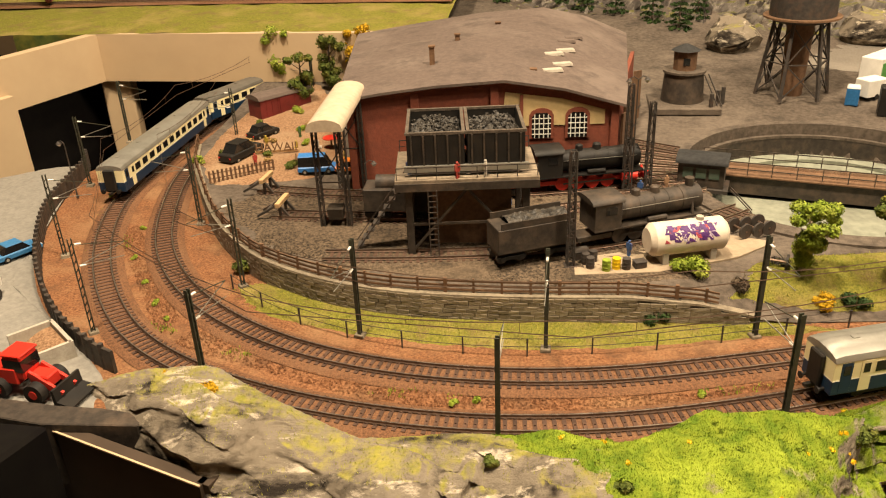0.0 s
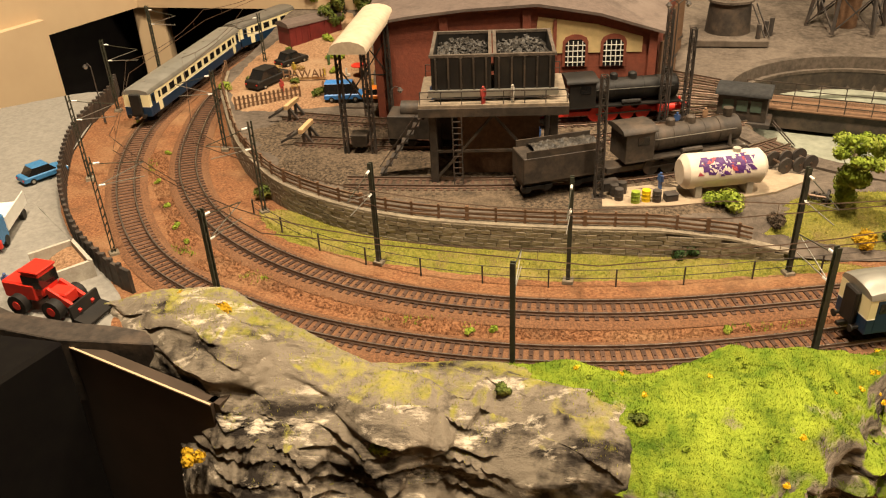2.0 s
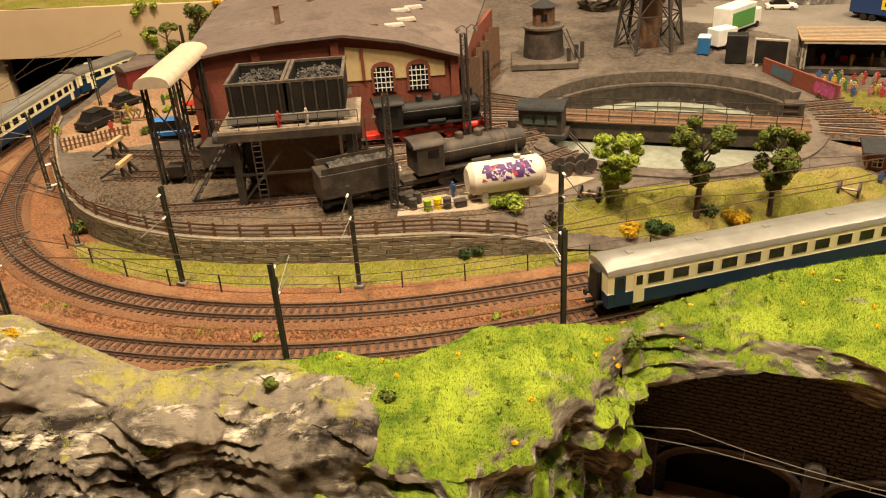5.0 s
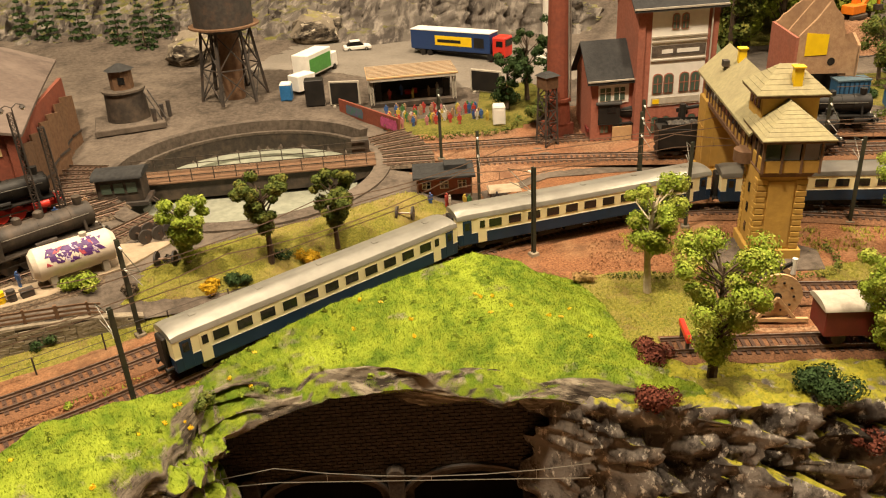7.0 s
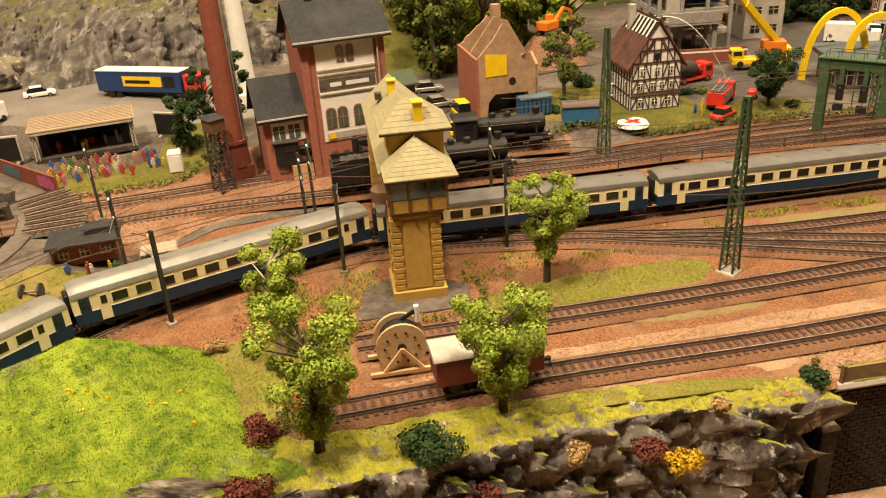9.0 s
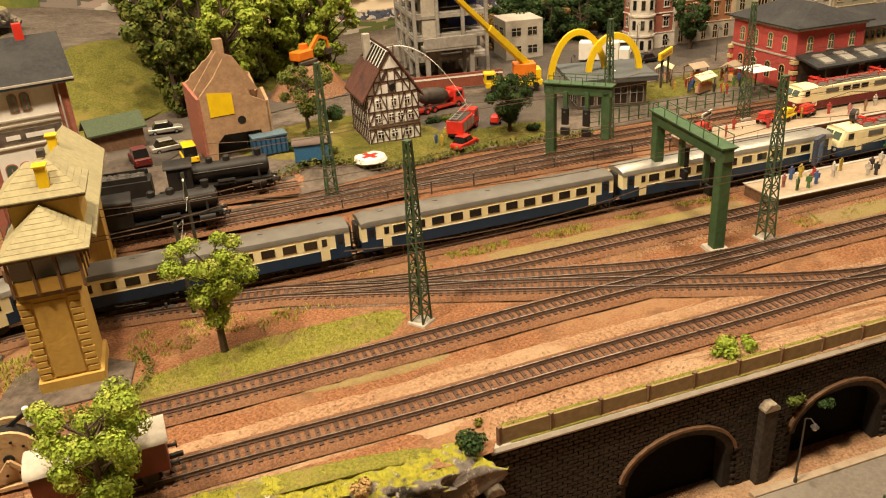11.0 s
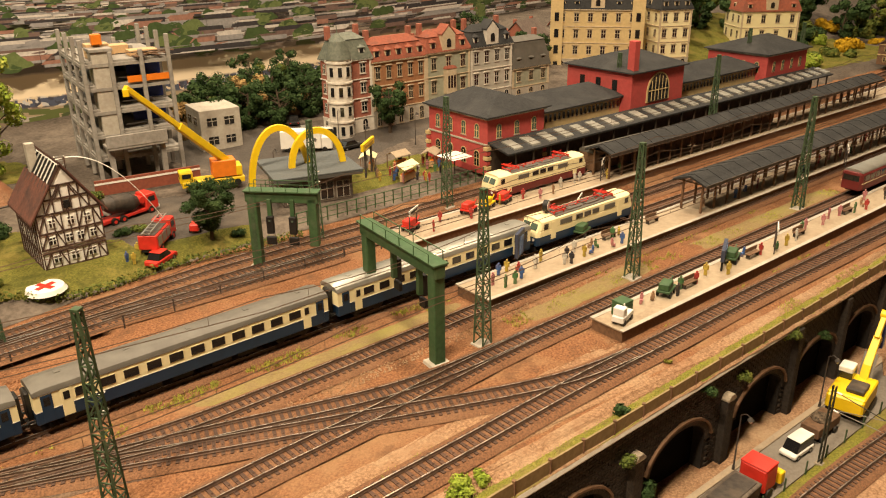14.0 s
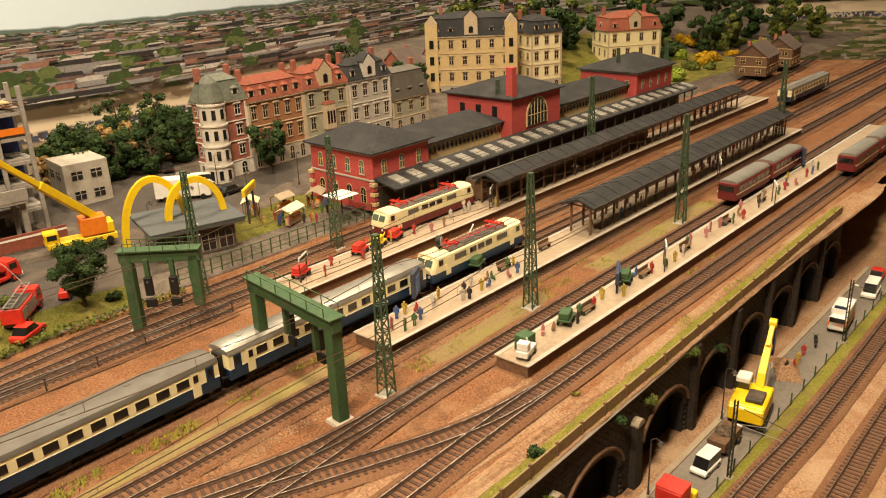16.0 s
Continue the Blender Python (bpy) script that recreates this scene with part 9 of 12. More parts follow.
def town_house(x, y, rz, w, d, h, wall, roofm, floors, label, z=1.6, roof_h=4.0, trim=PLASTER, n=3, dormer=True):
    r = thing("town_house", label, "house", x, y, z, rz, "row of town houses")
    part("wall", G().box(0, 0, 0, w, d, h), wall, r, bev=.06)
    fh = h / floors
    us = [(-w / 2 + w * (i + .5) / n) for i in range(n)]
    for f in range(floors):
        part("string_course", G().box(0, 0, f * fh + fh * .95, w + .25, d + .25, .22), trim, r, bev=.03)
        panes_on(r, "f", w, d, f * fh + fh * .28, us, w / n * .46, fh * .48, trim, DARKG, f == floors - 1)
        panes_on(r, "l", w, d, f * fh + fh * .28, (-d * .25, d * .25), w / n * .46, fh * .48, trim, DARKG)
    part("roof", gable_roof(G(), w, d, h, roof_h, "x", .45), roofm, r)
    part("gable", gable_walls(w, d, .1, roof_h - .1, "x").move(Matrix.Translation((0, 0, h - .1))), wall, r)
    if dormer:
        dm = part("dormer", gable_walls(2.4, 2.6, 2.6, 1.4, "y").move(Matrix.Translation((0, -d / 2 + 1.0, h))), trim, r)
        part("dormer_window", G().box(0, -d / 2 - .36, h + .7, 1.1, .1, 1.4), DARKG, dm)
        part("dormer_roof", gable_roof(G(), 2.4, 2.6, 2.6, 1.4, "y", .25).move(Matrix.Translation((0, -d / 2 + 1.0, h))), roofm, dm)
        for s in (-w * .3, w * .3):
            part("roof_window", G().box(s, -d / 2 + 1.0, h + .6, .9, .9, 1.0), roofm, r)
    for s in (-w * .42, w * .42):
        part("chimney", G().box(s, 1.0, h + roof_h * .6, .8, .8, 2.2), BRICK2, r, bev=.04)
    return r


GREYH = mat("grey_white_render", (.46, .43, .36), (.38, .35, .29), scale=160, rough=.85)
OLIVEH = mat("grey_green_render", (.34, .34, .25), (.28, .28, .20), scale=160, rough=.85)


def mansard(w, d, h, low, top, over=.35):
    """Steep lower slopes and a shallow upper roof."""
    rings = []
    for z, i in ((h - .25, -over), (h, -over), (h + low, .9), (h + low + .12, .75), (h + top, min(w, d) / 2 - .3)):
        a, b = w / 2 - i, d / 2 - i
        rings.append([(-a, -b, z), (a, -b, z), (a, b, z), (-a, b, z)])
    return G().loft(rings)


def facade_house(x, y, rz, w, d, h, wall, roofm, label, trim, floors=3, n=4, z=1.4, low=2.8, top=4.2, gable=True, oriel=False, base=CONC):
    """A nineteenth-century town house: stone ground floor, framed windows, cornice, mansard with dormers."""
    r = thing("town_house", label, "house", x, y, z, rz, "row of town houses")
    fh = h / floors
    side = 3 if d > 8 else 2
    part("wall", G().box(0, 0, 0, w, d, h), wall, r, bev=.06)
    part("ground_floor", G().box(0, 0, 0, w + .16, d + .16, fh * .9), base, r, "rusticated ground floor", bev=.04)
    us = [-w / 2 + w * (i + .5) / n for i in range(n)]
    ls = [-d / 2 + d * (i + .5) / side for i in range(side)]
    for f in range(floors):
        part("string_course", G().box(0, 0, f * fh + fh * .92, w + .35, d + .35, .2), trim, r, bev=.03)
        panes_on(r, "f", w + .16 * (f == 0), d + .16 * (f == 0), f * fh + fh * .24, us, min(w / n * .42, 1.25), fh * .5, trim, DARKG, f == 0, sill=trim)
        panes_on(r, "l", w + .16 * (f == 0), d + .16 * (f == 0), f * fh + fh * .24, ls, min(d / side * .36, 1.15), fh * .5, trim, DARKG, f == 0, sill=trim)
    for k in range(floors - 1):
        for u in us:
            part("window_hood", G().box(u, -d / 2 - .14, (k + 1) * fh + fh * .79, min(w / n * .42, 1.25) + .5, .3, .22, 0, .7, 1), trim, r)
    for sx in (-w / 2 + .2, w / 2 - .2):
        part("pilaster", G().box(sx, -d / 2 - .06, fh * .9, .5, .2, h - fh * .9), trim, r, bev=.03)
    part("cornice", G().box(0, 0, h - .35, w + .7, d + .7, .35), trim, r, bev=.05)
    part("roof", mansard(w, d, h, low, top), roofm, r)
    if gable:
        gb = part("roof_gable", gable_walls(3.4, 2.6, low + .5, 1.7, "y").move(Matrix.Translation((0, -d / 2 + 1.05, h - .1))), trim, r, "ornate roof gable")
        part("gable_window", G().slab([(-.55, 0), (.55, 0), (.55, 1.1)] + [(.55 * math.cos(a), 1.1 + .55 * math.sin(a)) for a in np.linspace(.3, math.pi - .3, 6)] + [(-.55, 1.1)], (0, -d / 2 - .36, h + .8), (1, 0, .1)), DARKG, gb)
        part("gable_roof", gable_roof(G(), 3.4, 2.6, low + .5, 1.7, "y", .12).move(Matrix.Translation((0, -d / 2 + 1.1, h))), roofm, gb)
        part("finial", G().ball(0, -d / 2 - .1, h + low + 2.2, .22, 5), trim, gb)
    for u in [q for q in us if abs(q) > (2.2 if gable else -1)]:
        dm = part("dormer", G().box(u, -d / 2 + .7, h + .5, 1.3, 1.3, 1.5), trim, r)
        part("dormer_window", G().box(u, -d / 2 + .03, h + .75, .8, .1, 1.05), DARKG, dm)
        part("dormer_roof", hip_roof(G(), 1.3, 1.4, 0, .6, .1, .15, .1).move(Matrix.Translation((u, -d / 2 + .7, h + 2.0))), roofm, dm)
    for v in ls[1:-1] if side > 2 else ():
        dm = part("dormer", G().box(-w / 2 + .7, v, h + .5, 1.3, 1.3, 1.5), trim, r)
        part("dormer_window", G().box(-w / 2 + .03, v, h + .75, .1, .8, 1.05), DARKG, dm)
    if oriel:
        oc = part("oriel", G().box(0, -d / 2 - .55, fh * 1.15, 2.6, 1.2, fh * 1.1), trim, r, "projecting oriel window", bev=.06)
        for u in (-.75, .0, .75):
            part("pane", G().box(u, -d / 2 - 1.17, fh * 1.4, .5, .06, fh * .55), DARKG, oc)
        part("oriel_roof", G().box(0, -d / 2 - .55, fh * 2.25, 2.9, 1.4, .5, 0, .7, .6), roofm, oc)
    for u in (-w * .38, w * .4):
        part("chimney", G().box(u, d * .2, h + low, .9, .9, top - low + 1.2), BRICK2, r, bev=.04)
    return r


def row_xy(u, n):
    return on_station(u, n)


SANDST = mat("sandstone_trim", (.56, .45, .30), (.47, .37, .24), scale=160, rough=.85)
WHITET = mat("off_white_stucco", (.66, .61, .52), (.57, .52, .44), scale=160, rough=.85, c3=(.46, .41, .34), stain=30, amount=.5)
OLDTILE = mat("weathered_red_tiles", (.30, .085, .045), (.21, .06, .035), scale=220, rough=.85, bump=.4, c3=(.13, .06, .04), stain=40, amount=.6)
DOME = mat("grey_green_dome_slate", (.15, .16, .12), (.09, .10, .078), scale=200, rough=.6)
th0 = facade_house(*row_xy(-2.0, 37.6), RZ, 8.0, 5.2, 14.6, BRICK2, DOME, "narrow red and white corner house with a round bay tower", WHITET, 4, 2, gable=False, base=WHITET, low=3.4, top=4.6)
cb = part("corner_bay", G().cyl((-3.0, -2.2, 0), (-3.0, -2.2, 15.0), 2.3, n=16), WHITET, th0, "round white corner bay", smooth=40)
for f in range(4):
    part("bay_cornice", G().cyl((-3.0, -2.2, 3.35 + f * 3.65), (-3.0, -2.2, 3.65 + f * 3.65), 2.55, n=16), WHITET, cb, smooth=40)
part("bay_roof", G().cyl((-3.0, -2.2, 15.0), (-3.0, -2.2, 18.2), 2.5, 1.5, 16).cyl((-3.0, -2.2, 18.2), (-3.0, -2.2, 19.6), 1.5, .25, 16).cyl((-3.0, -2.2, 19.6), (-3.0, -2.2, 21.2), .12, .04, 6), DOME, cb, "grey-green slate cap", smooth=30)
for f in range(4):
    for a in (-2.75, -2.05, -1.35, -.65):
        bw_ = part("bay_window", G().box(-3.0 + 2.22 * math.cos(a), -2.2 + 2.22 * math.sin(a), .8 + f * 3.65, 1.05, .22, 2.1, math.degrees(a) + 90), WHITET, cb)
        part("pane", G().box(-3.0 + 2.3 * math.cos(a), -2.2 + 2.3 * math.sin(a), 1.0 + f * 3.65, .72, .2, 1.7, math.degrees(a) + 90), DARKG, bw_)
facade_house(*row_xy(8.6, 37.8), RZ, 13.0, 5.6, 13.6, mat("orange_brown_brick", (.36, .17, .075), (.27, .12, .055), scale=200, rough=.85), OLDTILE, "orange-brown town house with a red tiled roof", SANDST, 3, 5, gable=False)
facade_house(*row_xy(21, 37.8), RZ, 11.6, 5.6, 13.8, OLIVEH, OLDTILE, "grey-green town house with an ornate gable and oriel", SANDST, 3, 3, oriel=True)
facade_house(*row_xy(33, 37.8), RZ, 11.8, 5.6, 13.8, GREYH, ROOFD, "pale grey town house with a slate roof", WHITET, 3, 4)
facade_house(*row_xy(45, 37.8), RZ, 11.4, 5.6, 8.0, OLIVEH, DKROOF, "low grey town house with a steep mansard roof", SANDST, 2, 3, low=5.4, top=6.4, gable=False)
yv = facade_house(321.8, 58.2, -77, 21, 14, 16.4, PLASTER, ROOFD, "large yellow corner house with a dark mansard roof", SANDST, 4, 6, z=2.0, low=4.2, top=5.6)
for sx in (-10.2, 10.2):
    tp = part("corner_turret", G().box(sx, -6.8, 0, 3.2, 2.0, 19.6), PLASTER, yv, "raised corner gable", bev=.06)
    part("turret_gable", gable_walls(3.2, 2.0, .2, 2.0, "y").move(Matrix.Translation((sx, -6.8, 19.5))), SANDST, tp)
    for f in range(4):
        part("pane", G().box(sx, -7.86, 1.2 + f * 4.1, 1.1, .12, 2.1), DARKG, tp)
facade_house(330.0, 42.4, -52, 9, 12, 16, CREAM, ROOFD, "narrow cream town house beside the corner house", SANDST, 4, 3, z=2.0, gable=False)
facade_house(367, 20.5, -62, 17, 12, 13, CREAM, OLDTILE, "cream villa with a red tiled roof", SANDST, 3, 4, z=1.6, low=3.4, top=5.2)
for i, (x, y, w, h, wm, rm) in enumerate(((298, 80, 10, 8, PLASTER, OLDTILE), (309, 86, 9, 7, OLIVEH, OLDTILE), (292, 92, 9, 7, GREYH, ROOFD), (322, 78, 10, 8, BRICK2, ROOFB), (300, 98, 9, 6, PLASTER, OLDTILE), (336, 70, 10, 8, GREYH, OLDTILE))):
    town_house(x, y, RZ + (-18, 8, -6, 14, 4, -10)[i], w, 8, h, wm, rm, 2, ("pale yellow", "grey-green", "pale grey", "red brick", "pale yellow", "pale grey")[i] + " house in the crowded old town", z=2.2, n=3, dormer=False, roof_h=4.0)
for i, (x, y) in enumerate(((303, 70), (288, 82), (316, 92), (342, 60), (346, 52), (350, 42), (352, 62))):
    tree("dark_tree", "dense dark green tree among the town houses", x, y, upper_z(x, y) - .2, 11, 4.4, LEAF3, 760 + i, BARK, clumps=26, tufts=54, low=.08, size=.4)
town_house(364, -17.5, -20, 13, 9, 5.4, WOOD, ROOFB, 2, "brown farmhouse with a grey roof", n=4, dormer=False, roof_h=3.4)
town_house(381, -26, -20, 11, 9, 5.4, WOOD, ROOFB, 2, "brown barn with a grey roof", n=3, dormer=False, roof_h=3.2)

# ---- retaining wall with arches, lower street ----
WDX, WDY = 0.8955, -0.4451
WX, WY = 131.7, 30.2


def wall_xy(u, out=0.0):
    """u along the retaining wall, out towards the viewer."""
    return WX + WDX * u - 0.4451 * out, WY + WDY * u - 0.8955 * out


def arched_wall(name, label, x, y, dx, dy, centres, bounds, half, z0, spring, crown, z1, thick=1.2, lip=WOOD, cap=STONE, capped=55):
    r = thing(name, label, "wall", kind="structure")
    body = G()
    for (u0, u1), c in zip(bounds, centres):
        arc = [(c + half * math.cos(a), spring + (crown - spring) * math.sin(a)) for a in np.linspace(0, math.pi, 15)]
        pts = [(u0, z0), (c - half, z0)] + arc[::-1] + [(c + half, z0), (u1, z0), (u1, z1), (u0, z1)]
        body.slab(pts, (x, y, 0), (dx, dy, thick))
        ring = [(c + (half + .55) * math.cos(a), spring + (crown - spring + .55) * math.sin(a)) for a in np.linspace(0, math.pi, 15)]
        part("arch_ring", G().slab(arc + ring[::-1], (x + dy * .25, y - dx * .25, 0), (dx, dy, .4)), DSTONE, r, "rough stone arch ring")
        part("arch_lip", G().slab([(c + (half + .6) * math.cos(a), spring + (crown - spring + .6) * math.sin(a)) for a in np.linspace(.15, math.pi - .15, 15)] + [(c + (half + .85) * math.cos(a), spring + (crown - spring + .85) * math.sin(a)) for a in np.linspace(math.pi - .15, .15, 15)], (x + dy * .45, y - dx * .45, 0), (dx, dy, .6)), lip, r, "brown rounded arch moulding")
        # black sheet behind the arch: the niche's shade is painted, not cast
        part("niche_back", G().slab([(c - half - .3, z0), (c + half + .3, z0), (c + half + .3, crown + .2), (c - half - .3, crown + .2)], (x - dy * 1.35, y + dx * 1.35, 0), (dx, dy, .3)), VOID, r, "black sheet for the shade in the arch")
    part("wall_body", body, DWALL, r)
    for u0, u1 in bounds:
        tall = u0 > capped
        hw, ht = (.5, z1) if tall else (.65, crown + .5)
        pil = part("pilaster", G().slab([(u0 - hw, z0), (u0 + hw, z0), (u0 + hw, ht), (u0 - hw, ht)], (x + dy * .9, y - dx * .9, 0), (dx, dy, 1.0)), DSTONE, r, bev=.06)
        if tall:
            continue
        part("pilaster_cap", G().slab([(u0 - .72, crown + .5), (u0 + .72, crown + .5), (u0 + .72, crown + .75), (u0 + .3, crown + 1.2), (u0 - .3, crown + 1.2), (u0 - .72, crown + .75)], (x + dy * 1.0, y - dx * 1.0, 0), (dx, dy, 1.2)), cap, pil, "stone cap", bev=.05)
    return r


cen = [14.0, 29.5, 44.5, 58.8, 70.4, 81.0, 91.4, 101.8, 112.2]
bnd = [(-1.5, 21.8), (21.8, 37.4), (37.4, 51.8), (51.8, 64.8), (64.8, 75.8), (75.8, 86.2), (86.2, 96.6), (96.6, 107), (107, 118)]
VX, VY, VDX, VDY = 132.1, 31.0, .9012, -.4334


def brow_xy(u, out=0.0):
    """u along the top of the retaining wall, out towards the viewer."""
    return VX + VDX * u + VDY * out, VY + VDY * u - VDX * out


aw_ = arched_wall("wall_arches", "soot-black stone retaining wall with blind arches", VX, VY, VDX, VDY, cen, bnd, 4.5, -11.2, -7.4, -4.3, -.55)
cop = [brow_xy(u, .35) for u in np.arange(-1.5, 118, 1.5)]
part("coping", G().sweep([(x, y, 0) for x, y in cop], [(1.9, -.62), (-.05, -.62), (-.2, -.35), (-.05, -.06), (1.9, -.06)]), CONC, aw_, "rounded pale coping stones", smooth=50)
pf = thing("board_fence", "low yellowish board fence on the retaining wall", "fence")
for k in range(30):
    a, b = brow_xy(-.8 + k * 3.9, .12), brow_xy(-.8 + (k + 1) * 3.9 - .12, .12)
    pn = part("panel", G().bar((a[0], a[1], .62), (b[0], b[1], .62), .16, 1.25), mat("fence_board", (.26, .19, .09), (.20, .14, .065), scale=200, rough=.85) if k == 0 else bpy.data.materials["fence_board"], pf)
    part("post", G().box(a[0], a[1], -.2, .28, .28, 1.6), WOOD, pf)
strip = [brow_xy(u, -.95) for u in np.arange(0, 118, 1.2)]
thing("grass_strip", "yellow-green grass strip behind the board fence", "grass", g=G().sweep([(x, y, .06 + .06 * nz(x, y, 0, .8)) for x, y in strip], [(-1.3, -.05), (-.6, .12), (.4, .16), (.9, -.05)], closed=False), material=MEADOW, kind="structure", smooth=50)
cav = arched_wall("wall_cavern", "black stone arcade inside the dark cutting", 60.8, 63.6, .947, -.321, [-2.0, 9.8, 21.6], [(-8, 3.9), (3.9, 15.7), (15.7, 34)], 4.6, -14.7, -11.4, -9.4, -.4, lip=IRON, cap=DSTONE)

# lower street
st_ = [wall_xy(u, 3.3) for u in np.arange(20, 126, 2)]
thing("road_lower", "grey street below the retaining wall", "road", g=G().sweep([(x, y, -10.9) for x, y in st_], [(-2.3, -.3), (-2.3, .12), (2.3, .12), (2.3, -.3)]), material=ASPH, kind="structure")
kb = [wall_xy(u, .7) for u in np.arange(20, 126, 2)]
thing("pavement_lower", "pale pavement along the foot of the wall", "pavement", g=G().sweep([(x, y, -10.9) for x, y in kb], [(-.35, -.3), (-.35, .3), (.35, .3), (.35, -.3)]), material=PAVE, kind="structure", bev=.04)
vg = [wall_xy(u, 6.4) for u in np.arange(20, 126, 1.4)]
thing("grass_verge", "dry grass verge between street and lower track", "grass", g=G().sweep([(x, y, -10.9 + .08 * nz(x, y, 3, .8)) for x, y in vg], [(-.9, -.05), (-.4, .18), (.4, .16), (.8, -.05)], closed=False), material=MEADOW, kind="structure", smooth=50)


def on_street(u, out):
    return wall_xy(u, out)


dt = thing("dump_truck", "grey and red dump truck on the lower street", "truck", *on_street(46.8, 4.0), -10.78, RZ + 2)
part("bed", G().box(-1.6, 0, 1.1, 5.6, 2.7, 1.5, 0, 1.05, 1.05), GREY, dt, "grey tipper bed", bev=.08)
part("bed_inside", G().box(-1.6, 0, 2.62, 5.0, 2.1, .06), SOOT, dt)
part("cab", G().box(3.2, 0, .8, 2.2, 2.7, 2.5), RED, dt, bev=.15)
part("cab_roof", G().box(3.2, 0, 3.3, 2.2, 2.7, .15), RED, dt, bev=.05)
part("windscreen", G().box(4.32, 0, 2.1, .06, 2.3, .9), DARKG, dt)
part("tail_board", G().box(-4.4, 0, 1.1, .3, 2.2, 1.0), RED, dt)
part("plough", G().box(5.4, 0, .5, .8, 3.0, 1.3), YELLOW, dt, "yellow snow plough", bev=.1)
for px in (-3.2, -1.8, 3.0):
    for s in (-1.25, 1.25):
        part("wheel", G().cyl((px, s - .25, .55), (px, s + .25, .55), .55, n=12), BLACK, dt, smooth=40)
x, y = on_street(58.4, 3.4)
car("white_van", "small white van towing a trailer on the lower street", x, y, -10.78, RZ + 178, WHITE, 3.6, 1.8, 1.5, "van")
x, y = on_street(63.4, 3.2)
tl = thing("hay_trailer", "brown trailer loaded with rubble", "trailer", x, y, -10.78, RZ)
part("bed", G().box(0, 0, .7, 4.6, 2.0, 1.1), WOOD, tl, bev=.05)
part("load", G().ball(0, 0, 1.8, 1.1, 7, .5), YARD, tl)
for px in (-1.4, 1.4):
    for s in (-1, 1):
        part("wheel", G().cyl((px, s - .15, .4), (px, s + .15, .4), .4, n=10), BLACK, tl, smooth=40)
x, y = on_street(70.4, 3.2)
ex = thing("yellow_excavator", "large yellow crawler excavator with raised arm", "excavator", x, y, -10.78, RZ + 10)
for s in (-1.5, 1.5):
    part("crawler", G().loft([[(px, s + d, .6 + u) for px, u in ((-3.0, 0), (-2.4, -.5), (2.4, -.5), (3.0, 0), (2.4, .6), (-2.4, .6))] for d in (-.45, .45)]), SOOT, ex, "black crawler track", bev=.05)
part("house", G().box(-.6, 0, 1.4, 5.4, 3.8, 2.0), YELLOW, ex, bev=.15)
part("counterweight", G().box(-3.2, 0, 1.4, .9, 3.8, 1.8), YELLOW, ex, bev=.2)
part("cab", G().box(1.0, 1.2, 1.6, 1.8, 1.5, 3.2), WHITE, ex, bev=.1)
part("cab_glass", G().box(1.0, 1.2, 3.0, 1.84, 1.54, 1.2), DARKG, ex)
part("engine_cover", G().box(-1.4, -.6, 3.4, 2.4, 1.8, .5), SOOT, ex, bev=.08)
part("boom", G().loft([[(px, -.4 - w, z), (px, -.4 + w, z), (px + t, -.4 + w, z + t), (px + t, -.4 - w, z + t)] for px, z, t, w in ((1.0, 2.8, 1.1, .46), (2.0, 4.8, 1.1, .44), (3.4, 6.4, .9, .40), (4.2, 7.2, .6, .34))]), YELLOW, ex, bev=.05)
part("stick", G().bar((4.2, -.4, 7.2), (6.2, -.4, 9.2), .55, .75), YELLOW, ex, bev=.05)
part("knuckle", G().cyl((6.2, -.8, 9.3), (6.2, 0, 9.3), .55, n=10), YELLOW, ex, smooth=40)
part("claw", G().bar((3.8, -.4, 5.6), (6.2, -.4, 6.4), .5, .6), YELLOW, ex, bev=.05)
part("breaker", G().bar((6.4, -.4, 9.0), (6.9, -.4, 5.0), .7, .8), mat("breaker_blue", (.02, .05, .25), rough=.4), ex, "dark blue hydraulic breaker", bev=.05)
for sy in (-.95, .15):
    part("hydraulic", G().cyl((2.0, sy, 3.0), (3.2, sy, 5.8), .16, n=8), SILVER, ex, smooth=40)
for i, (u, o) in enumerate(((84, 3.2), (86, 3.0), (88.4, 2.8), (83.0, 2.6))):
    x, y = on_street(u, o)
    figure(x, y, -10.7, (1, 3, 1, 6)[i], 40 * i)
x, y = on_street(83.5, 2.4)
rb = thing("rubble_heap", "heap of brown rubble in front of the arch", "rubble", x, y, -10.8, g=grid(np.arange(-3, 3.01, .25), lambda q: np.arange(-1.6, 1.61, .25), lambda a, b: max(0, 1.1 * (1 - (a / 3) ** 2) * (1 - (b / 1.6) ** 2)) + .25 * abs(nz(a, b, 3, 2.5))), material=SAND)
x, y = on_street(100.0, 3.8)
am = thing("ambulance", "white and orange ambulance van on the lower street", "van", x, y, -10.78, RZ + 185)
part("box", G().box(-.6, 0, .5, 4.2, 2.3, 2.7), WHITE, am, bev=.1)
part("cab", G().box(2.2, 0, .5, 1.6, 2.2, 1.9), WHITE, am, bev=.2)
part("stripe", G().box(.1, 0, 1.2, 5.8, 2.36, .55), ORANGE, am, "orange stripe")
part("windscreen", G().box(2.7, 0, 1.75, .7, 1.9, .6), DARKG, am)
part("beacon", G().box(1.3, 0, 3.2, .4, 1.6, .25), BLUE, am)
for px in (-1.8, 2.0):
    for s in (-1.0, 1.0):
        part("wheel", G().cyl((px, s - .2, .45), (px, s + .2, .45), .45, n=12), BLACK, am, smooth=40)
x, y = on_street(113.4, 4.0)
car("white_van", "white delivery van parked below the wall", x, y, -10.78, RZ + 185, WHITE, 4.8, 2.0, 1.7, "van")
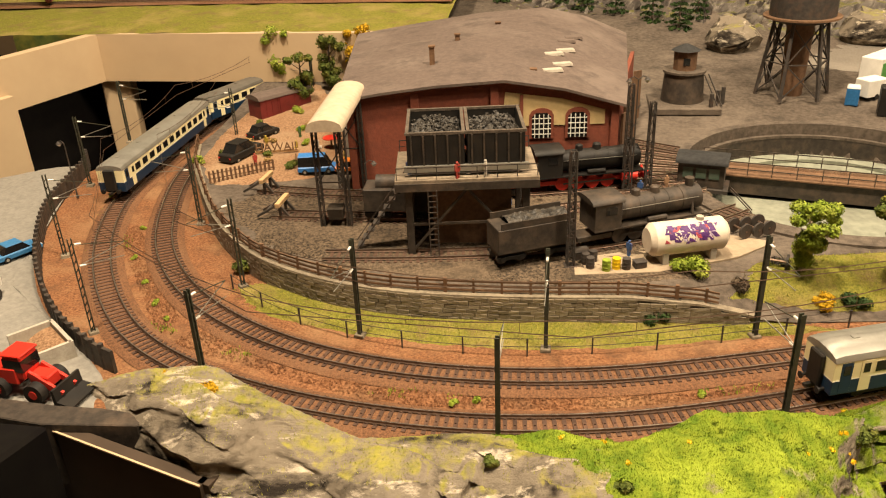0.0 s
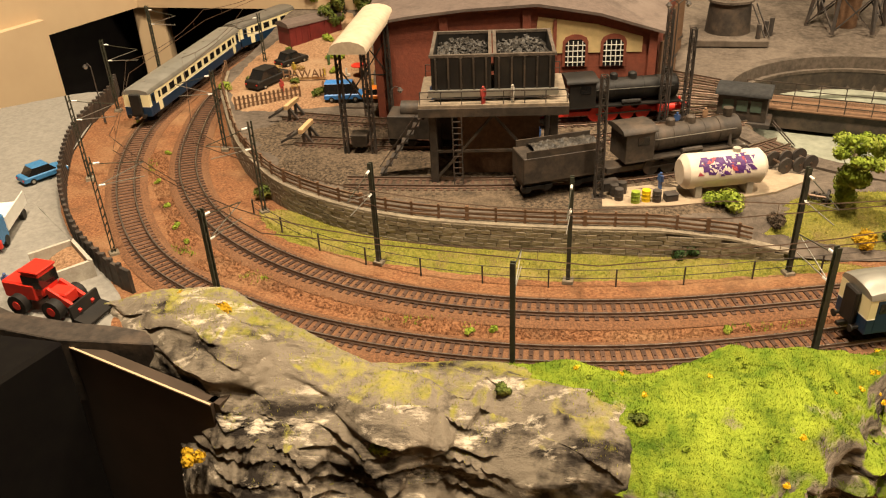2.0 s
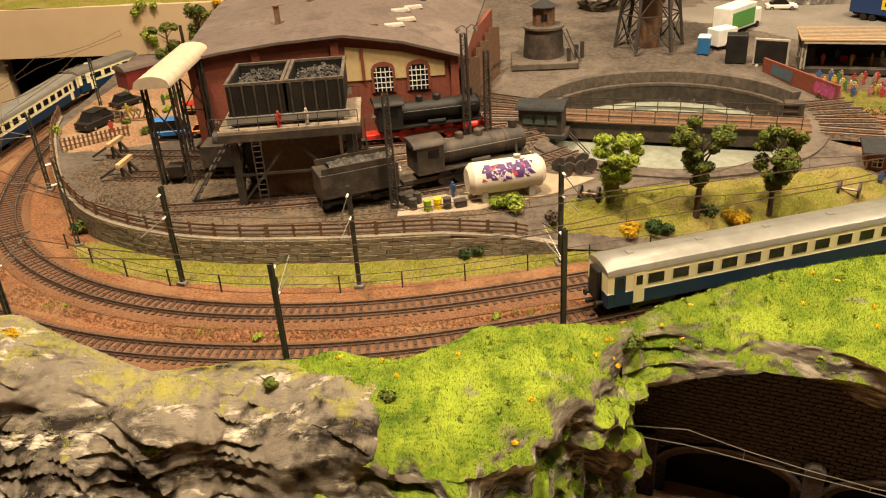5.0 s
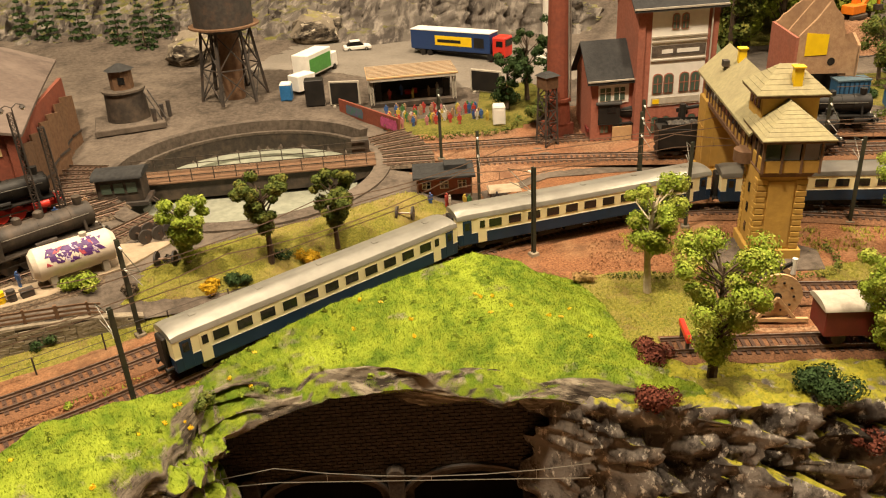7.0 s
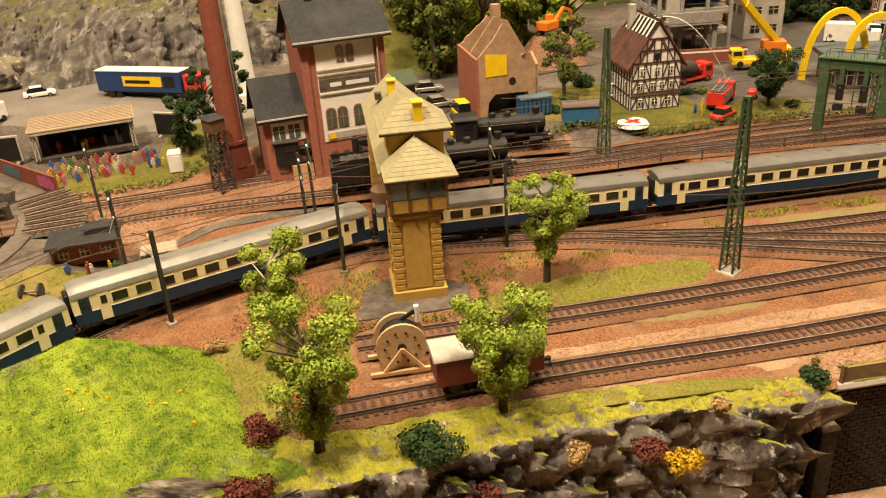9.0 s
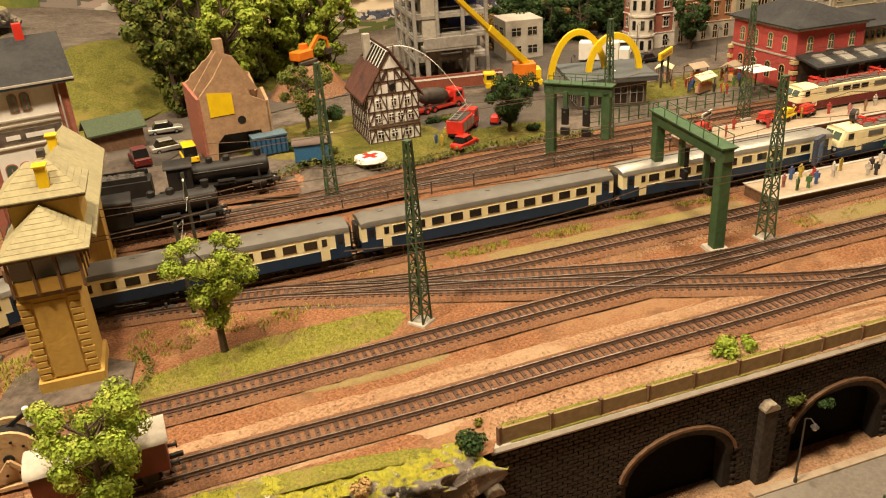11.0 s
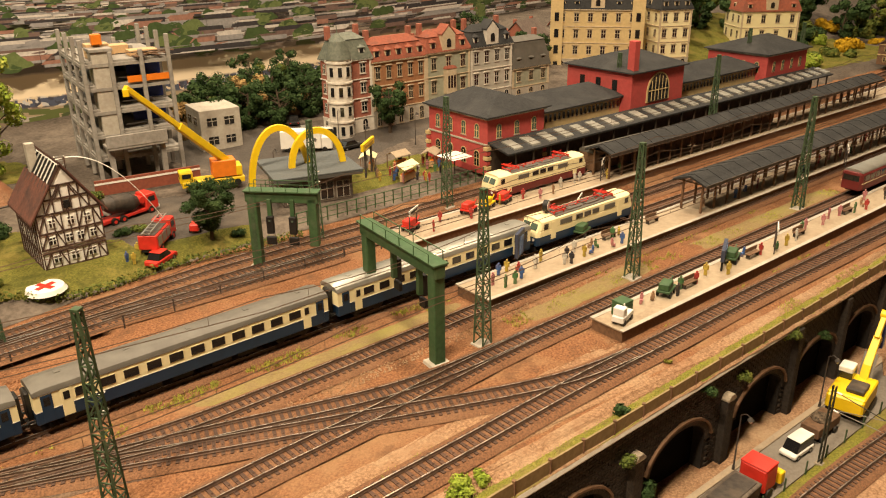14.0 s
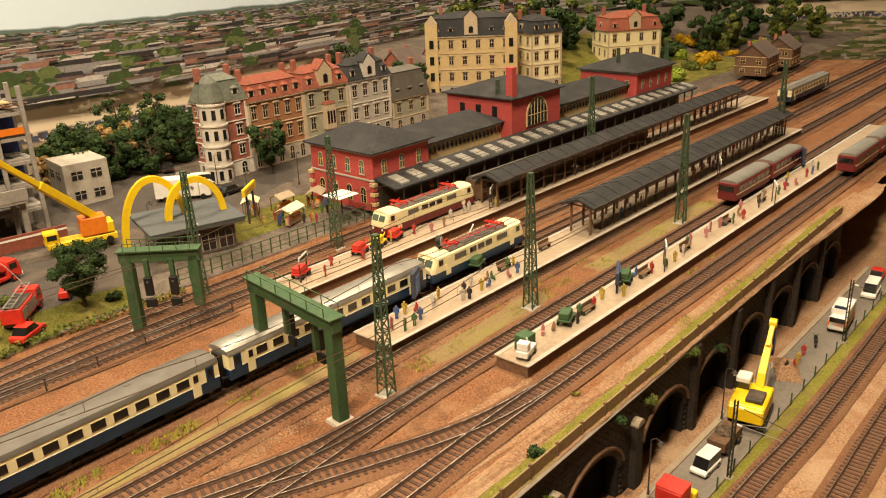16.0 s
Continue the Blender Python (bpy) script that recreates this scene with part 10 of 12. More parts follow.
x, y = on_street(120, 3.0)
car("red_car", "red car parked below the wall", x, y, -10.78, RZ + 185, RED, 4.4, 1.9, 1.5)
x, y = on_street(92.4, 3.0)
mb = thing("motorcycle", "dark motorcycle on the lower street", "motorcycle", x, y, -10.78, RZ + 20)
part("body", G().box(0, 0, .5, 1.6, .4, .6), BLACK, mb, bev=.08)
for px in (-.8, .8):
    part("wheel", G().cyl((px, -.1, .38), (px, .1, .38), .38, n=12), BLACK, mb, smooth=40)
part("handlebar", G().bar((.6, -.5, 1.3), (.6, .5, 1.3), .1), SILVER, mb)
for i, (u, o) in enumerate(((58.6, 5.8), (95.4, 5.6), (128, 5.8))):
    x, y = wall_xy(u, o)
    m = pole_mast(9.0, 5.0)
    place(m, x, y, -11, RZ - 90)
for u in (24, 51, 68):
    x, y = wall_xy(u, .9)
    lamp_post("street_lamp", "slim grey street lamp at the foot of the wall", x, y, -10.7, 6.4, RZ - 90)
for k in range(26):
    x, y = wall_xy(24 + k * 4, 5.7)
    if k == 0:
        pk = thing("guard_post", "thin post of the wire fence along the street", "post", x, y, -10.9, 0, "street guard posts", G().cyl((0, 0, 0), (0, 0, 1.6), .09, n=5), MAST)
    else:
        again(pk, x, y, -10.9)

# ---- catenary on the main line ----
pm = pole_mast()
place(pm, 25.5, 71.6, 0, -100)
for x, y, rz in ((41.2, 70.6, -92), (58.2, 73.8, -70), (12.2, 79.5, -140), (2.0, 93.6, -170), (15.5, 64.2 - 1.6, 75), (38.2, 57.9, 88), (57.6, 62.0, 108), (95.2, 72.4, 100), (1.8, 70.4, 40), (-9.4, 84.8, 25), (-17.6, 104.6, 12), (-2.5, 118, 190), (3, 138, 160), (-21, 122, 0), (111.9, 71.0, 60), (127.0, 64.4, 55), (134.1, 76.0, -120), (116.2, 85.8, -110), (94.8, 84.9, -110), (96.2, 100.4, -100), (113.4, 82.0, -110)):
    again(pm, x, y, upper_z(x, y) if y > back_y(max(x, -6.4)) and x > 60 else 0, rz)


def wire(name, label, pts, z, r=.035, metal=RAIL):
    w = thing(name, label, "wire", kind="structure")
    for a, b in zip(pts[:-1], pts[1:]):
        n = 6
        run = [(a[0] + (b[0] - a[0]) * k / n, a[1] + (b[1] - a[1]) * k / n) for k in range(n + 1)]
        part("contact_wire", G().loft([[(x, y - r, z), (x, y + r, z), (x, y, z + 2 * r)] for x, y in run]), metal, w)
        top = [(x, y, z + 1.4 - 1.0 * (1 - (2 * k / n - 1) ** 2)) for k, (x, y) in enumerate(run)]
        part("carrier_wire", G().loft([[(x, y - r, q), (x, y + r, q), (x, y, q + 2 * r)] for x, y, q in top]), metal, w)
        for (x, y, q) in top[1:-1:2]:
            part("dropper", G().bar((x, y, z), (x, y, q), .03), metal, w)


o_ = TRACKS["track_outer"][1]
i_ = TRACKS["track_inner"][1]
wire("wire_outer", "thin overhead wire above the outer track", o_[60::34], 7.6)
wire("wire_inner", "thin overhead wire above the inner track", i_[60::34], 7.6)
wire("wire_platform", "thin overhead wire above the platform track", TRACKS["track_platform"][1][30::40], 8.6)
wire("wire_siding", "thin overhead wire above the siding", TRACKS["track_siding"][1][40::40], 8.6)
wire("wire_lower", "thin overhead wire above the lower track", TRACKS["track_cavern"][1][5::34], -6.6, .03, SILVER)
wire("wire_station", "thin overhead wire above the station track", TRACKS["track_station"][1][20::40], 8.6)

# ---- hall parts beyond the layout's left end ----
pan = thing("hall_panelling", "beige plywood panelling with dark openings behind the layout", "panelling")
part("upper_panel", G().slab([(-60, 4.4), (20, 4.4), (20, 12.2), (-60, 12.2)], (-36, 141, 0), (.28, .96, -2)), BEIGE, pan)
part("upper_panel", G().slab([(0, 4.4), (75, 4.4), (75, 12.2), (0, 12.2)], (-36, 141, 0), (1, -.03, 2)), BEIGE, pan)
# solid black sheets give the shade of the openings below the panels
part("dark_opening", G().slab([(-60, -30), (75, -30), (75, 6.4), (-60, 6.4)], (-36, 150, 0), (1, -.03, 2)), VOID, pan, "black sheet for the shade under the panel")
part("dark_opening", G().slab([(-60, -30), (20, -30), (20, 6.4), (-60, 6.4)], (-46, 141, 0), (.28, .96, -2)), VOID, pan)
part("post", G().box(-33.2, 143.5, -30, 5, 3, 40, 10), BEIGE, pan, "square beige post", bev=.2)
part("side_panel", G().slab([(-30, -30), (4, -30), (4, 7), (-30, 7)], (-41, 119, 0), (.28, .96, -2)), BEIGE, pan)
upm = thing("meadow_shelf", "upper meadow shelf with a distant track above the panelling", "shelf", g=grid(np.arange(-80, 25, 2), lambda q: np.arange(141, 260, 3), lambda a, b: 12.2 + .1 * (b - 141) + .3 * nz(a, b, 0, .2)), material=MEADOW, smooth=40)
for i, (x, y, m, h) in enumerate(((-52, 158, RUST, 7), (-44, 166, GOLD, 6), (-38, 172, LEAF2, 7), (-30, 176, GOLD, 7), (-22, 168, RUST, 5), (-14, 178, LEAF2, 8), (-6, 172, GOLD, 7), (2, 180, LEAF2, 8), (10, 174, RUST, 7), (16, 182, LEAF, 8))):
    tree("autumn_tree", "small autumn tree on the upper meadow shelf", x, y, 12.2 + .1 * (y - 141) - .3, h, 2.6, m, 500 + i, BARK, clumps=14, tufts=40, low=.15, size=.34)
track("track_shelf", "distant track on the upper meadow shelf", [(-70, 158), (-30, 160), (10, 159), (24, 158.4)], z=14.0)
fb = thing("front_board", "brown front board below the street corner", "board")
part("board", G().slab([(0, -60), (19, -60), (19, 0), (0, 0)], (1, 59.0, 0), (.945, -.327, 1.0)), BROWNP, fb)
part("top_edge", G().slab([(0, 0), (19, 0), (19, .12), (0, .12)], (1, 58.9, 0), (.945, -.327, .16)), BEIGE, fb)
part("board_end", G().slab([(0, -60), (16, -60), (16, 0), (0, 0)], (18.6, 53.2, 0), (.3, .95, -1.0)), BROWNP, fb)
bk = thing("black_cabinet", "black box with a steel latch at the layout's corner", "box")
part("box", G().prism([(-14, 50), (2.6, 55.2), (7.6, 55.0), (4, 44), (-14, 40)], -60, 2.6), VOID, bk, bev=.3)
part("latch", G().box(2.6, 54.4, .6, 1.1, .4, 2.0), SILVER, bk, bev=.1)

# street corner at the layout's left end
thing("wall_corner_street", "low dark retaining wall in front of the corner street", "wall", g=G().prism([(-14, 63.6), (-1, 58.0), (5, 57.2), (12.4, 57.6), (12.4, 58.9), (8.6, 59.4), (5.2, 59.4), (-.4, 60.0), (-13.6, 64.8)], -5, .75), material=SOOT, kind="structure", bev=.08)
patch("ground_corner_street", "pale grey street at the layout's corner", mat("pale_grey_street", (.25, .235, .205), (.19, .178, .155), scale=200, rough=.85), [(-40, 100), (-24, 112), (-19, 98), (-13.8, 86.4), (-8.4, 78), (-2.4, 71.4), (4.6, 65.6), (7.4, 62.0), (6.6, 58.6), (0, 58.8), (-12, 64.6), (-32, 81)], main_z, lift=.25, rag=.1)
cw = thing("corner_wall", "dark plank wall between street and outer track", "wall")
wl = curve([(-22, 112), (-20.2, 108), (-17.4, 95.5), (-12.6, 85.4), (-7.2, 77.2), (-1.2, 70.4), (4.2, 66.2), (7.2, 64.6)], 1.3)
for a, b in zip(wl[:-1], wl[1:]):
    part("panel", G().bar((a[0], a[1], 1.0), (b[0], b[1], 1.0), .3, 2.2), SOOT, cw)
    part("post", G().box(a[0], a[1], -.2, .35, .35, 2.6), IRON, cw)
car("blue_car", "blue estate car on the corner street", -14.4, 84.2, .3, 60, mat("car_blue", (.05, .2, .42), rough=.4, bump=0), 4.8, 2.0, 1.6)
fl = thing("flatbed_truck", "blue and white truck with red front on the corner street", "truck", -10.6, 72.4, .3, -70)
part("cab", G().box(2.8, 0, .5, 2.2, 2.5, 2.3), bpy.data.materials["car_blue"], fl, bev=.15)
part("bumper", G().box(4.0, 0, .4, .4, 2.6, .8), RED, fl, bev=.06)
part("bed", G().box(-1.2, 0, .9, 5.6, 2.5, .4), WHITE, fl, bev=.05)
part("stake", G().box(-1.2, -1.2, 1.3, 5.6, .1, 1.0).box(-1.2, 1.2, 1.3, 5.6, .1, 1.0), WHITE, fl)
for px in (-2.6, 2.6):
    for s in (-1.1, 1.1):
        part("wheel", G().cyl((px, s - .2, .5), (px, s + .2, .5), .5, n=12), BLACK, fl, smooth=40)
wl_ = thing("wheel_loader", "bright red wheel loader with a black bucket", "loader", 1.6, 61.6, .3, -8)
part("rear_body", G().box(-1.6, 0, 1.1, 3.2, 2.0, 1.5), RED, wl_, bev=.15)
part("cab", G().box(-.2, 0, 1.6, 1.7, 1.8, 2.0), RED, wl_, bev=.12)
part("cab_glass", G().box(-.2, 0, 2.3, 1.74, 1.84, 1.0), DARKG, wl_)
part("cab_roof", G().box(-.2, 0, 3.6, 1.9, 2.0, .2), RED, wl_, bev=.06)
part("front_frame", G().box(1.6, 0, 1.0, 1.8, 1.3, 1.0), RED, wl_, bev=.1)
for s in (-.7, .7):
    part("lift_arm", G().bar((.9, s, 2.2), (3.6, s, .7), .25, .5), RED, wl_)
part("bucket", G().loft([[(4.0 + a, s, b) for a, b in ((-.7, .2), (.9, .1), (.9, .25), (-.4, .5), (-.5, 1.5), (-.7, 1.5))] for s in (-1.5, 1.5)]), BLACK, wl_, "black bucket")
for px in (-1.7, 1.6):
    for s in (-1.2, 1.2):
        w = part("wheel", G().cyl((px, s - .35, .85), (px, s + .35, .85), .85, n=16), BLACK, wl_, smooth=40)
        part("hub", G().cyl((px, s - .38, .85), (px, s + .38, .85), .38, n=10), RED, w)
figure(-3.4, 63.4, .4, 0, 20)
figure(-2.6, 62.6, .4, 0, 60)
bay = thing("gravel_bay", "grey concrete bay filled with gravel", "bay", -.6, 66.6, .2, -40)
part("wall", G().box(-2.4, 0, 0, .3, 3.6, 1.6).box(2.4, 0, 0, .3, 3.6, 1.6).box(0, 1.8, 0, 5.0, .3, 1.6), CONC, bay)
part("gravel", grid(np.arange(-2.2, 2.21, .2), lambda q: np.arange(-1.8, 1.7, .2), lambda a, b: .2 + .9 * sstep(-1.8, 1.2, b) + .15 * abs(nz(a, b, 0, 3))), SAND, bay)
wh = thing("corner_shed", "brown half-timbered shed on the corner street", "shed", -23.5, 79.5, .2, -25)
part("wall", G().box(0, 0, 0, 8, 6, 6), WOOD, wh, bev=.05)
part("roof", gable_roof(G(), 8, 6, 6, 2.4, "x", .6), ROOFB, wh)
panes_on(wh, "r", 8, 6, 3.2, (-1.4, 1.4), 1.0, 1.4, WOOD, DARKG)
lamp_post("street_lamp", "grey street lamp beside the plank wall", -16.8, 100.2, .2, 7.0, 160)

# wooden cable reel load and brown wagon beside the sidings
rl = thing("cable_reel", "wooden cable reel with black cable on a trestle", "reel", 107.6, 53.6, .3, -25)
for s in (-.9, .9):
    part("flange", G().cyl((0, s - .12, 2.1), (0, s + .12, 2.1), 2.0, n=24), PALEW, rl, "wooden reel flange", smooth=30)
    for k in range(10):
        a = k * .628
        part("bolt", G().cyl((math.cos(a) * 1.3, s + math.copysign(.1, s), 2.1 + math.sin(a) * 1.3), (math.cos(a) * 1.3, s + math.copysign(.2, s), 2.1 + math.sin(a) * 1.3), .1, n=6), BLACK, rl)
part("hub", G().cyl((0, -1.15, 2.1), (0, 1.15, 2.1), .35, n=10), BLACK, rl)
part("cable", G().cyl((0, -.75, 2.1), (0, .75, 2.1), 1.6, n=20), BLACK, rl, smooth=30)
for s in (-1.3, 1.3):
    part("skid", G().bar((-2.6, s, .1), (2.6, s, .1), .3), PALEW, rl)
    for a in (-1.6, 1.6):
        part("trestle_leg", G().bar((a, s, .1), (0, s, 2.1), .25), PALEW, rl)
part("mast_arm", G().bar((-1.4, .6, 2.6), (1.4, .4, 4.4), .25), BLACK, rl)
part("red_lamp", G().cyl((1.5, .4, 3.4), (1.5, .4, 4.8), .22, n=8), WHITE, rl)
wg_ = thing("tank_wagon", "dark red wagon with a pale roof on the front siding", "wagon")
part("body", G().box(0, 0, 1.0, 8.0, 2.8, 2.2), DKRED, wg_, bev=.08)
part("roof", G().loft([[(px, s, u) for s, u in section(3.0, 3.2, 3.25, .5, 6)] for px in (-4.2, 4.2)]), CONC, wg_, smooth=40)
for px in (-2.6, 2.6):
    h = G()
    wheelset(h, px)
    part("wheelset", h, IRON, wg_, smooth=40)
buffers(wg_, 4.0, 1)
seat_on(wg_, "track_front", station_of("track_front", 115) - 4.0, 8)
bs = thing("sleeper_bumper", "red and white end beam of the siding", "buffer stop", 98.2, 52.4, .3, -24)
part("beam", G().box(0, 0, 1.2, .4, 3.0, .5), RED, bs, bev=.05)
part("frame", G().bar((0, -1, 0), (0, -1, 1.5), .25).bar((0, 1, 0), (0, 1, 1.5), .25), IRON, bs)

# ---- town and yard ground ----
patch("ground_yard_earth", "pinkish brown earth round the yard tracks", PINK, [(90, 113), (97, 112.4), (105, 109.5), (112, 106.4), (118, 101.5), (124, 98), (134, 94), (146, 89.6), (157, 84), (152, 81.8), (140, 84.4), (128, 87), (118, 88), (106, 91), (99, 89), (92, 90), (89.6, 97), (89.6, 105)], upper_z, lift=.08)
patch("ground_road", "dark asphalt road behind the brick works", DASPH, [(137, 104), (141, 112), (150, 119), (160, 122), (174, 120), (190, 116), (188, 110), (172, 112), (158, 112), (148, 106), (142, 99)], upper_z, lift=.14)
patch("lawn_timber_house", "green lawn round the half-timbered house", LAWN, [(155, 86), (160, 82), (166, 78.4), (173, 75.6), (180, 73.4), (188, 70), (190, 73), (184, 76), (177, 80), (178, 86), (170, 92), (160, 93)], upper_z, lift=.22)
patch("lawn_trees", "dark olive lawn round the ruin and the tree", LAWN, [(152, 98), (158, 103), (168, 103), (178, 98), (172, 90), (167, 84), (160, 83.6), (155, 90)], upper_z, lift=.16)
patch("lawn_bank", "olive grass bank behind the road", LAWN, [(140, 118), (150, 124), (162, 126), (176, 124), (196, 120), (200, 134), (180, 146), (160, 152), (146, 140)], upper_z, lift=.25)
patch("lawn_festival", "olive grass edge of the festival ground", LAWN, [(92, 113), (96, 109), (104, 106.6), (111, 105), (118, 110), (119, 121), (112, 124), (109, 113), (98, 115)], upper_z, lift=.2)
patch("ground_works", "pale trodden earth before the brick works", PINK, [(112, 103.4), (120, 99.6), (132, 95.6), (138, 97), (128, 102), (116, 107)], upper_z, lift=.12)
patch("ground_fire_lane", "grey asphalt lane with parked fire engines", DASPH, [(172, 88), (180, 96), (196, 92), (204, 82), (196, 72), (184, 74), (176, 78)], upper_z, lift=.14)

patch("lawn_far", "olive grass and scrub beyond the station", LAWN, [(322, 14), (345, 4), (372, -12), (398, -26), (398, 20), (372, 50), (345, 66), (325, 60)], upper_z, lift=.2)

# ---- grass, bushes and trees ----
gs_ = [(x, back_y(x) - 1.9) for x in np.arange(11, 66, .8)]
patch("grass_wallside", "yellow-green grass strip below the retaining wall", MEADOW, [(10, 79.4), (14, 75.4), (22, 72.4), (31, 70.8), (42, 70.6), (52, 72.2), (62, 74.4), (66, 75.6), (60, 76.2), (50, 75.4), (40, 74.8), (30, 74.9), (22, 76.4), (14, 80.2)], main_z, lift=.16)
patch("grass_bank", "dry yellow-green bank below the turntable", MEADOW, [(57, 78), (66, 77.6), (76, 79.6), (86, 83.6), (92, 86), (88, 88.6), (78, 86.4), (68, 85), (60, 83)], upper_z, lift=.2)
patch("grass_tower", "green lawn beside the signal tower", MEADOW, [(116, 58.6), (124, 57.4), (134, 53.6), (140, 50), (136, 47.6), (126, 51), (117, 55)], main_z, lift=.15)
patch("grass_knoll_side", "green lawn beside the knoll", MEADOW, [(93, 66), (100, 66), (106, 62), (104, 55), (97, 50.5), (92, 52)], main_z, lift=.3)
patch("grass_edge", "mossy yellow turf along the cliff edge", MEADOW, [(92, 50), (100, 47.4), (108, 45), (118, 41), (127, 35.6), (127.5, 33.5), (118, 38.6), (108, 42.6), (98, 45.4)], main_z, lift=.45)
patch("ground_sand_front", "pale pinkish gravel between the front tracks", SAND, [(104, 53), (118, 48), (140, 38.4), (160, 29), (178, 20), (178, 13), (160, 22), (140, 32), (120, 40), (104, 47)], main_z, lift=.08)
patch("ground_sand_wall", "pale gravel between front track and fence", SAND, [(128, 37), (150, 26.6), (180, 11.6), (215, -5.6), (250, -24), (250, -28), (215, -10), (180, 7.4), (150, 22), (131, 31.6)], main_z, lift=.09)
patch("ground_grey_switch", "dirty brown ballast under the slip switches", mat("oily_ballast", (.20, .125, .08), (.075, .046, .032), scale=430, rough=.95, bump=.9, bscale=900, c3=(.26, .18, .12), stain=16, amount=.6, spec=.1, c4=(.06, .045, .036)), [(128, 65.5), (140, 55.6), (150, 44.6), (158, 35.6), (168, 24), (176, 17.4), (172, 17.4), (160, 29), (150, 40), (142, 48.6), (134, 57)], main_z, lift=.06)
for n_, pts in enumerate(([(152, 52), (166, 45.4), (180, 38.6), (178, 37), (164, 43.4), (153, 49)], [(180, 31), (192, 25.4), (200, 22), (198, 19.6), (188, 24), (180, 28)], [(208, 17), (226, 8), (240, 1), (238, -1.6), (222, 6), (208, 13)], [(122, 50.4), (130, 47), (138, 43), (136, 41.4), (128, 45)])):
    patch("grass_dry", "dry yellowish grass between the tracks", mat("dry_grass", (.26, .19, .075), (.20, .135, .06), scale=420, rough=1, bump=.9, bscale=1200, c3=(.24, .22, .05), stain=20, amount=.6) if n_ == 0 else bpy.data.materials["dry_grass"], pts, main_z, lift=.1)

tree("green_tree", "leafy green tree with a pale birch trunk", 100.6, 60.9, 0, 11.2, 2.7, LEAF, 1, BIRCH, clumps=36, low=.36, tufts=150, size=.165)
tree("green_tree", "bright green bushy tree at the cliff edge", 97.6, 48.2, .3, 11.4, 3.3, LEAF, 2, BARK, clumps=44, tufts=150, low=.16, size=.165)
tree("green_tree", "bright green leafy tree beside the siding", 109.9, 43.7, .3, 10.0, 3.3, LEAF, 3, BARK, clumps=42, tufts=150, low=.18, size=.165)
tree("green_tree", "green tree on the lawn beside the signal tower", 125.4, 56.6, 0, 10.8, 3.1, LEAF, 4, BARK, clumps=36, tufts=150, low=.28, size=.165)
tree("green_tree", "pale green tree on the bank below the turntable", 63.4, 81.2, 1.6, 8.2, 2.3, LEAF, 5, BIRCH, clumps=38, size=.18, tufts=150, low=.2)
tree("olive_tree", "olive green tree with yellow flecks on the bank", 70.8, 79.8, 1.4, 9.8, 2.3, LEAF2, 6, BARK, clumps=38, size=.18, tufts=150, low=.35)
tree("olive_tree", "dark olive tree with yellow leaves on the bank", 77.6, 80.8, 1.2, 8.2, 2.2, LEAF2, 7, BARK, clumps=38, size=.18, tufts=150, low=.3)
tree("olive_tree", "large olive tree beside the ruined house", 165.0, 97.0, 1.8, 9.6, 4.0, LEAF2, 8, BARK, clumps=26, tufts=75, low=.25)
tree("round_tree", "dark round tree with yellow blossom by the gantry", 183.4, 74.2, 1.3, 8.2, 3.5, LEAF3, 9, BARK, clumps=46, tufts=110, low=.18, size=.2)
tree("street_tree", "dense dark green street tree before the houses", 240.0, 77.4, 1.4, 11.0, 3.6, LEAF3, 10, BARK, clumps=26, tufts=80, low=.28, size=.34)
tree("street_tree", "small green tree beside the station wing", 282, 66, 1.4, 8, 3, LEAF3, 11, BARK, size=.4)
for i, (x, y) in enumerate(((108, 108), (112.4, 110.5), (117.5, 113))):
    tree("green_tree", "dense dark green tree behind the festival ground", x + 2, y + 2, 3.2, 8 + 3 * (i > 0), 2.4, LEAF3, 20 + i, BARK, tufts=60, low=.15)
for i, (x, y, h) in enumerate(((42.5, 187, 13), (47, 184, 14), (53, 180.5, 13.5), (59.6, 176, 14), (64, 171, 12), (36, 190, 13), (68, 176, 12), (30, 190, 13), (50, 190, 14))):
    spruce("spruce_tree", "dark green spruce on the slope behind the shed", x, y, 3.4, h, 3.0, LEAF3, 40 + i)
for i, (x, y, m) in enumerate(((6.5, 137, LEAF2), (11, 140, GOLD), (16, 141, LEAF2), (3.5, 131, LEAF2), (19, 138, LEAF2), (14.5, 133, RUST), (20.5, 128.5, LEAF2), (-2.6, 141, LEAF))):
    tree("autumn_tree", "autumn tree behind the garden corner", x, y, upper_z(x, y) - .2, 9.5, 3.2, m, 60 + i, BARK, tufts=60, low=.12, size=.3)
for i in range(26):
    x, y = 172 + (i % 8) * 4.6 + (i // 8) * 2, 122 + (i // 8) * 7 + 2 * math.sin(i * 2.1)
    if math.hypot(x - 14 - 179.8, y - 117.3) < 11:
        continue
    tree("leafy_tree", "tall bright green tree in the wood behind the houses", x - 14, y, upper_z(x - 14, y) - .2, 21 + 4 * math.sin(i * 1.3), 5.8, LEAF if i % 4 else LEAF2, 90 + i, BARK, clumps=26, tufts=60, low=.08, size=.5)
for i in range(12):
    x, y = 222 + i * 4.4, 112 - i * 1.2 + 4 * math.sin(i * 2.2)
    tree("dark_tree", "dark green tree behind the town street", x, y, 1.5, 8 + 2 * math.sin(i), 3.4, LEAF3 if i % 5 else TAN, 130 + i, BARK, clumps=18, tufts=50, low=.08, size=.5)
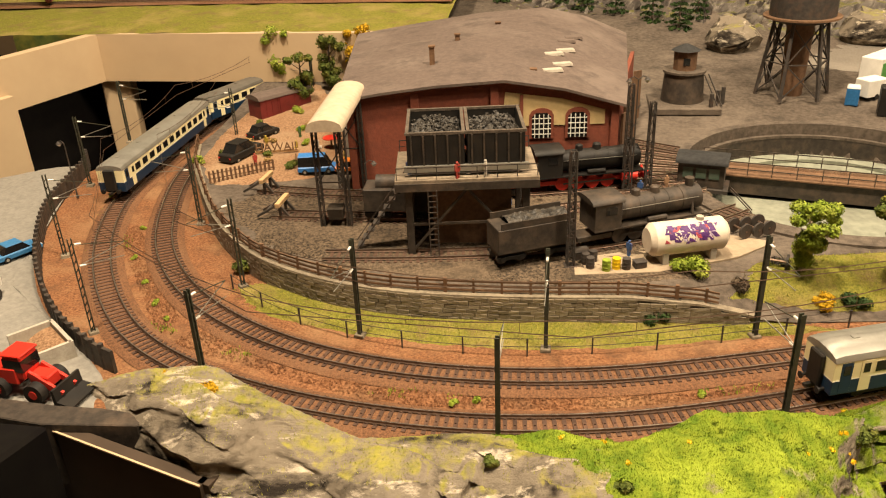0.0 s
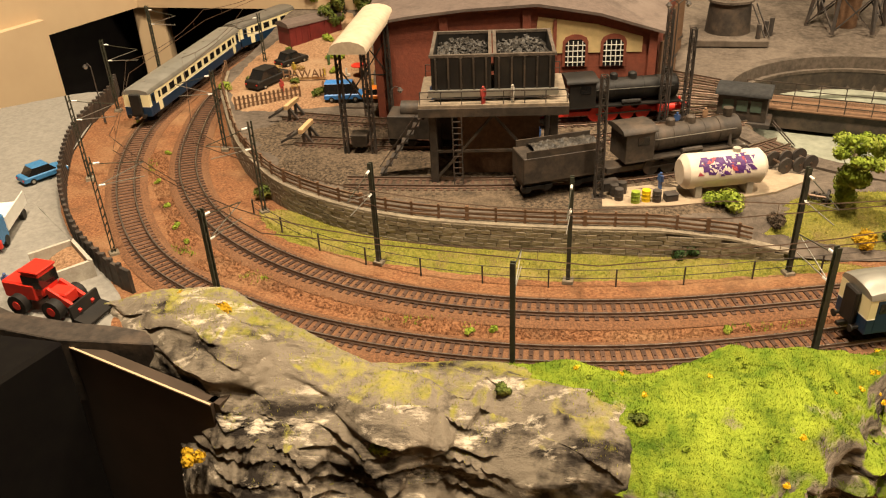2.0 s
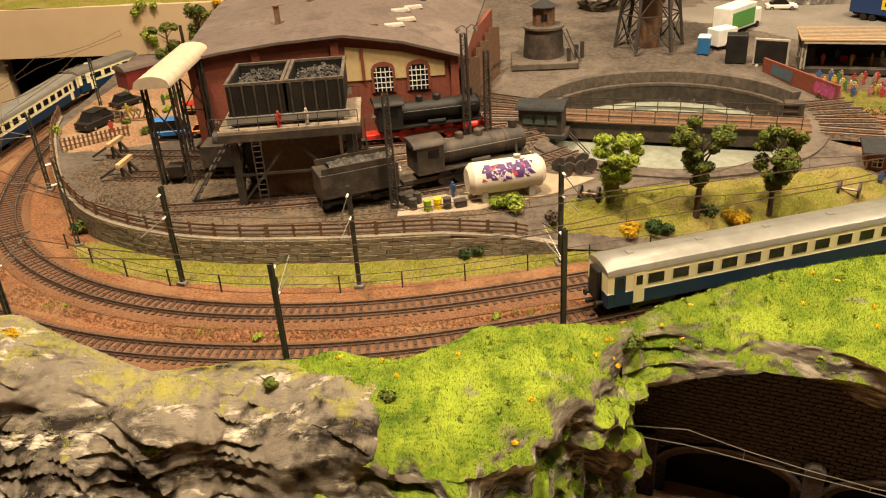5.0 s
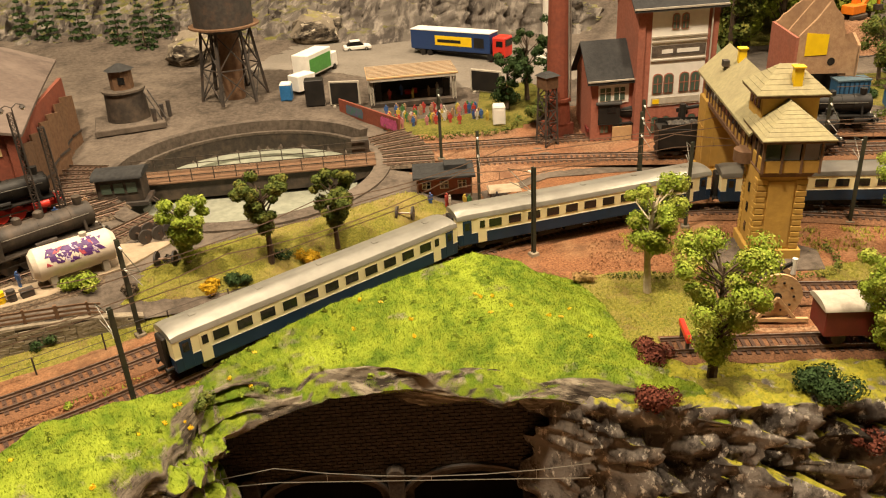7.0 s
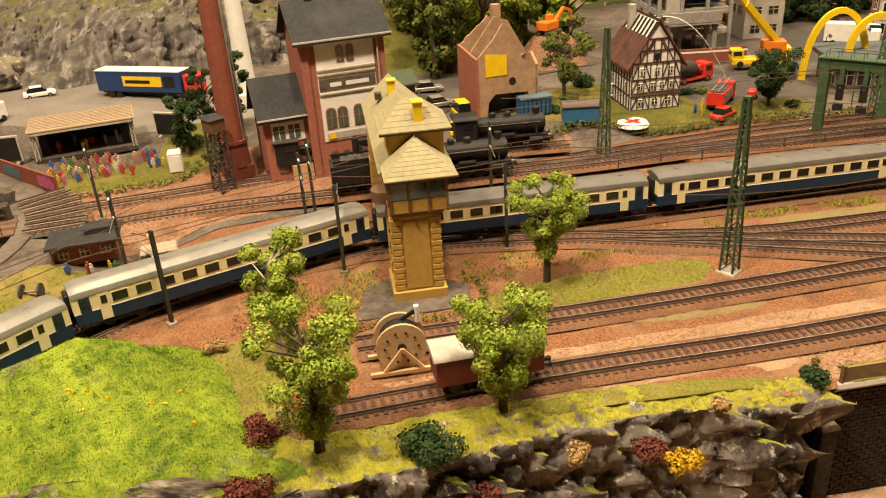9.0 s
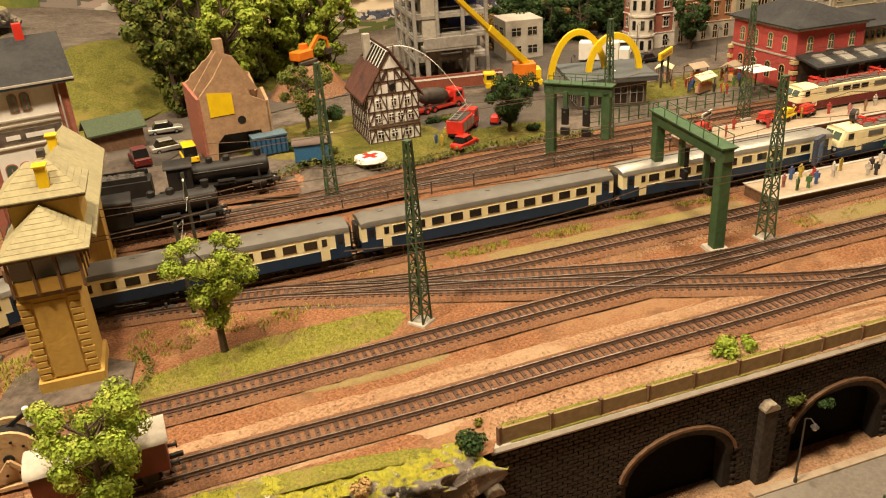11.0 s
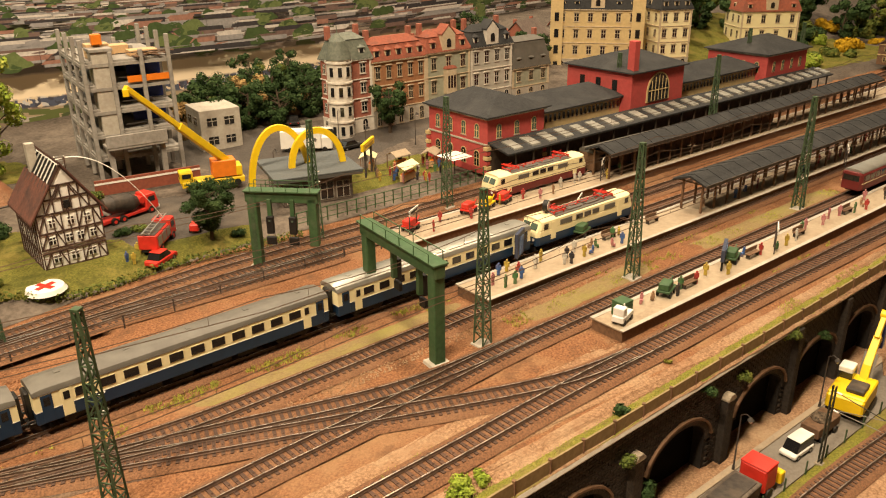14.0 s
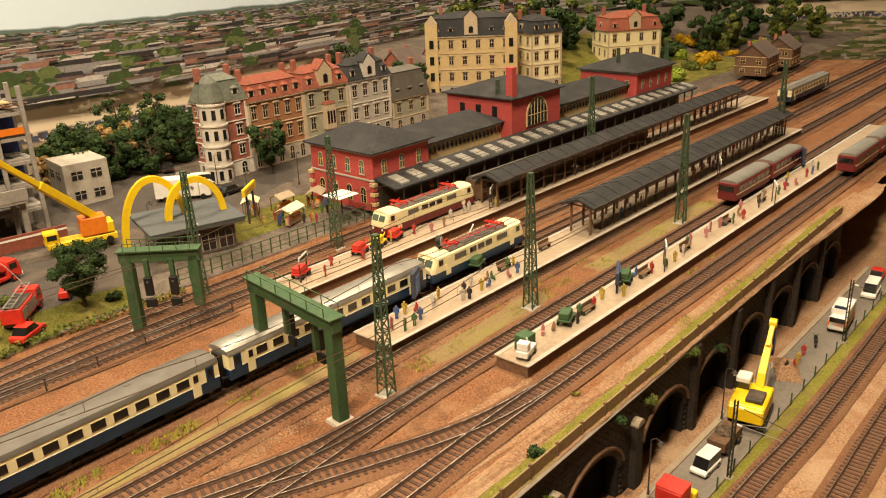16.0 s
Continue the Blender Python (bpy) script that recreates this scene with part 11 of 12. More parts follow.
for i in range(20):
    x, y = 338 + i * 6.5, 62 - i * 5.6 + 10 * math.sin(i * 2.4)
    tree("dark_tree", "green tree beyond the station", x, y, upper_z(x, y) - .3, 15 + 4 * math.sin(i), 6.0, LEAF3 if i % 3 else LEAF2, 160 + i, BARK, clumps=18, tufts=50, low=.05, size=.9)

for i, (x, y, z, r, m, lab) in enumerate((
        (64.8, 78.4, .4, 1.5, GOLD, "golden yellow bush on the bank"), (67.4, 78.2, .6, 1.5, LEAF3, "dark green bush on the bank"), (74.4, 79.6, .8, 1.5, GOLD, "golden bush on the bank"), (72, 80.4, .9, 1.4, LEAF3, "dark bush on the bank"),
        (53.6, 80.2, 2.4, 1.9, LEAF, "bright green bush before the storage tank"), (50.6, 75.2, .1, 1.3, LEAF3, "dark bush at the foot of the wall"), (11.2, 82.6, .1, 1.5, LEAF2, "green bush at the foot of the wall"),
        (96.6, 65.2, .1, 1.3, TAN, "tan dry bush beside the track"), (95.2, 52.2, .3, 1.9, RUST, "rust-red bush beside the knoll"), (92.0, 46.6, .2, 2.0, RUST, "brown heather bush at the cliff edge"), (103.2, 43.0, .2, 2.6, LEAF3, "dark green creeping bush at the cliff edge"),
        (62.2, 60.2, .6, 1.2, LEAF2, "scraggy green bush in the gap of the hills"), (74.6, 58.6, .6, .9, LEAF, "yellow-green tuft at the overhang"), (17.2, 59.4, 2.4, .9, GOLD, "golden moss tuft on the rock"), (13.0, 62.2, 1.6, .9, GOLD, "golden moss tuft on the rock edge"), (17.6, 51.2, -3.6, 1.0, GOLD, "golden moss tuft on the rock face"), (31.0, 51.0, -.6, .9, LEAF, "yellow-green tuft on the rock"),
        (129.8, 32.2, .1, 1.5, LEAF3, "dark green bush at the end of the fence"), (166.2, 16.0, .1, 1.1, LEAF3, "round dark green bush behind the fence"), (150.8, 24.8, .1, 1.4, LEAF, "low yellow-green bush behind the fence"), (152.6, 24.0, .1, 1.1, LEAF, "low yellow-green shrub by the fence"),
        (57.6, 79.0, 1.6, 1.2, YARD, "dry bush on the bank edge"), (46.0, 52.4, 2.3, .7, LEAF2, "small shrub on the meadow"), (38.0, 54.6, 1.8, .7, LEAF2, "small shrub on the rock top"), (62.0, 82.6, 2.0, 1.0, IRON, "dark scrap brush on the bank"), (114, 106.4, 3.0, 2.2, LEAF2, "olive bush beside the chimney"), (112, 104.4, 3.0, 2.0, LEAF2, "olive bush beside the chimney foot"), (117.0, 33.6, -1.6, 1.5, GOLD, "golden tuft on the cliff face"), (115.8, 35.4, -1.2, 1.5, RUST, "rusty heather on the cliff face"), (112.0, 38.4, -1.4, 1.2, TAN, "pale dry scrub on the cliff face"), (121.8, 34.4, .4, 1.0, TAN, "pale dry tuft on the cliff edge"), (105.4, 40.6, -3.0, 1.5, RUST, "dark red bush on the cliff face"), (111, 112, 3, 2.6, LEAF3, "dark bush behind the stage"))):
    bush("bush", lab, x, y, z, r, m, 200 + i)
rs = random.Random(21)
for i in range(90):
    hill_x = rs.uniform(42, 92)
    if hill_x < 62:
        y = rs.uniform(50, 59)
        if hill_x > 57:
            y = rs.uniform(57, 60)
        z = 2.35
    else:
        y = lerp([(62, 61.6), (71, 63), (76, 63), (82, 62), (87, 62), (92, 58)], hill_x) + rs.uniform(-3, 2.4)
        z = 2.2
    if i == 0:
        tf = bush("meadow_tuft", "small flowering tuft in the meadow", hill_x, y, z, .35, LEAF, 300, n=3, tufts=16, size=.11)
        ty_ = bush("meadow_tuft", "small yellow flower tuft in the meadow", hill_x + 1, y, z, .35, YELLOW, 301, n=3, tufts=12, size=.09)
    dn_ = bpy.context.evaluated_depsgraph_get() if i == 0 else dn_
    hit, loc, nrm, *_ = scene.ray_cast(dn_, (hill_x * CM, y * CM, .2), (0, 0, -1))
    if hit and loc.z > -.005:
        again(tf if i % 3 else ty_, hill_x, y, loc.z / CM - .08, rs.uniform(0, 360))
for x, y in ((-1.5, 84.6), (2.0, 79.4), (5.2, 75.6), (7.6, 73.2), (-4.0, 92), (34.6, 62.8), (36.4, 63.2), (52.6, 65.4), (160, 44), (186, 39), (199, 22.4), (176.4, 13.8), (168.6, 24.2), (150, 30.6), (240, -8), (132, 33.6)):
    bush("weed_tuft", "green weed tuft between the tracks", x, y, 0, .55, LEAF if x < 100 else MEADOW, int(x * 7) % 97, n=3, tufts=26, size=.14)

hg = thing("hedge", "clipped olive hedge along the back track", "hedge")
hp = curve([(150, 86), (158, 83.6), (163, 79.2), (168, 76.6), (175, 74.6), (183, 69.8), (191, 65.4)], 1.0)
rs = random.Random(31)
hgm = G()
for x, y in hp:
    leaves(hgm, x, y, upper_z(x, y) + .6, .75, 46, .16, rs, .9)
part("foliage", hgm, LEAF2, hg)
hg2 = thing("hedge", "low golden-green hedge round the signal tower lawn", "hedge")
hgm = G()
for x, y in curve([(99, 64.6), (105, 61.8), (110, 59.4), (116.6, 56.6), (119.6, 58.6), (120.4, 61.0)], .8):
    leaves(hgm, x, y, .4, .45, 26, .12, rs, .9)
part("foliage", hgm, LEAF2, hg2)
hg3 = thing("hedge", "yellow flowering hedge before the festival crowd", "hedge")
hgm = G()
for x, y in curve([(92.6, 112), (94.2, 109.4), (100, 107.4), (107.6, 105.4), (110.6, 107)], .8):
    leaves(hgm, x, y, upper_z(x, y) + .5, .6, 30, .14, rs, .9)
part("foliage", hgm, LEAF2, hg3)

# rocks on the mountain slope and rubble
for i in range(26):
    x, y = rs.uniform(70, 150), rs.uniform(158, 200)
    r = rs.uniform(1.5, 5)
    g = G().ball(0, 0, r * .3, r, 7, .7)
    g.v = [(a + r * .3 * nz(a, b, c + i, .9), b + r * .3 * nz(b, c, a + i, .9), c + r * .3 * nz(c, a, b + i, .9)) for a, b, c in g.v]
    thing("boulder", "grey craggy boulder on the mountain slope", "rock", x, y, upper_z(x, y), rs.uniform(0, 360), "mountain boulders", g, ROCKM)

rg_ = random.Random(31)
for i, (x, y, r_) in enumerate(((181, 84.4, 1.3), (179.2, 85.6, 1.4), (182.8, 83.2, 1.2), (160.4, 86, 1.5), (162, 90, 1.8), (158, 92, 1.6), (164, 95, 1.8), (186.6, 72.4, 1.2), (176, 97, 2.0), (180, 98.6, 2.2), (184, 99.4, 2.0), (172, 100, 2.4), (189, 101, 2.2))):
    bush("dark_bush", "dense dark green bush beside the half-timbered house", x, y, upper_z(x, y), r_, LEAF3 if i % 3 else LEAF2, 1300 + i, n=7, tufts=44)
for i, (x, y, h) in enumerate(((228, 108, 9), (232, 104, 10), (236, 100, 9), (240, 104, 11), (244, 98, 9), (233, 112, 11))):
    tree("dark_tree", "dense dark green tree behind the corner house", x, y, upper_z(x, y) - .2, h, 4.2, LEAF3, 720 + i, BARK, clumps=30, tufts=60, low=.06, size=.36)
for i in range(15):
    x, y = -3.4 + 13 * rg_.random(), 104 + 24 * rg_.random()
    bush("garden_bush", "small light green bush in the garden corner", x, y, upper_z(x, y) + .3, rg_.uniform(.7, 1.5), (LEAF, TAN, LEAF2)[i % 3], 1200 + i, n=5, tufts=34)

# ---- painted panorama far behind ----
def panorama():
    """A painted plain with a far town: bands of colour broken up into small flat blocks, below a pale sky."""
    m = bpy.data.materials.new("painted_panorama")
    m.use_nodes = True
    nt = m.node_tree
    b = nt.nodes["Principled BSDF"]
    b.inputs["Roughness"].default_value = .8
    tc = nt.nodes.new("ShaderNodeTexCoord")
    sep = nt.nodes.new("ShaderNodeSeparateXYZ")
    nt.links.new(tc.outputs["Object"], sep.inputs[0])

    def cells(sx, sz, ramp):
        mp = nt.nodes.new("ShaderNodeMapping")
        mp.inputs["Scale"].default_value = (sx, sx, sz)
        v = nt.nodes.new("ShaderNodeTexVoronoi")
        v.distance = "CHEBYCHEV"
        v.inputs["Scale"].default_value = 1.0
        nt.links.new(tc.outputs["Object"], mp.inputs[0])
        nt.links.new(mp.outputs[0], v.inputs["Vector"])
        s2 = nt.nodes.new("ShaderNodeSeparateColor")
        nt.links.new(v.outputs["Color"], s2.inputs[0])
        r = nt.nodes.new("ShaderNodeValToRGB")
        r.color_ramp.interpolation = "CONSTANT"
        for k, (p, c) in enumerate(ramp):
            e = r.color_ramp.elements[k] if k < 2 else r.color_ramp.elements.new(p)
            e.position, e.color = p, (*c, 1)
        nt.links.new(s2.outputs[0], r.inputs[0])
        return r.outputs[0]

    def mixz(z0, z1, a, c):
        r = nt.nodes.new("ShaderNodeMapRange")
        r.inputs["From Min"].default_value, r.inputs["From Max"].default_value = z0, z1
        no = nt.nodes.new("ShaderNodeTexNoise")
        no.inputs["Scale"].default_value, no.inputs["Detail"].default_value = 9, 5
        nt.links.new(tc.outputs["Object"], no.inputs["Vector"])
        ma = nt.nodes.new("ShaderNodeMath")
        ma.operation = "MULTIPLY_ADD"
        ma.inputs[1].default_value = .02
        nt.links.new(no.outputs["Fac"], ma.inputs[0])
        nt.links.new(sep.outputs["Z"], ma.inputs[2])
        nt.links.new(ma.outputs[0], r.inputs["Value"])
        x = nt.nodes.new("ShaderNodeMix")
        x.data_type = "RGBA"
        nt.links.new(r.outputs[0], x.inputs["Factor"])
        for sock, val in ((x.inputs["A"], a), (x.inputs["B"], c)):
            if isinstance(val, tuple):
                sock.default_value = (*val, 1)
            else:
                nt.links.new(val, sock)
        return x.outputs["Result"]

    near = cells(18, 110, ((0, (.10, .12, .03)), (.3, (.06, .075, .025)), (.55, (.34, .26, .16)), (.75, (.20, .15, .10)), (.9, (.42, .37, .30))))
    yard = cells(22, 70, ((0, (.24, .20, .17)), (.3, (.34, .27, .22)), (.5, (.13, .16, .065)), (.68, (.42, .35, .28)), (.82, (.10, .10, .075)), (.93, (.50, .44, .38))))
    town = cells(45, 260, ((0, (.12, .10, .085)), (.3, (.36, .25, .18)), (.5, (.09, .11, .06)), (.7, (.52, .44, .36)), (.86, (.16, .13, .11))))
    cars = cells(110, 150, ((0, (.07, .08, .12)), (.3, (.50, .48, .46)), (.45, (.14, .04, .04)), (.55, (.62, .50, .34)), (.8, (.05, .05, .07))))
    lot = mixz(0.050, 0.055, near, cars)
    lot = mixz(0.072, 0.077, lot, (.84, .69, .48))
    c = mixz(0.118, 0.124, lot, yard)
    c = mixz(0.21, 0.229, c, town)
    c = mixz(0.262, 0.268, c, (.12, .17, .15))
    c = mixz(0.284, 0.288, c, (.74, .88, .98))
    c = mixz(0.305, 0.572, c, (.70, .86, 1.0))
    nt.links.new(c, b.inputs["Base Color"])
    return m


pan_path = [(160, 196), (205, 164), (245, 140), (290, 118), (335, 104), (385, 88), (440, 60), (480, 10), (500, -60), (505, -120)]
thing("backdrop", "painted panorama of a plain and town under a pale sky", "backdrop", g=G().sweep([(x, y, 0) for x, y in curve(pan_path, 6)], [(0, -20), (0, 75), (.5, 75), (.5, -20)]), material=panorama(), kind="structure", smooth=50)
thing("backdrop_forest", "painted autumn forest and hill backdrop", "backdrop", g=G().sweep([(x, y, 0) for x, y in ((-120, 240), (0, 240), (100, 232), (165, 192))], [(0, -20), (0, 60), (.5, 60), (.5, -20)]), material=mat("painted_forest", (.16, .19, .04), (.05, .08, .02), scale=16, rough=.9, bump=0, c3=(.48, .34, .03), stain=6, amount=.8), kind="structure")
# the painted town: flat strokes of paint on the backdrop, smaller towards the horizon
def painted_town():
    rs = random.Random(77)
    way = curve(pan_path, 1.0)
    paint = {n: (G(), mat("backdrop_" + n, c, tuple(v * .75 for v in c), scale=120, rough=.9, bump=0, spec=.05)) for n, c in (
        ("dark", (.060, .054, .056)), ("brown", (.20, .135, .115)), ("brick", (.36, .19, .14)), ("pale", (.66, .60, .54)), ("white", (.85, .84, .82)), ("grey", (.34, .32, .31)), ("green", (.075, .11, .042)), ("olive", (.16, .20, .075)), ("blue", (.12, .16, .24)))}
    count = [0]

    def spot(u, z):
        i = min(max(int(u), 1), len(way) - 2)
        (x0, y0), (x1, y1) = way[i - 1], way[i + 1]
        l = math.hypot(x1 - x0, y1 - y0)
        f = u - int(u)
        off = .15 + count[0] * .0006
        return way[i][0] + (x1 - x0) / l * f + (y1 - y0) / l * off, way[i][1] + (y1 - y0) / l * f - (x1 - x0) / l * off, z

    def stroke(c, pts):
        count[0] += 1
        g = paint[c][0]
        g.add([spot(u, z) for u, z in pts], [tuple(range(len(pts)))])

    def block(u, z, w, h, wall, roof, rise, shear):
        stroke(wall, [(u, z), (u + w, z), (u + w, z + h), (u, z + h)])
        stroke(roof, [(u - .1 * w, z + h), (u + w * 1.04, z + h), (u + w * (1.0 + shear), z + h + rise), (u + w * shear, z + h + rise)])
        if h > 1.0 and wall in ("pale", "white"):
            for k in range(max(int(w / .7), 1)):
                q = u + .2 + k * .7
                if q + .3 < u + w:
                    stroke("dark", [(q, z + h * .3), (q + .3, z + h * .3), (q + .3, z + h * .7), (q, z + h * .7)])

    def clump(u, z, r, c):
        n = 11
        stroke(c, [(u + r * 1.6 * math.cos(a) * rs.uniform(.75, 1.15), z + r * (.6 + math.sin(a) * rs.uniform(.6, 1.1) * (1 if math.sin(a) > 0 else .5))) for a in np.linspace(0, 2 * math.pi, n, endpoint=False)])

    for row in range(26):
        z = 26.6 - 13.6 * (row / 25) ** 1.2
        f = .30 + 1.7 * (26.6 - z) / 13.6
        u = 20 + rs.random() * 6
        while u < len(way) - 30:
            kind = rs.random()
            if kind < .42:
                w = rs.uniform(1.4, 5.5) * f
                block(u, z + rs.uniform(-.5, .5) * f, w, rs.uniform(.25, .8) * f, rs.choice(("dark", "brown", "brown", "brick", "pale", "grey", "grey", "brown")), rs.choice(("dark", "dark", "brown", "grey", "brick", "pale")), rs.uniform(.2, .55) * f, rs.uniform(-.05, .18))
            elif kind < .52:
                w = rs.uniform(6, 14) * f
                block(u, z, w, rs.uniform(.3, .7) * f, rs.choice(("dark", "brown", "grey")), rs.choice(("dark", "grey", "pale")), rs.uniform(.2, .5) * f, rs.uniform(0, .1))
            elif kind < .72:
                w = rs.uniform(.8, 3) * f
                for _ in range(3):
                    clump(u + rs.uniform(0, w), z + rs.uniform(-.6, .4) * f, rs.uniform(.4, 1.2) * f, rs.choice(("green", "green", "olive")))
            elif kind < .94:
                w = rs.uniform(8, 22) * f
                stroke(rs.choice(("grey", "dark", "pale", "brown")), [(u, z), (u + w, z + rs.uniform(-.2, .2)), (u + w, z + .12), (u, z + .14)])
                w *= .5
            else:
                w = .4
                stroke("dark", [(u, z), (u + .12, z), (u + .1, z + rs.uniform(1, 2.2) * f), (u + .02, z + rs.uniform(1, 2.2) * f)])
            u += w * rs.uniform(.7, 1.35)
    for n, (g, m) in paint.items():
        if g.f:
            thing("backdrop_" + n, n + " paint of the far town on the backdrop", "backdrop", g=g, material=m, kind="structure")


painted_town()
rs = random.Random(78)
for i in range(16):
    t = rs.random()
    x, y = 225 + t * 130, 146 - t * 50 - rs.random() * 34
    if y < 106 - (x - 235) * .36 or y > lerp([(205, 164), (245, 140), (290, 118), (335, 104), (385, 88)], x) - 5:
        continue
    bush("far_shrub", "distant green shrubs on the plain", x, y, 2.2, rs.uniform(2, 4.5), LEAF3 if i % 3 else LEAF2, 400 + i, n=6, tufts=30, size=.6)
for i in range(34):
    x = 352 + rs.random() * 90
    y = lerp([(352, 6), (452, -46)], x) + rs.random() * 34
    bush("far_shrub", "green shrubs and scrub beyond the station", x, y, upper_z(x, y) - .2, rs.uniform(2.5, 5), (LEAF, LEAF2, LEAF3, LEAF2, GOLD)[i % 5], 800 + i, n=6, tufts=34, size=.6)
for i, (u, z, r) in enumerate(((24.5, -4.2, 1.1), (27.5, -5.4, 1.0), (35.5, -3.4, 1.2), (47.5, -1.4, 1.2), (54, -2.6, 1.1), (38.6, -8.4, 1.5), (63, -1.2, 1.2), (71, -4.0, 1.0))):
    x, y = brow_xy(u, .45)
    bush("ivy", "green ivy clinging to the black stone wall", x, y, z, r, LEAF3 if i % 2 else LEAF2, 900 + i, n=6, tufts=40)

# ---- blades of grass on the hills and lawns ----
def turf(name, label, source, count, h, seed, steep=.72, material=None):
    """Thin blades over the flatter faces of a ground piece."""
    rnd = random.Random(seed)
    me = source.data
    fs = [p for p in me.polygons if p.normal.z > steep or p.normal.z < -steep]
    wts = np.cumsum([p.area for p in fs])
    g = G()
    for _ in range(count):
        p = fs[int(np.searchsorted(wts, rnd.random() * wts[-1]))]
        a, b, c = (me.vertices[i].co for i in p.vertices[:3])
        u, v = rnd.random(), rnd.random()
        if u + v > 1:
            u, v = 1 - u, 1 - v
        q = (a + (b - a) * u + (c - a) * v) / CM
        t, k = rnd.random() * 6.28, h * (.5 + rnd.random())
        w = .035
        dx, dy = math.cos(t), math.sin(t)
        g.add([(q.x - dx * w, q.y - dy * w, q.z - .03), (q.x + dx * w, q.y + dy * w, q.z - .03), (q.x - dy * k * rnd.uniform(-.7, .7), q.y + dx * k * rnd.uniform(-.7, .7), q.z + k)], [(0, 1, 2)])
    return thing(name, label, "grass", g=g, material=material, kind="stuff")


def grass_mat(name, a, b, dark):
    m = mat(name, a, b, scale=90, rough=.9, bump=0, spec=.1, c3=tuple(v * 1.5 for v in b), stain=20, amount=.75, c4=dark)
    nt = m.node_tree
    bs = nt.nodes["Principled BSDF"]
    src = bs.inputs["Base Color"].links[0].from_socket
    geo = nt.nodes.new("ShaderNodeNewGeometry")
    hs = nt.nodes.new("ShaderNodeHueSaturation")
    mr = nt.nodes.new("ShaderNodeMapRange")
    mr.inputs["To Min"].default_value, mr.inputs["To Max"].default_value = .75, 1.25
    nt.links.new(geo.outputs["Random Per Island"], mr.inputs["Value"])
    nt.links.new(mr.outputs[0], hs.inputs["Value"])
    nt.links.new(src, hs.inputs["Color"])
    nt.links.new(hs.outputs[0], bs.inputs["Base Color"])
    return m


GB = grass_mat("bright_grass_blades", (.130, .204, .018), (.238, .292, .028), (.045, .10, .010))
GY = grass_mat("yellow_grass_blades", (.36, .33, .05), (.24, .25, .045), (.16, .17, .03))
ob_ = bpy.data.objects
turf("grass_meadow", "short bright green grass on the meadow hill", ob_["hill_meadow"], 52000, .13, 1, .6, GB)
turf("grass_knoll", "short bright green grass on the knoll", ob_["hill_knoll"], 60000, .13, 2, .6, GB)
turf("grass_rock_top", "sparse mossy grass on the rock outcrop", ob_["hill_rock"], 5000, .14, 3, .86, GY)
turf("grass_cliff_top", "mossy yellow grass on the cliff edge", ob_["hill_cliff"], 9000, .16, 4, .82, GY)
for n_, k in (("grass_wallside", 9000), ("grass_bank", 5000), ("grass_tower", 4000), ("grass_knoll_side", 5000), ("grass_strip", 5000)):
    turf(n_ + "_blades", "short yellow-green grass blades", ob_[n_], k, .16, len(n_), .5, GY)


def weeds(name, label, spots, count, material, zf, seed):
    """Tufts of a few bent blades scattered along plan strips."""
    rnd = random.Random(seed)
    g = G()
    for _ in range(count):
        x0, y0, x1, y1, wd = rnd.choice(spots)
        t, o = rnd.random(), rnd.uniform(-wd, wd)
        x, y = x0 + (x1 - x0) * t + o * .45, y0 + (y1 - y0) * t + o
        if noise.noise((x * .22, y * .22, seed)) < .02:
            continue
        for _ in range(7):
            a, h, r = rnd.random() * 6.28, rnd.uniform(.12, .38), rnd.uniform(.05, .4)
            px, py = x + r * math.cos(a * 1.7), y + r * math.sin(a * 1.7)
            dx, dy = math.cos(a), math.sin(a)
            z = zf(px, py)
            g.add([(px - dx * .05, py - dy * .05, z), (px + dx * .05, py + dy * .05, z), (px - dy * h * .5, py + dx * h * .5, z + h)], [(0, 1, 2)])
    return thing(name, label, "weeds", g=g, material=material, kind="stuff")


weeds("trackside_weeds", "dry yellow-green weeds between the station tracks", [(150, 48.6, 240, 3.6, 1.2), (178, 30.8, 240, -1, 1.0), (120, 63, 150, 53, 2.5), (150, 54.6, 190, 35, .9), (140, 35.4, 220, -3, .7), (104, 70, 118, 66, 2.4), (190, 5.5, 240, -20, .8), (150, 64, 190, 46, .8)], 5200, GY, main_z, 21)
weeds("curve_weeds", "green weeds beside the curved main tracks", [(-8.6, 96, 2, 76, .7), (4, 73, 24, 64.8, .6), (26, 63.4, 60, 66.6, .5), (-13.6, 104, -6, 84, 1)], 420, GB, main_z, 22)

# ---- loose stones on the ground ----
def pebbles(name, label, spots, count, size, material, zf, seed):
    """Small angular stones inside plan triangles (x, y, reach)."""
    rnd = random.Random(seed)
    g = G()
    for _ in range(count):
        x0, y0, x1, y1, wd = rnd.choice(spots)
        t, o = rnd.random(), rnd.uniform(-wd, wd)
        x, y = x0 + (x1 - x0) * t + o * .5, y0 + (y1 - y0) * t + o
        r = size * rnd.uniform(.5, 1.5)
        z = zf(x, y) + .05
        a = rnd.random() * 6.28
        p = [(x + r * math.cos(a + k * 1.57), y + r * math.sin(a + k * 1.57), z) for k in range(4)]
        g.add(p + [(x + r * .2, y, z + r * rnd.uniform(.7, 1.4))], [(0, 1, 4), (1, 2, 4), (2, 3, 4), (3, 0, 4)])
    return thing(name, label, "gravel", g=g, material=material, kind="stuff")


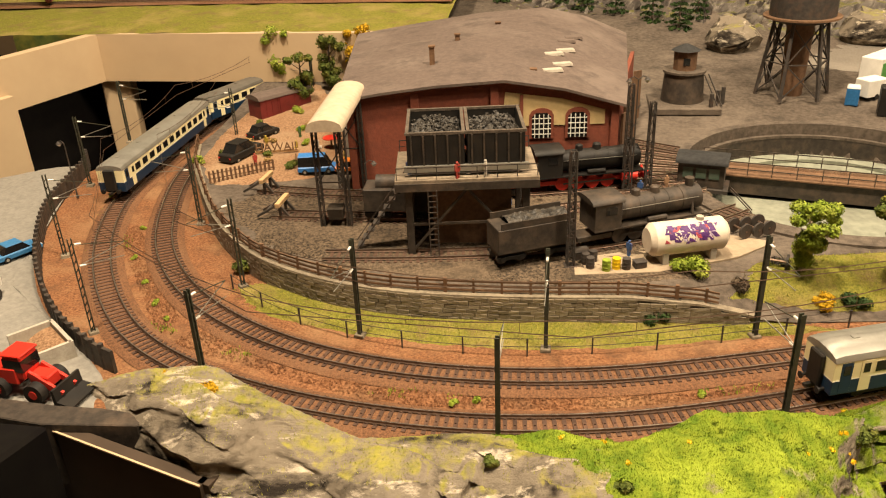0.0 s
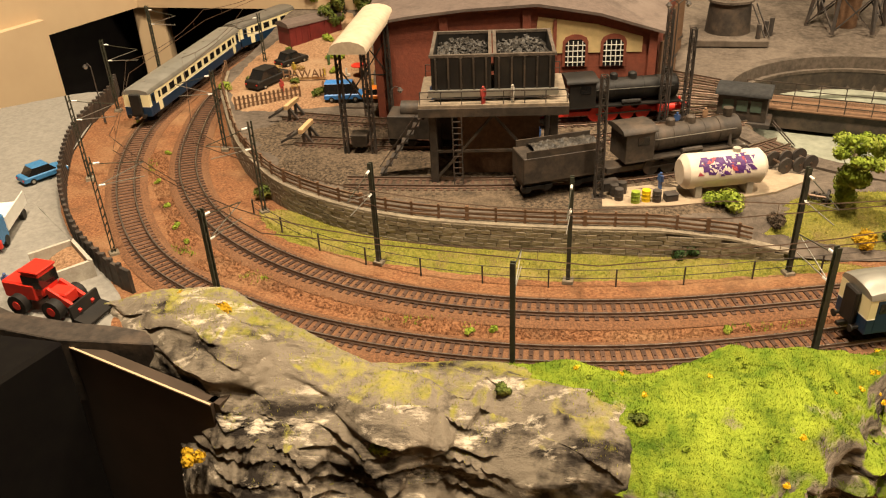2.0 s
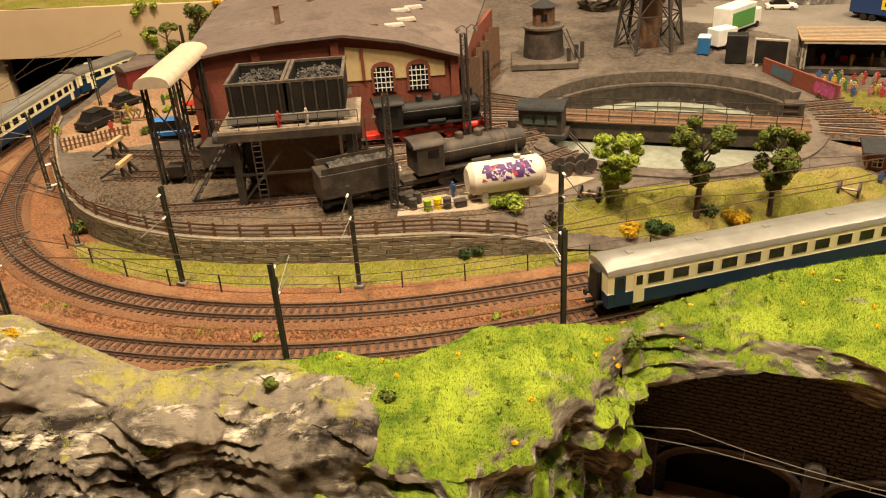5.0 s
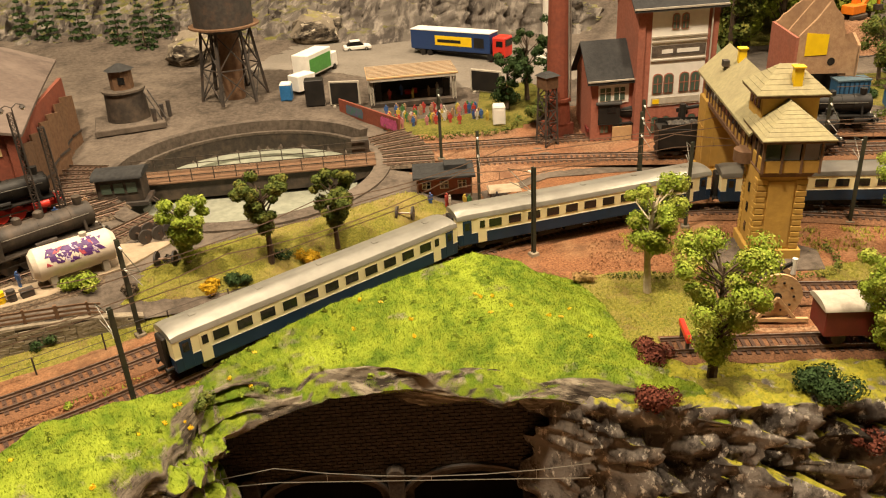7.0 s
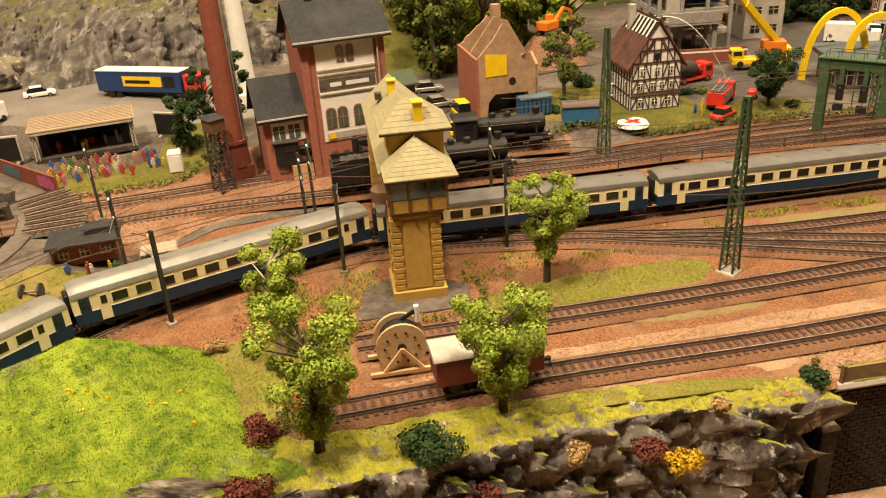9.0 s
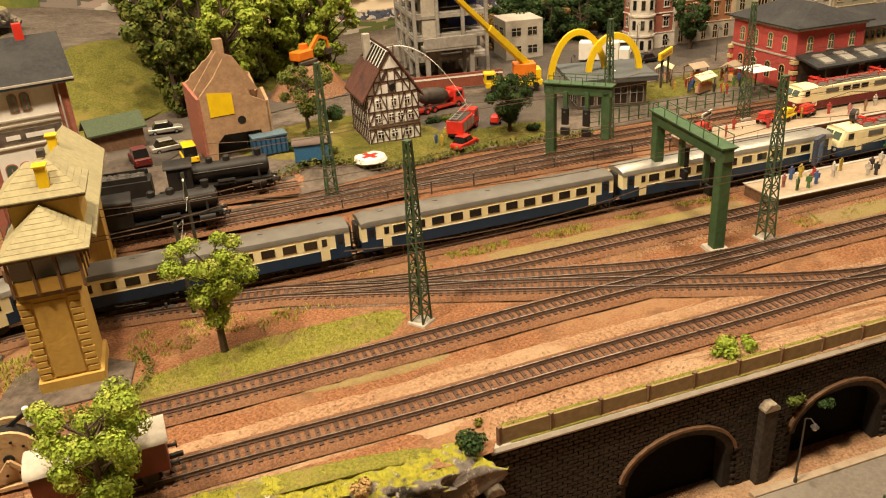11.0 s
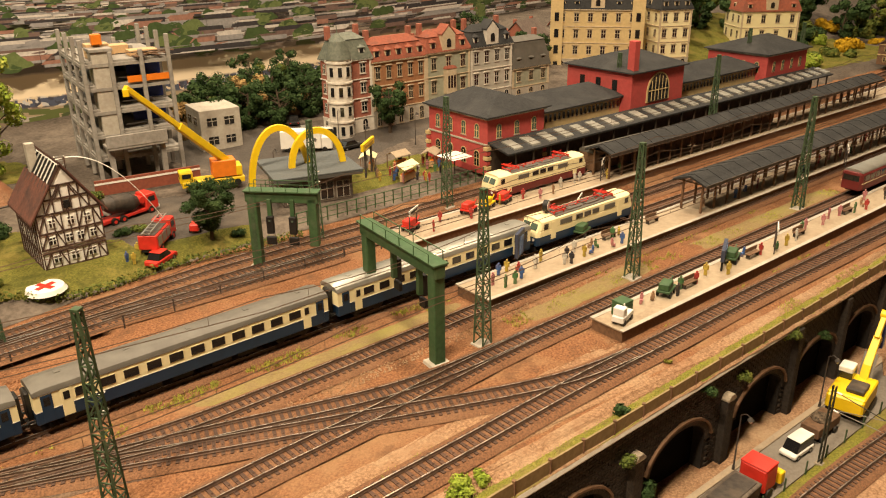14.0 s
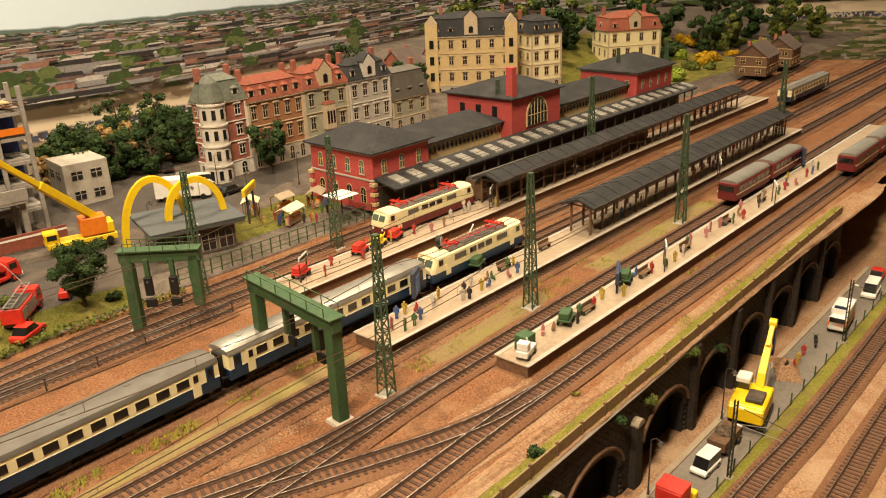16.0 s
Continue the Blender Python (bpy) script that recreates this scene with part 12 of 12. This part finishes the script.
pebbles("gravel_reddish", "coarse reddish gravel between the tracks", [(10, 70.5, 30, 63.4, 1.2), (30, 63.4, 52, 64.4, 1.2), (52, 64.6, 70, 70.4, 1.0), (-6, 92, 8, 72, 1.2), (100, 70, 116, 64, 3), (120, 82, 150, 69, 2)], 7000, .09, EARTH, main_z, 1)
pebbles("gravel_pale", "coarse pale gravel beside the front tracks", [(106, 50, 178, 18, 2.0), (131, 34, 230, -15, 1.4), (150, 47, 200, 24, 2)], 8000, .10, SAND, main_z, 2)
pebbles("gravel_dark", "dark cinder lumps of the depot yard", [(12, 86, 44, 80, 3.0), (20, 86, 40, 88, 3), (14, 92, 40, 96, 2)], 9000, .11, YARD, upper_z, 3)

# ---- depot retaining wall of stone blocks, with its fence ----
wp = smoother(curve([(x, back_y(x) - .12) for x in (-6.4, -3.9, .8, 5.3, 9.5, 14, 20.5, 27, 33, 40, 47, 54, 59)], .35), 6)


def wall_top(x):
    return lerp([(-7, 2.5), (48, 2.5), (54, 1.9), (59, .7)], x)


rw = thing("wall_depot", "grey stone block retaining wall below the depot", "wall", kind="structure")
part("backing", G().loft([[(x, y + .5, -.2), (x, y - .05, -.2), (x, y - .05, wall_top(x) - .05), (x, y + .5, wall_top(x) - .05)] for x, y in wp]), mat("brown_grey_mortar", (.13, .105, .075), (.09, .072, .052), scale=300, rough=.95), rw)
part("capping", G().sweep([(x, y + .12, wall_top(x)) for x, y in wp], [(-.32, -.08), (.5, -.08), (.5, .1), (-.3, .1)]), STONE, rw, "weathered capping course")
rs = random.Random(13)
rest = G()
made = 0
shapes = []
for k in range(10):
    L, q = .84 + .07 * (k % 5), .03
    b = G().box(0, 0, -.19, L, .34, .38)
    b.v = [(x + rs.uniform(-q, q), y + rs.uniform(-q, q) - (.05 if y < 0 else 0), z + rs.uniform(-q, q)) for x, y, z in b.v]
    me = b.mesh("stone", .04)
    me.materials.append(STONE)
    shapes.append((L, me, b))
for row in range(6):
    s, z = (row % 2) * .5, .2 + row * .41
    while s < len(wp) * .35 - 1.2:
        L, me, b = shapes[rs.randrange(10)]
        i = int((s + L / 2) / .35)
        if i >= len(wp) - 1:
            break
        x, y = (float(np.interp((s + L / 2) / .35, [i, i + 1], [wp[i][c], wp[i + 1][c]])) for c in (0, 1))
        if z + .2 < wall_top(x) + .05:
            dx, dy = wp[i + 1][0] - wp[i - 1][0], wp[i + 1][1] - wp[i - 1][1]
            rz = math.degrees(math.atan2(dy, dx))
            if 14 < x < 52 and made < 300:
                ob = new("stone", me)
                place(ob, x, y, z, rz, rw)
                made += 1
            else:
                rest.join(G().add(b.v, b.f).move(pose(x, y, z, 0, 0, rz)))
        s += L + .035
tagged(part("stones_rest", rest, STONE, rw), kind="stuff")
df = thing("rail_fence", "brown wooden rail fence on the depot wall", "fence")
fp = [(x, y + .35, wall_top(x)) for x, y in wp if x < 56]
for k in range(0, len(fp), 7):
    x, y, z = fp[k]
    part("post", G().box(x, y, z - .1, .3 if k % 28 == 0 else .2, .3 if k % 28 == 0 else .2, 1.55), WOOD, df)
for zz in (.35, .75, 1.2):
    part("rail", G().sweep([(x, y, z + zz) for x, y, z in fp[::2]], [(-.06, -.09), (.06, -.09), (.06, .09), (-.06, .09)]), WOOD, df)
ip = [p for p in TRACKS["track_inner"][1] if p[1] < 80 and 8 < p[0] < 68]
wf = thing("wire_fence", "thin wire fence on the grass below the wall", "fence")
line = []
for i in range(1, len(ip) - 1):
    dx, dy = ip[i + 1][0] - ip[i - 1][0], ip[i + 1][1] - ip[i - 1][1]
    l = math.hypot(dx, dy)
    line.append((ip[i][0] - dy / l * 3.6, ip[i][1] + dx / l * 3.6))
for p in line[::8]:
    part("post", G().box(p[0], p[1], -.1, .12, .12, 1.75), IRON, wf)
for zz in (.85, 1.6):
    part("wire", G().sweep([(x, y, zz) for x, y in line[::4]], [(-.03, 0), (.03, 0), (0, .05)]), IRON, wf)
for nm, off, a, b in (("track_outer", 3.0, 150, 215), ("track_station", -3.2, 152, 215)):
    pth = [p for p in TRACKS[nm][1] if a < p[0] < b and p[1] < 90]
    wf2 = thing("wire_fence", "thin wire fence between the station tracks", "fence")
    pts = [(x + .4451 * off, y + .8955 * off) for x, y in pth]
    for p in pts[::8]:
        part("post", G().box(p[0], p[1], -.1, .12, .12, 1.75), IRON, wf2)
    for zz in (.85, 1.6):
        part("wire", G().sweep([(x, y, zz) for x, y in pts[::4]], [(-.03, 0), (.03, 0), (0, .05)]), IRON, wf2)

# ---- dark stone courses of the arcades ----
def courses(wall, x, y, dx, dy, u0, u1, centres, half, spring, crown, z0, z1, pick):
    rnd = random.Random(17)
    rest, made = G(), 0
    b = G().box(0, 0, -.14, .78, .22, .30)
    b.v = [(p[0] * (.92 if p[1] < 0 else 1), p[1], p[2] * (.9 if p[1] < 0 else 1)) for p in b.v]
    me = b.mesh("stone", 0)
    me.materials.append(DSTONE)
    rz = math.degrees(math.atan2(dy, dx))
    for row in range(int((z1 - z0) / .34)):
        z = z0 + row * .34
        u = u0 + (row % 2) * .42
        while u < u1:
            inside = any(abs(u - c) < half + .8 and z < spring + (crown - spring + .8) * math.sqrt(max(0, 1 - ((u - c) / (half + .8)) ** 2)) for c in centres)
            if not inside:
                px, py = x + dx * u + dy * .06, y + dy * u - dx * .06
                m = pose(px, py, z + rnd.uniform(-.02, .02), 0, 0, rz + rnd.uniform(-2, 2))
                if pick[0] < u < pick[1] and made < 300 and z > -5.2:
                    ob = new("stone", me)
                    place(ob, px, py, z, rz + rnd.uniform(-2, 2), wall)
                    made += 1
                else:
                    rest.join(G().add(b.v, b.f).move(m))
            u += .84
    tagged(part("stones_rest", rest, DSTONE, wall), kind="stuff")


courses(aw_, VX, VY, VDX, VDY, -1, 117, cen, 4.5, -7.4, -4.3, -11, -.7, (18, 44))
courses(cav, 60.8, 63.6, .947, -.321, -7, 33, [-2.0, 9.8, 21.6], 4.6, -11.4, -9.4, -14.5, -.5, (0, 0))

# ---- sleepers ----
sm = G().box(0, 0, 0, .30, 2.75, .2).box(0, 0, .2, .11, .11, .10)
for s in (-.86, .86):
    sm.box(0, s - .16, .2, .16, .09, .07).box(0, s + .16, .2, .16, .09, .07)
sme = sm.mesh("sleeper")
sme.materials.append(SLEEPER)
near = {"track_outer": (4, 104), "track_inner": (4, 108), "track_front": (104, 200), "track_siding": (108, 200), "track_platform": (138, 200), "track_crossover": (136, 176)}
for nm, (root, path, z) in TRACKS.items():
    rest, made = G(), 0
    lo, hi = near.get(nm, (1, 0))
    for i in range(1, len(path) - 1):
        x, y = path[i]
        rz = math.degrees(math.atan2(path[i + 1][1] - path[i - 1][1], path[i + 1][0] - path[i - 1][0]))
        if lo < x < hi and y < 90 and made < 300:
            ob = new("sleeper", sme)
            place(ob, x, y, z + .21, rz, root)
            made += 1
        elif nm not in ("track_shelf", "track_cavern"):
            rest.join(G().add(sm.v[:8], sm.f[:6]).move(pose(x, y, z + .21, 0, 0, rz)))
    if rest.v:
        tagged(part("sleepers_rest", rest, SLEEPER, root), kind="stuff")
